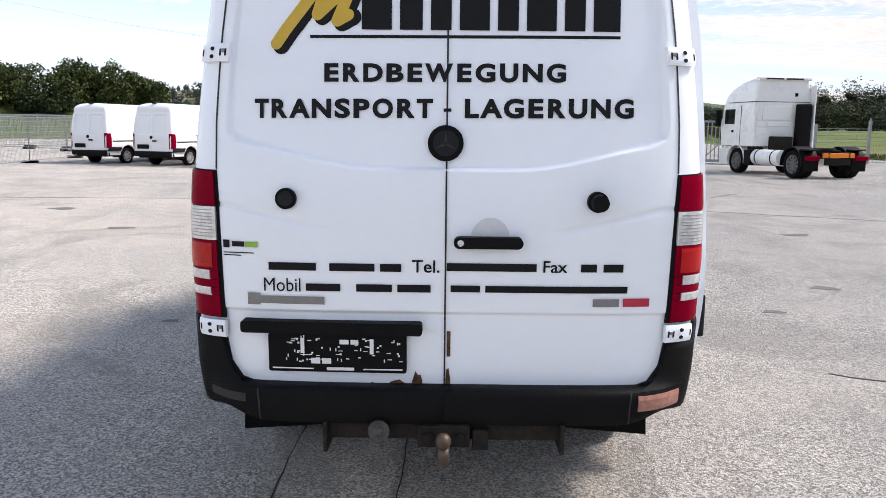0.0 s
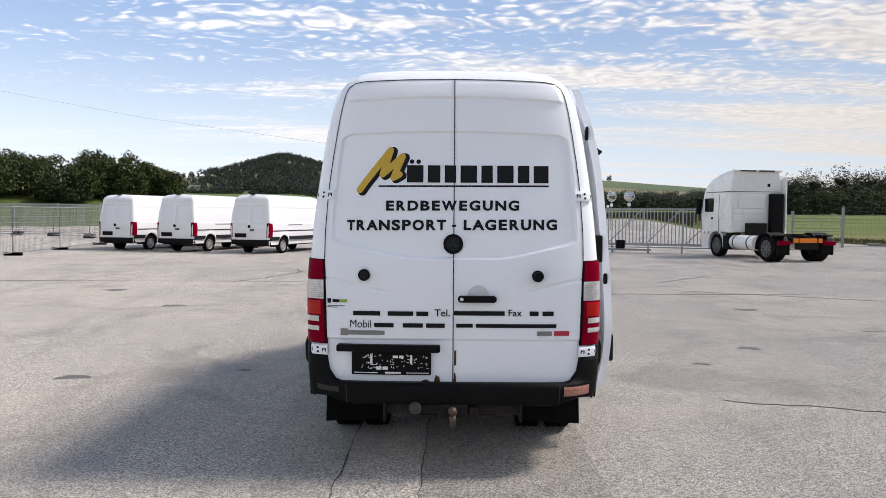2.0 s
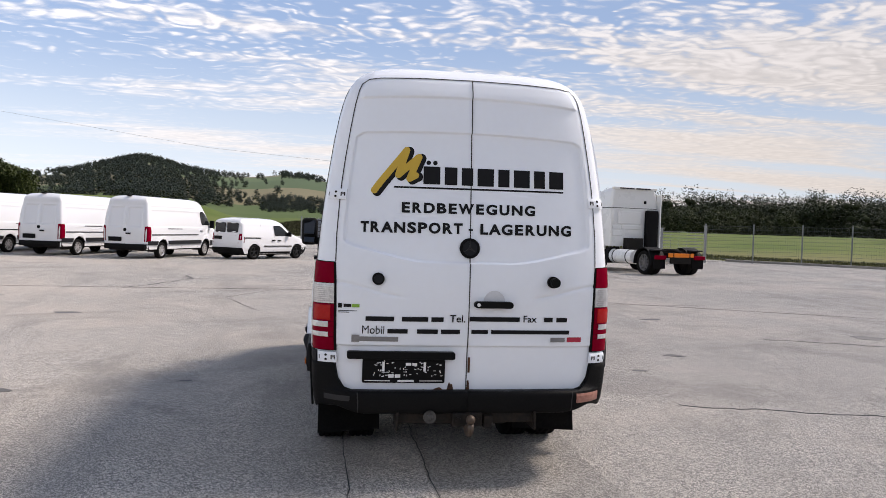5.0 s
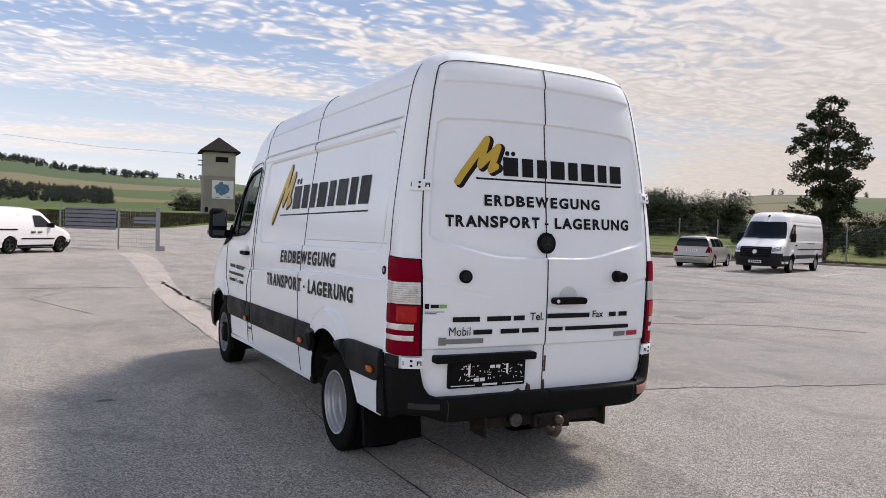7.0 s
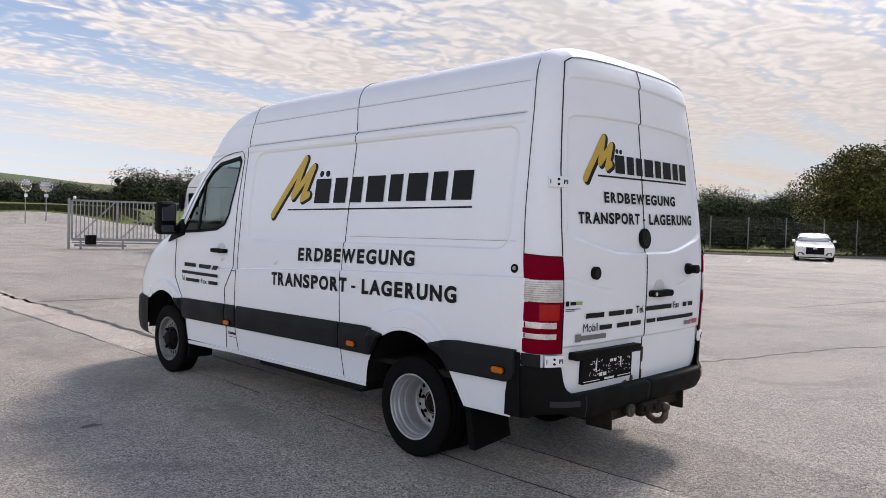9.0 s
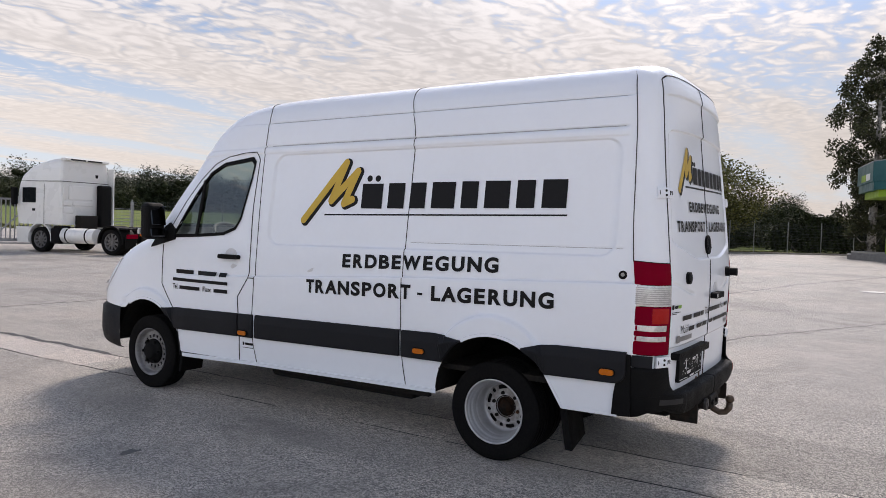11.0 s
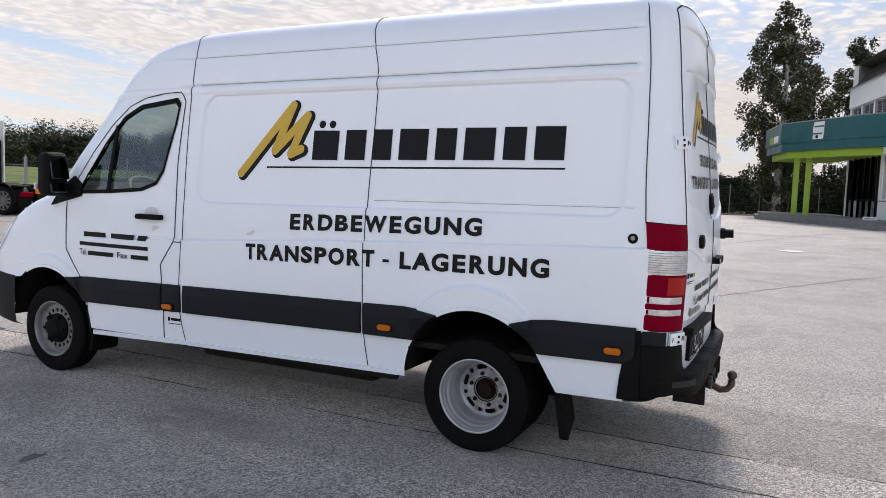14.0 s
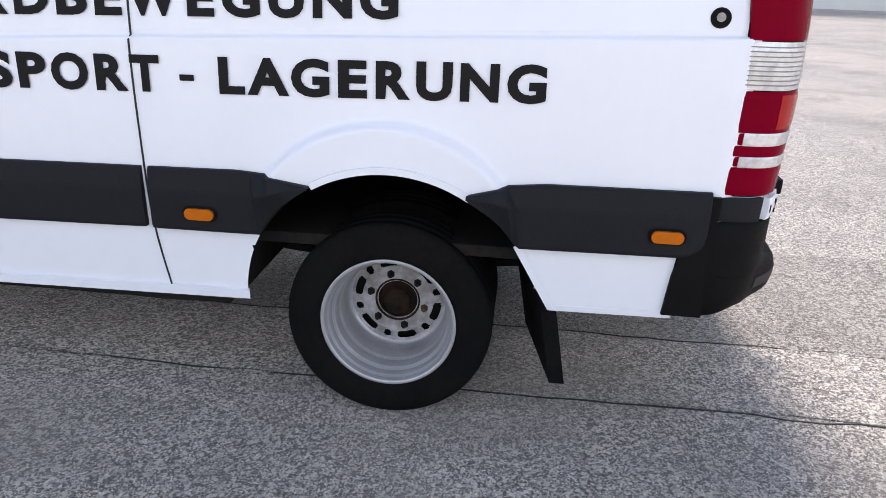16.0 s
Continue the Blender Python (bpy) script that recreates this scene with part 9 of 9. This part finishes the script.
# ---- office building ----
def office():
    REND = mat("white_render", (0.70, 0.70, 0.67), 0.85, var=0.15, scale=1.0, tint=(0.60, 0.60, 0.56), bump=0.15, bscale=40)
    TEAL = mat("teal_sheet_metal", (0.006, 0.085, 0.095), 0.45, 0.1, var=0.2, scale=1.5, tint=(0.004, 0.06, 0.07))
    LIME = mat("lime_green_paint", (0.24, 0.38, 0.02), 0.5, var=0.15, scale=2)
    ROOFM = mat("standing_seam_roof", (0.11, 0.105, 0.10), 0.5, 0.5, var=0.2)
    BLIND = mat("grey_blind_slats", (0.16, 0.16, 0.165), 0.5, 0.3, var=0.2)
    STONE = mat("step_stone", (0.20, 0.195, 0.185), 0.85, var=0.3, scale=4, bump=0.3, bscale=40)
    CURT = mat("pale_curtain", (0.42, 0.42, 0.40), 0.9, var=0.3, scale=7, tint=(0.28, 0.28, 0.27))
    FRAME = mat("white_window_frame", (0.74, 0.75, 0.75), 0.4, var=0.1)
    e = thing("office_building", "white two-storey office building with blinds, teal canopy and metal roof edge", "building")
    z0 = 0.25
    # plan: the long front runs from far (B) to a chamfered corner near the yard (A), then turns away
    B, A, C, D = Vector((47.2, -0.1, 0)), Vector((38.1, -1.9, 0)), Vector((36.6, -3.3, 0)), Vector((36.2, -22, 0))
    back_pts = [Vector((60, -22, 0)), Vector((57, -7, 0))]

    def wall_band(name, pts, za, zb, out, m, label="", th=0.35):
        bm = bmesh.new()
        for p, q in zip(pts, pts[1:]):
            d = (q - p).normalized()
            n = Vector((d.y, -d.x, 0)) * -1
            n = n if n.dot(p - Vector((52, -12, 0))) > 0 else -n
            vs = [bm.verts.new(v + Vector((0, 0, z))) for v, z in ((p + n * out, za), (q + n * out, za), (q + n * out, zb), (p + n * out, zb), (p + n * (out - th), za), (q + n * (out - th), za), (q + n * (out - th), zb), (p + n * (out - th), zb))]
            for f in ((0, 1, 2, 3), (7, 6, 5, 4), (0, 4, 5, 1), (3, 2, 6, 7), (0, 3, 7, 4), (1, 5, 6, 2)):
                bm.faces.new([vs[k] for k in f])
        return part(name, bm, m, e, label)

    line_pts = [B, A, C, D]
    wall_band("plinth_wall", line_pts, z0 - 0.3, 1.55, 0.0, REND, "white rendered lower wall")
    wall_band("middle_wall", line_pts, 3.95, 5.55, 0.30, REND, "white rendered band between the storeys", 0.65)
    wall_band("cornice", line_pts, 5.55, 5.63, 0.38, GALV, "", 0.7)
    wall_band("upper_wall", line_pts, 7.05, 8.15, 0.12, REND, "white rendered upper band", 0.5)
    wall_band("roof_edge", line_pts, 8.15, 8.2, 0.2, GALV, "", 0.6)
    # metal mansard with ribs
    bm = bmesh.new()
    for p, q in zip(line_pts, line_pts[1:]):
        d = (q - p).normalized()
        n = Vector((-d.y, d.x, 0))
        n = n if n.dot(p - Vector((52, -12, 0))) > 0 else -n
        L = (q - p).length
        bm.faces.new([bm.verts.new(v) for v in (p + n * 0.1 + Vector((0, 0, 8.2)), q + n * 0.1 + Vector((0, 0, 8.2)), q - n * 1.3 + Vector((0, 0, 9.7)), p - n * 1.3 + Vector((0, 0, 9.7)))])
        for k in range(int(L / 0.4)):
            c = p + d * (k * 0.4)
            tube(bm, [c + n * 0.12 + Vector((0, 0, 8.2)), c - n * 1.28 + Vector((0, 0, 9.72))], 0.03, 4)
    part("roof", bm, ROOFM, e, "ribbed grey metal roof edge")
    bm = bmesh.new()
    bm.faces.new([bm.verts.new((v.x, v.y, 9.6)) for v in (B, A, C, D, *back_pts)])
    part("flat_roof", bm, ROOFM, e)
    wall_band("back_wall", [D, *back_pts, B], z0 - 0.3, 9.6, 0.0, REND, "", 0.3)

    def windows(p, q, za, zb, n, kind, inset=0.10):
        """Windows between pillars along the wall from p to q."""
        d = (q - p).normalized()
        nn = Vector((-d.y, d.x, 0))
        nn = nn if nn.dot(p - Vector((52, -12, 0))) > 0 else -nn
        L = (q - p).length
        for i in range(n):
            a, b = p + d * (L * i / n + 0.18), p + d * (L * (i + 1) / n - 0.18)
            Z = lambda v: Vector((0, 0, v))

            def quad(name, u, v, s0, s1, o, m, parent, label="", th=0.05):
                bm = bmesh.new()
                vs = [bm.verts.new(w + nn * oo + Z(zz)) for oo in (o, o - th) for w, zz in ((u, s0), (v, s0), (v, s1), (u, s1))]
                for f in ((0, 1, 2, 3), (7, 6, 5, 4), (0, 4, 5, 1), (3, 2, 6, 7), (0, 3, 7, 4), (1, 5, 6, 2)):
                    bm.faces.new([vs[k] for k in f])
                return part(name, bm, m, parent, label)

            win = quad("window", a, b, za, zb, -inset, DARKGLASS, e, "window in white frame", 0.03)
            w = (b - a).length
            for s in np.linspace(0, 1, 3 if w > 1.6 else 2):
                c = a + d * (w * s)
                quad("frame_bar", c - d * 0.045, c + d * 0.045, za, zb, -inset + 0.05, FRAME, win)
            quad("frame_bar", a, b, zb - 0.09, zb, -inset + 0.045, FRAME, win)
            quad("frame_bar", a, b, za, za + 0.09, -inset + 0.045, FRAME, win)
            quad("sill", a - d * 0.1, b + d * 0.1, za - 0.06, za, 0.06, GALV, win, th=0.2)
            if kind == "blind":
                bm = bmesh.new()
                k = 0
                while za + 0.1 + k * 0.085 < zb - 0.02:
                    z = za + 0.1 + k * 0.085
                    vs = [bm.verts.new(v) for v in (a + nn * (0.02 - inset + 0.06) + Z(z), b + nn * (0.02 - inset + 0.06) + Z(z), b + nn * (0.06 - inset + 0.06) + Z(z - 0.05), a + nn * (0.06 - inset + 0.06) + Z(z - 0.05))]
                    bm.faces.new(vs)
                    k += 1
                tagged(part("blind_slats", bm, BLIND, win, "grey slatted blind"), kind="stuff")
            else:
                bm = bmesh.new()
                prev = None
                for k in range(int(w / 0.05) + 1):
                    c = a + d * min(w, k * 0.05) + nn * (-inset + 0.012 + 0.008 * (k % 2))
                    row = [bm.verts.new(c + Z(za + 0.1)), bm.verts.new(c + Z(zb - 0.35))]
                    if prev:
                        bm.faces.new((prev[0], row[0], row[1], prev[1]))
                    prev = row
                part("curtain", bm, CURT, win, "pale pleated curtain")
            # pillar between the windows
            quad("pillar", b + d * 0.06, b + d * 0.36, za, zb, 0.02, REND, e, "", 0.3)
        quad("pillar", p - d * 0.1, p + d * 0.12, za, zb, 0.02, REND, e, "", 0.3)

    windows(B, A, 5.63, 7.05, 4, "blind")
    windows(A, C, 5.63, 7.05, 1, "curtain")
    windows(C, D, 5.63, 7.05, 6, "curtain")
    windows(A + (B - A) * 0.28, A, 1.6, 3.95, 2, "curtain")
    windows(A, C, 1.6, 3.95, 1, "curtain")
    windows(C, D, 1.6, 3.95, 6, "curtain")
    # entrance: glass front between dark frames
    for k in range(5):
        a = B + (A - B) * (0.10 + 0.12 * k)
        b = B + (A - B) * (0.10 + 0.12 * (k + 1))
        bm = bmesh.new()
        vs = [bm.verts.new((v.x, v.y, z)) for v, z in ((a, 0.6), (b, 0.6), (b, 3.9), (a, 3.9))]
        bm.faces.new(vs)
        g = part("entrance_pane", bm, DARKGLASS, e, "dark entrance glass")
        bm = bmesh.new()
        for v in (a, b):
            box(bm, v.x - 0.06, v.x + 0.06, v.y - 0.02, v.y + 0.12, 0.6, 3.95)
        box(bm, min(a.x, b.x), max(a.x, b.x), min(a.y, b.y) + 0.05, max(a.y, b.y) + 0.12, 1.55, 1.66)
        part("entrance_frame", bm, BLACKPL, g, "dark frame")
    # steps
    S = [Vector((36.9, -1.1, 0)), Vector((42, 1.0, 0)), Vector((47.5, 4.9, 0)), Vector((52.5, 5.2, 0)), Vector((52.5, 0.6, 0)), Vector((37.6, -2.0, 0))]
    for k, (zz, sc) in enumerate(((0.42, 1.0), (0.60, 0.94))):
        c = sum(S, Vector()) / len(S)
        bm = bmesh.new()
        lo = [bm.verts.new((c.x + (v.x - c.x) * sc, c.y + (v.y - c.y) * sc, z0 - 0.2)) for v in S]
        hi = [bm.verts.new((v.co.x, v.co.y, zz)) for v in lo]
        n = len(S)
        bm.faces.new(hi)
        for i in range(n):
            bm.faces.new((lo[i], lo[(i + 1) % n], hi[(i + 1) % n], hi[i]))
        part("step", bm, STONE, e, "grey stone step")
    # teal canopy with sign, lime soffit and pillars
    can = [Vector((38.6, -1.75, 0)), Vector((39.9, -0.3, 0)), Vector((45.2, 3.55, 0)), Vector((50.5, 4.6, 0)), Vector((51.5, 0.7, 0))]

    def prism(name, pts, za, zb, m, label="", grow=0.0, parent=None):
        c = sum(pts, Vector()) / len(pts)
        bm = bmesh.new()
        lo = [bm.verts.new((v.x + (v.x - c.x) * grow, v.y + (v.y - c.y) * grow, za)) for v in pts]
        hi = [bm.verts.new((v.co.x, v.co.y, zb)) for v in lo]
        n = len(pts)
        bm.faces.new(lo[::-1]), bm.faces.new(hi)
        for i in range(n):
            bm.faces.new((lo[i], lo[(i + 1) % n], hi[(i + 1) % n], hi[i]))
        return part(name, bm, m, parent or e, label)

    cn = prism("canopy", can, 4.82, 5.97, TEAL, "dark teal sheet-metal canopy fascia", 0.03)
    prism("canopy_lower", can, 4.32, 4.82, TEAL, "", 0.0, cn)
    prism("canopy_edge", can, 5.97, 6.02, GALV, "", 0.035, cn)
    prism("soffit", can, 3.92, 4.32, LIME, "lime green soffit", -0.12, cn)
    p, q = can[1], can[2]
    c = sum(can, Vector()) / len(can)
    p, q = c + (p - c) * 1.03, c + (q - c) * 1.03
    d = (q - p).normalized()
    n = Vector((-d.y, d.x, 0))
    n = n if n.dot(p - c) > 0 else -n
    mid = p + (q - p) * 0.50
    mp = lambda u, v, o=0.0: mid - d * u + n * (0.012 + o) + Vector((0, 0, v))
    sgn = slab2d("logo_panel", mp, [(-0.44, 4.92), (0.38, 4.92), (0.46, 5.18), (0.46, 5.88), (-0.36, 5.88), (-0.44, 5.60)], 0.03, SPRITE, cn, "white angular logo panel")
    for v in (5.58, 5.18):
        slab2d("logo_arrow", mp, [(-0.34 if v > 5.3 else -0.44, v), (0.46 if v > 5.3 else 0.34, v), (0.46 if v > 5.3 else 0.34, v + 0.08), (-0.34 if v > 5.3 else -0.44, v + 0.08)], 0.036, TEAL, sgn)
    p2, q2 = c + (can[2] - c) * 1.03, c + (can[3] - c) * 1.03
    d2 = (q2 - p2).normalized()
    n2 = Vector((-d2.y, d2.x, 0))
    n2 = n2 if n2.dot(p2 - c) > 0 else -n2
    mp2 = lambda u, v, o=0.0: p2 + d2 * u + n2 * (0.012 + o) + Vector((0, 0, v))
    slab2d("sign_bar", mp2, [(0.8, 4.95), (2.2, 4.95), (2.2, 5.35), (0.8, 5.35)], 0.02, SPRITE, cn, "white sign bar")
    slab2d("sign_bar", mp2, [(2.3, 4.95), (3.8, 4.95), (3.8, 5.35), (2.3, 5.35)], 0.02, LIME, cn, "green sign bar")
    for x, y in ((45.3, 2.65), (44.5, 2.0)):
        boxpart("pillar", x - 0.16, x + 0.16, y - 0.16, y + 0.16, 0.55, 4.0, LIME, cn, "lime green square pillar", 0.01)
    bm = bmesh.new()
    cyl(bm, (42.6, 1.55, 5.05), (42.5, 1.75, 5.05), 0.09, seg=12)
    part("lamp", bm, BLACKPL, cn, "small round lamp on the fascia")
    sp = thing("lawn_sign", "small white sign on two short legs by the steps", "sign")
    boxpart("board", -0.32, 0.32, -0.02, 0.02, 0.35, 0.62, SPRITE, sp, "", 0.005)
    for k in range(2):
        boxpart("sign_bar", -0.26, 0.26, -0.028, -0.02, 0.42 + 0.09 * k, 0.47 + 0.09 * k, GREYBADGE, sp, "", 0.002)
    boxpart("leg", -0.03, 0.03, -0.02, 0.02, 0.0, 0.36, GALV, sp, "", 0.004)
    sp.matrix_basis = pose(38.5, -0.9, height(38.5, -0.9), 0, 0, -75)


office()
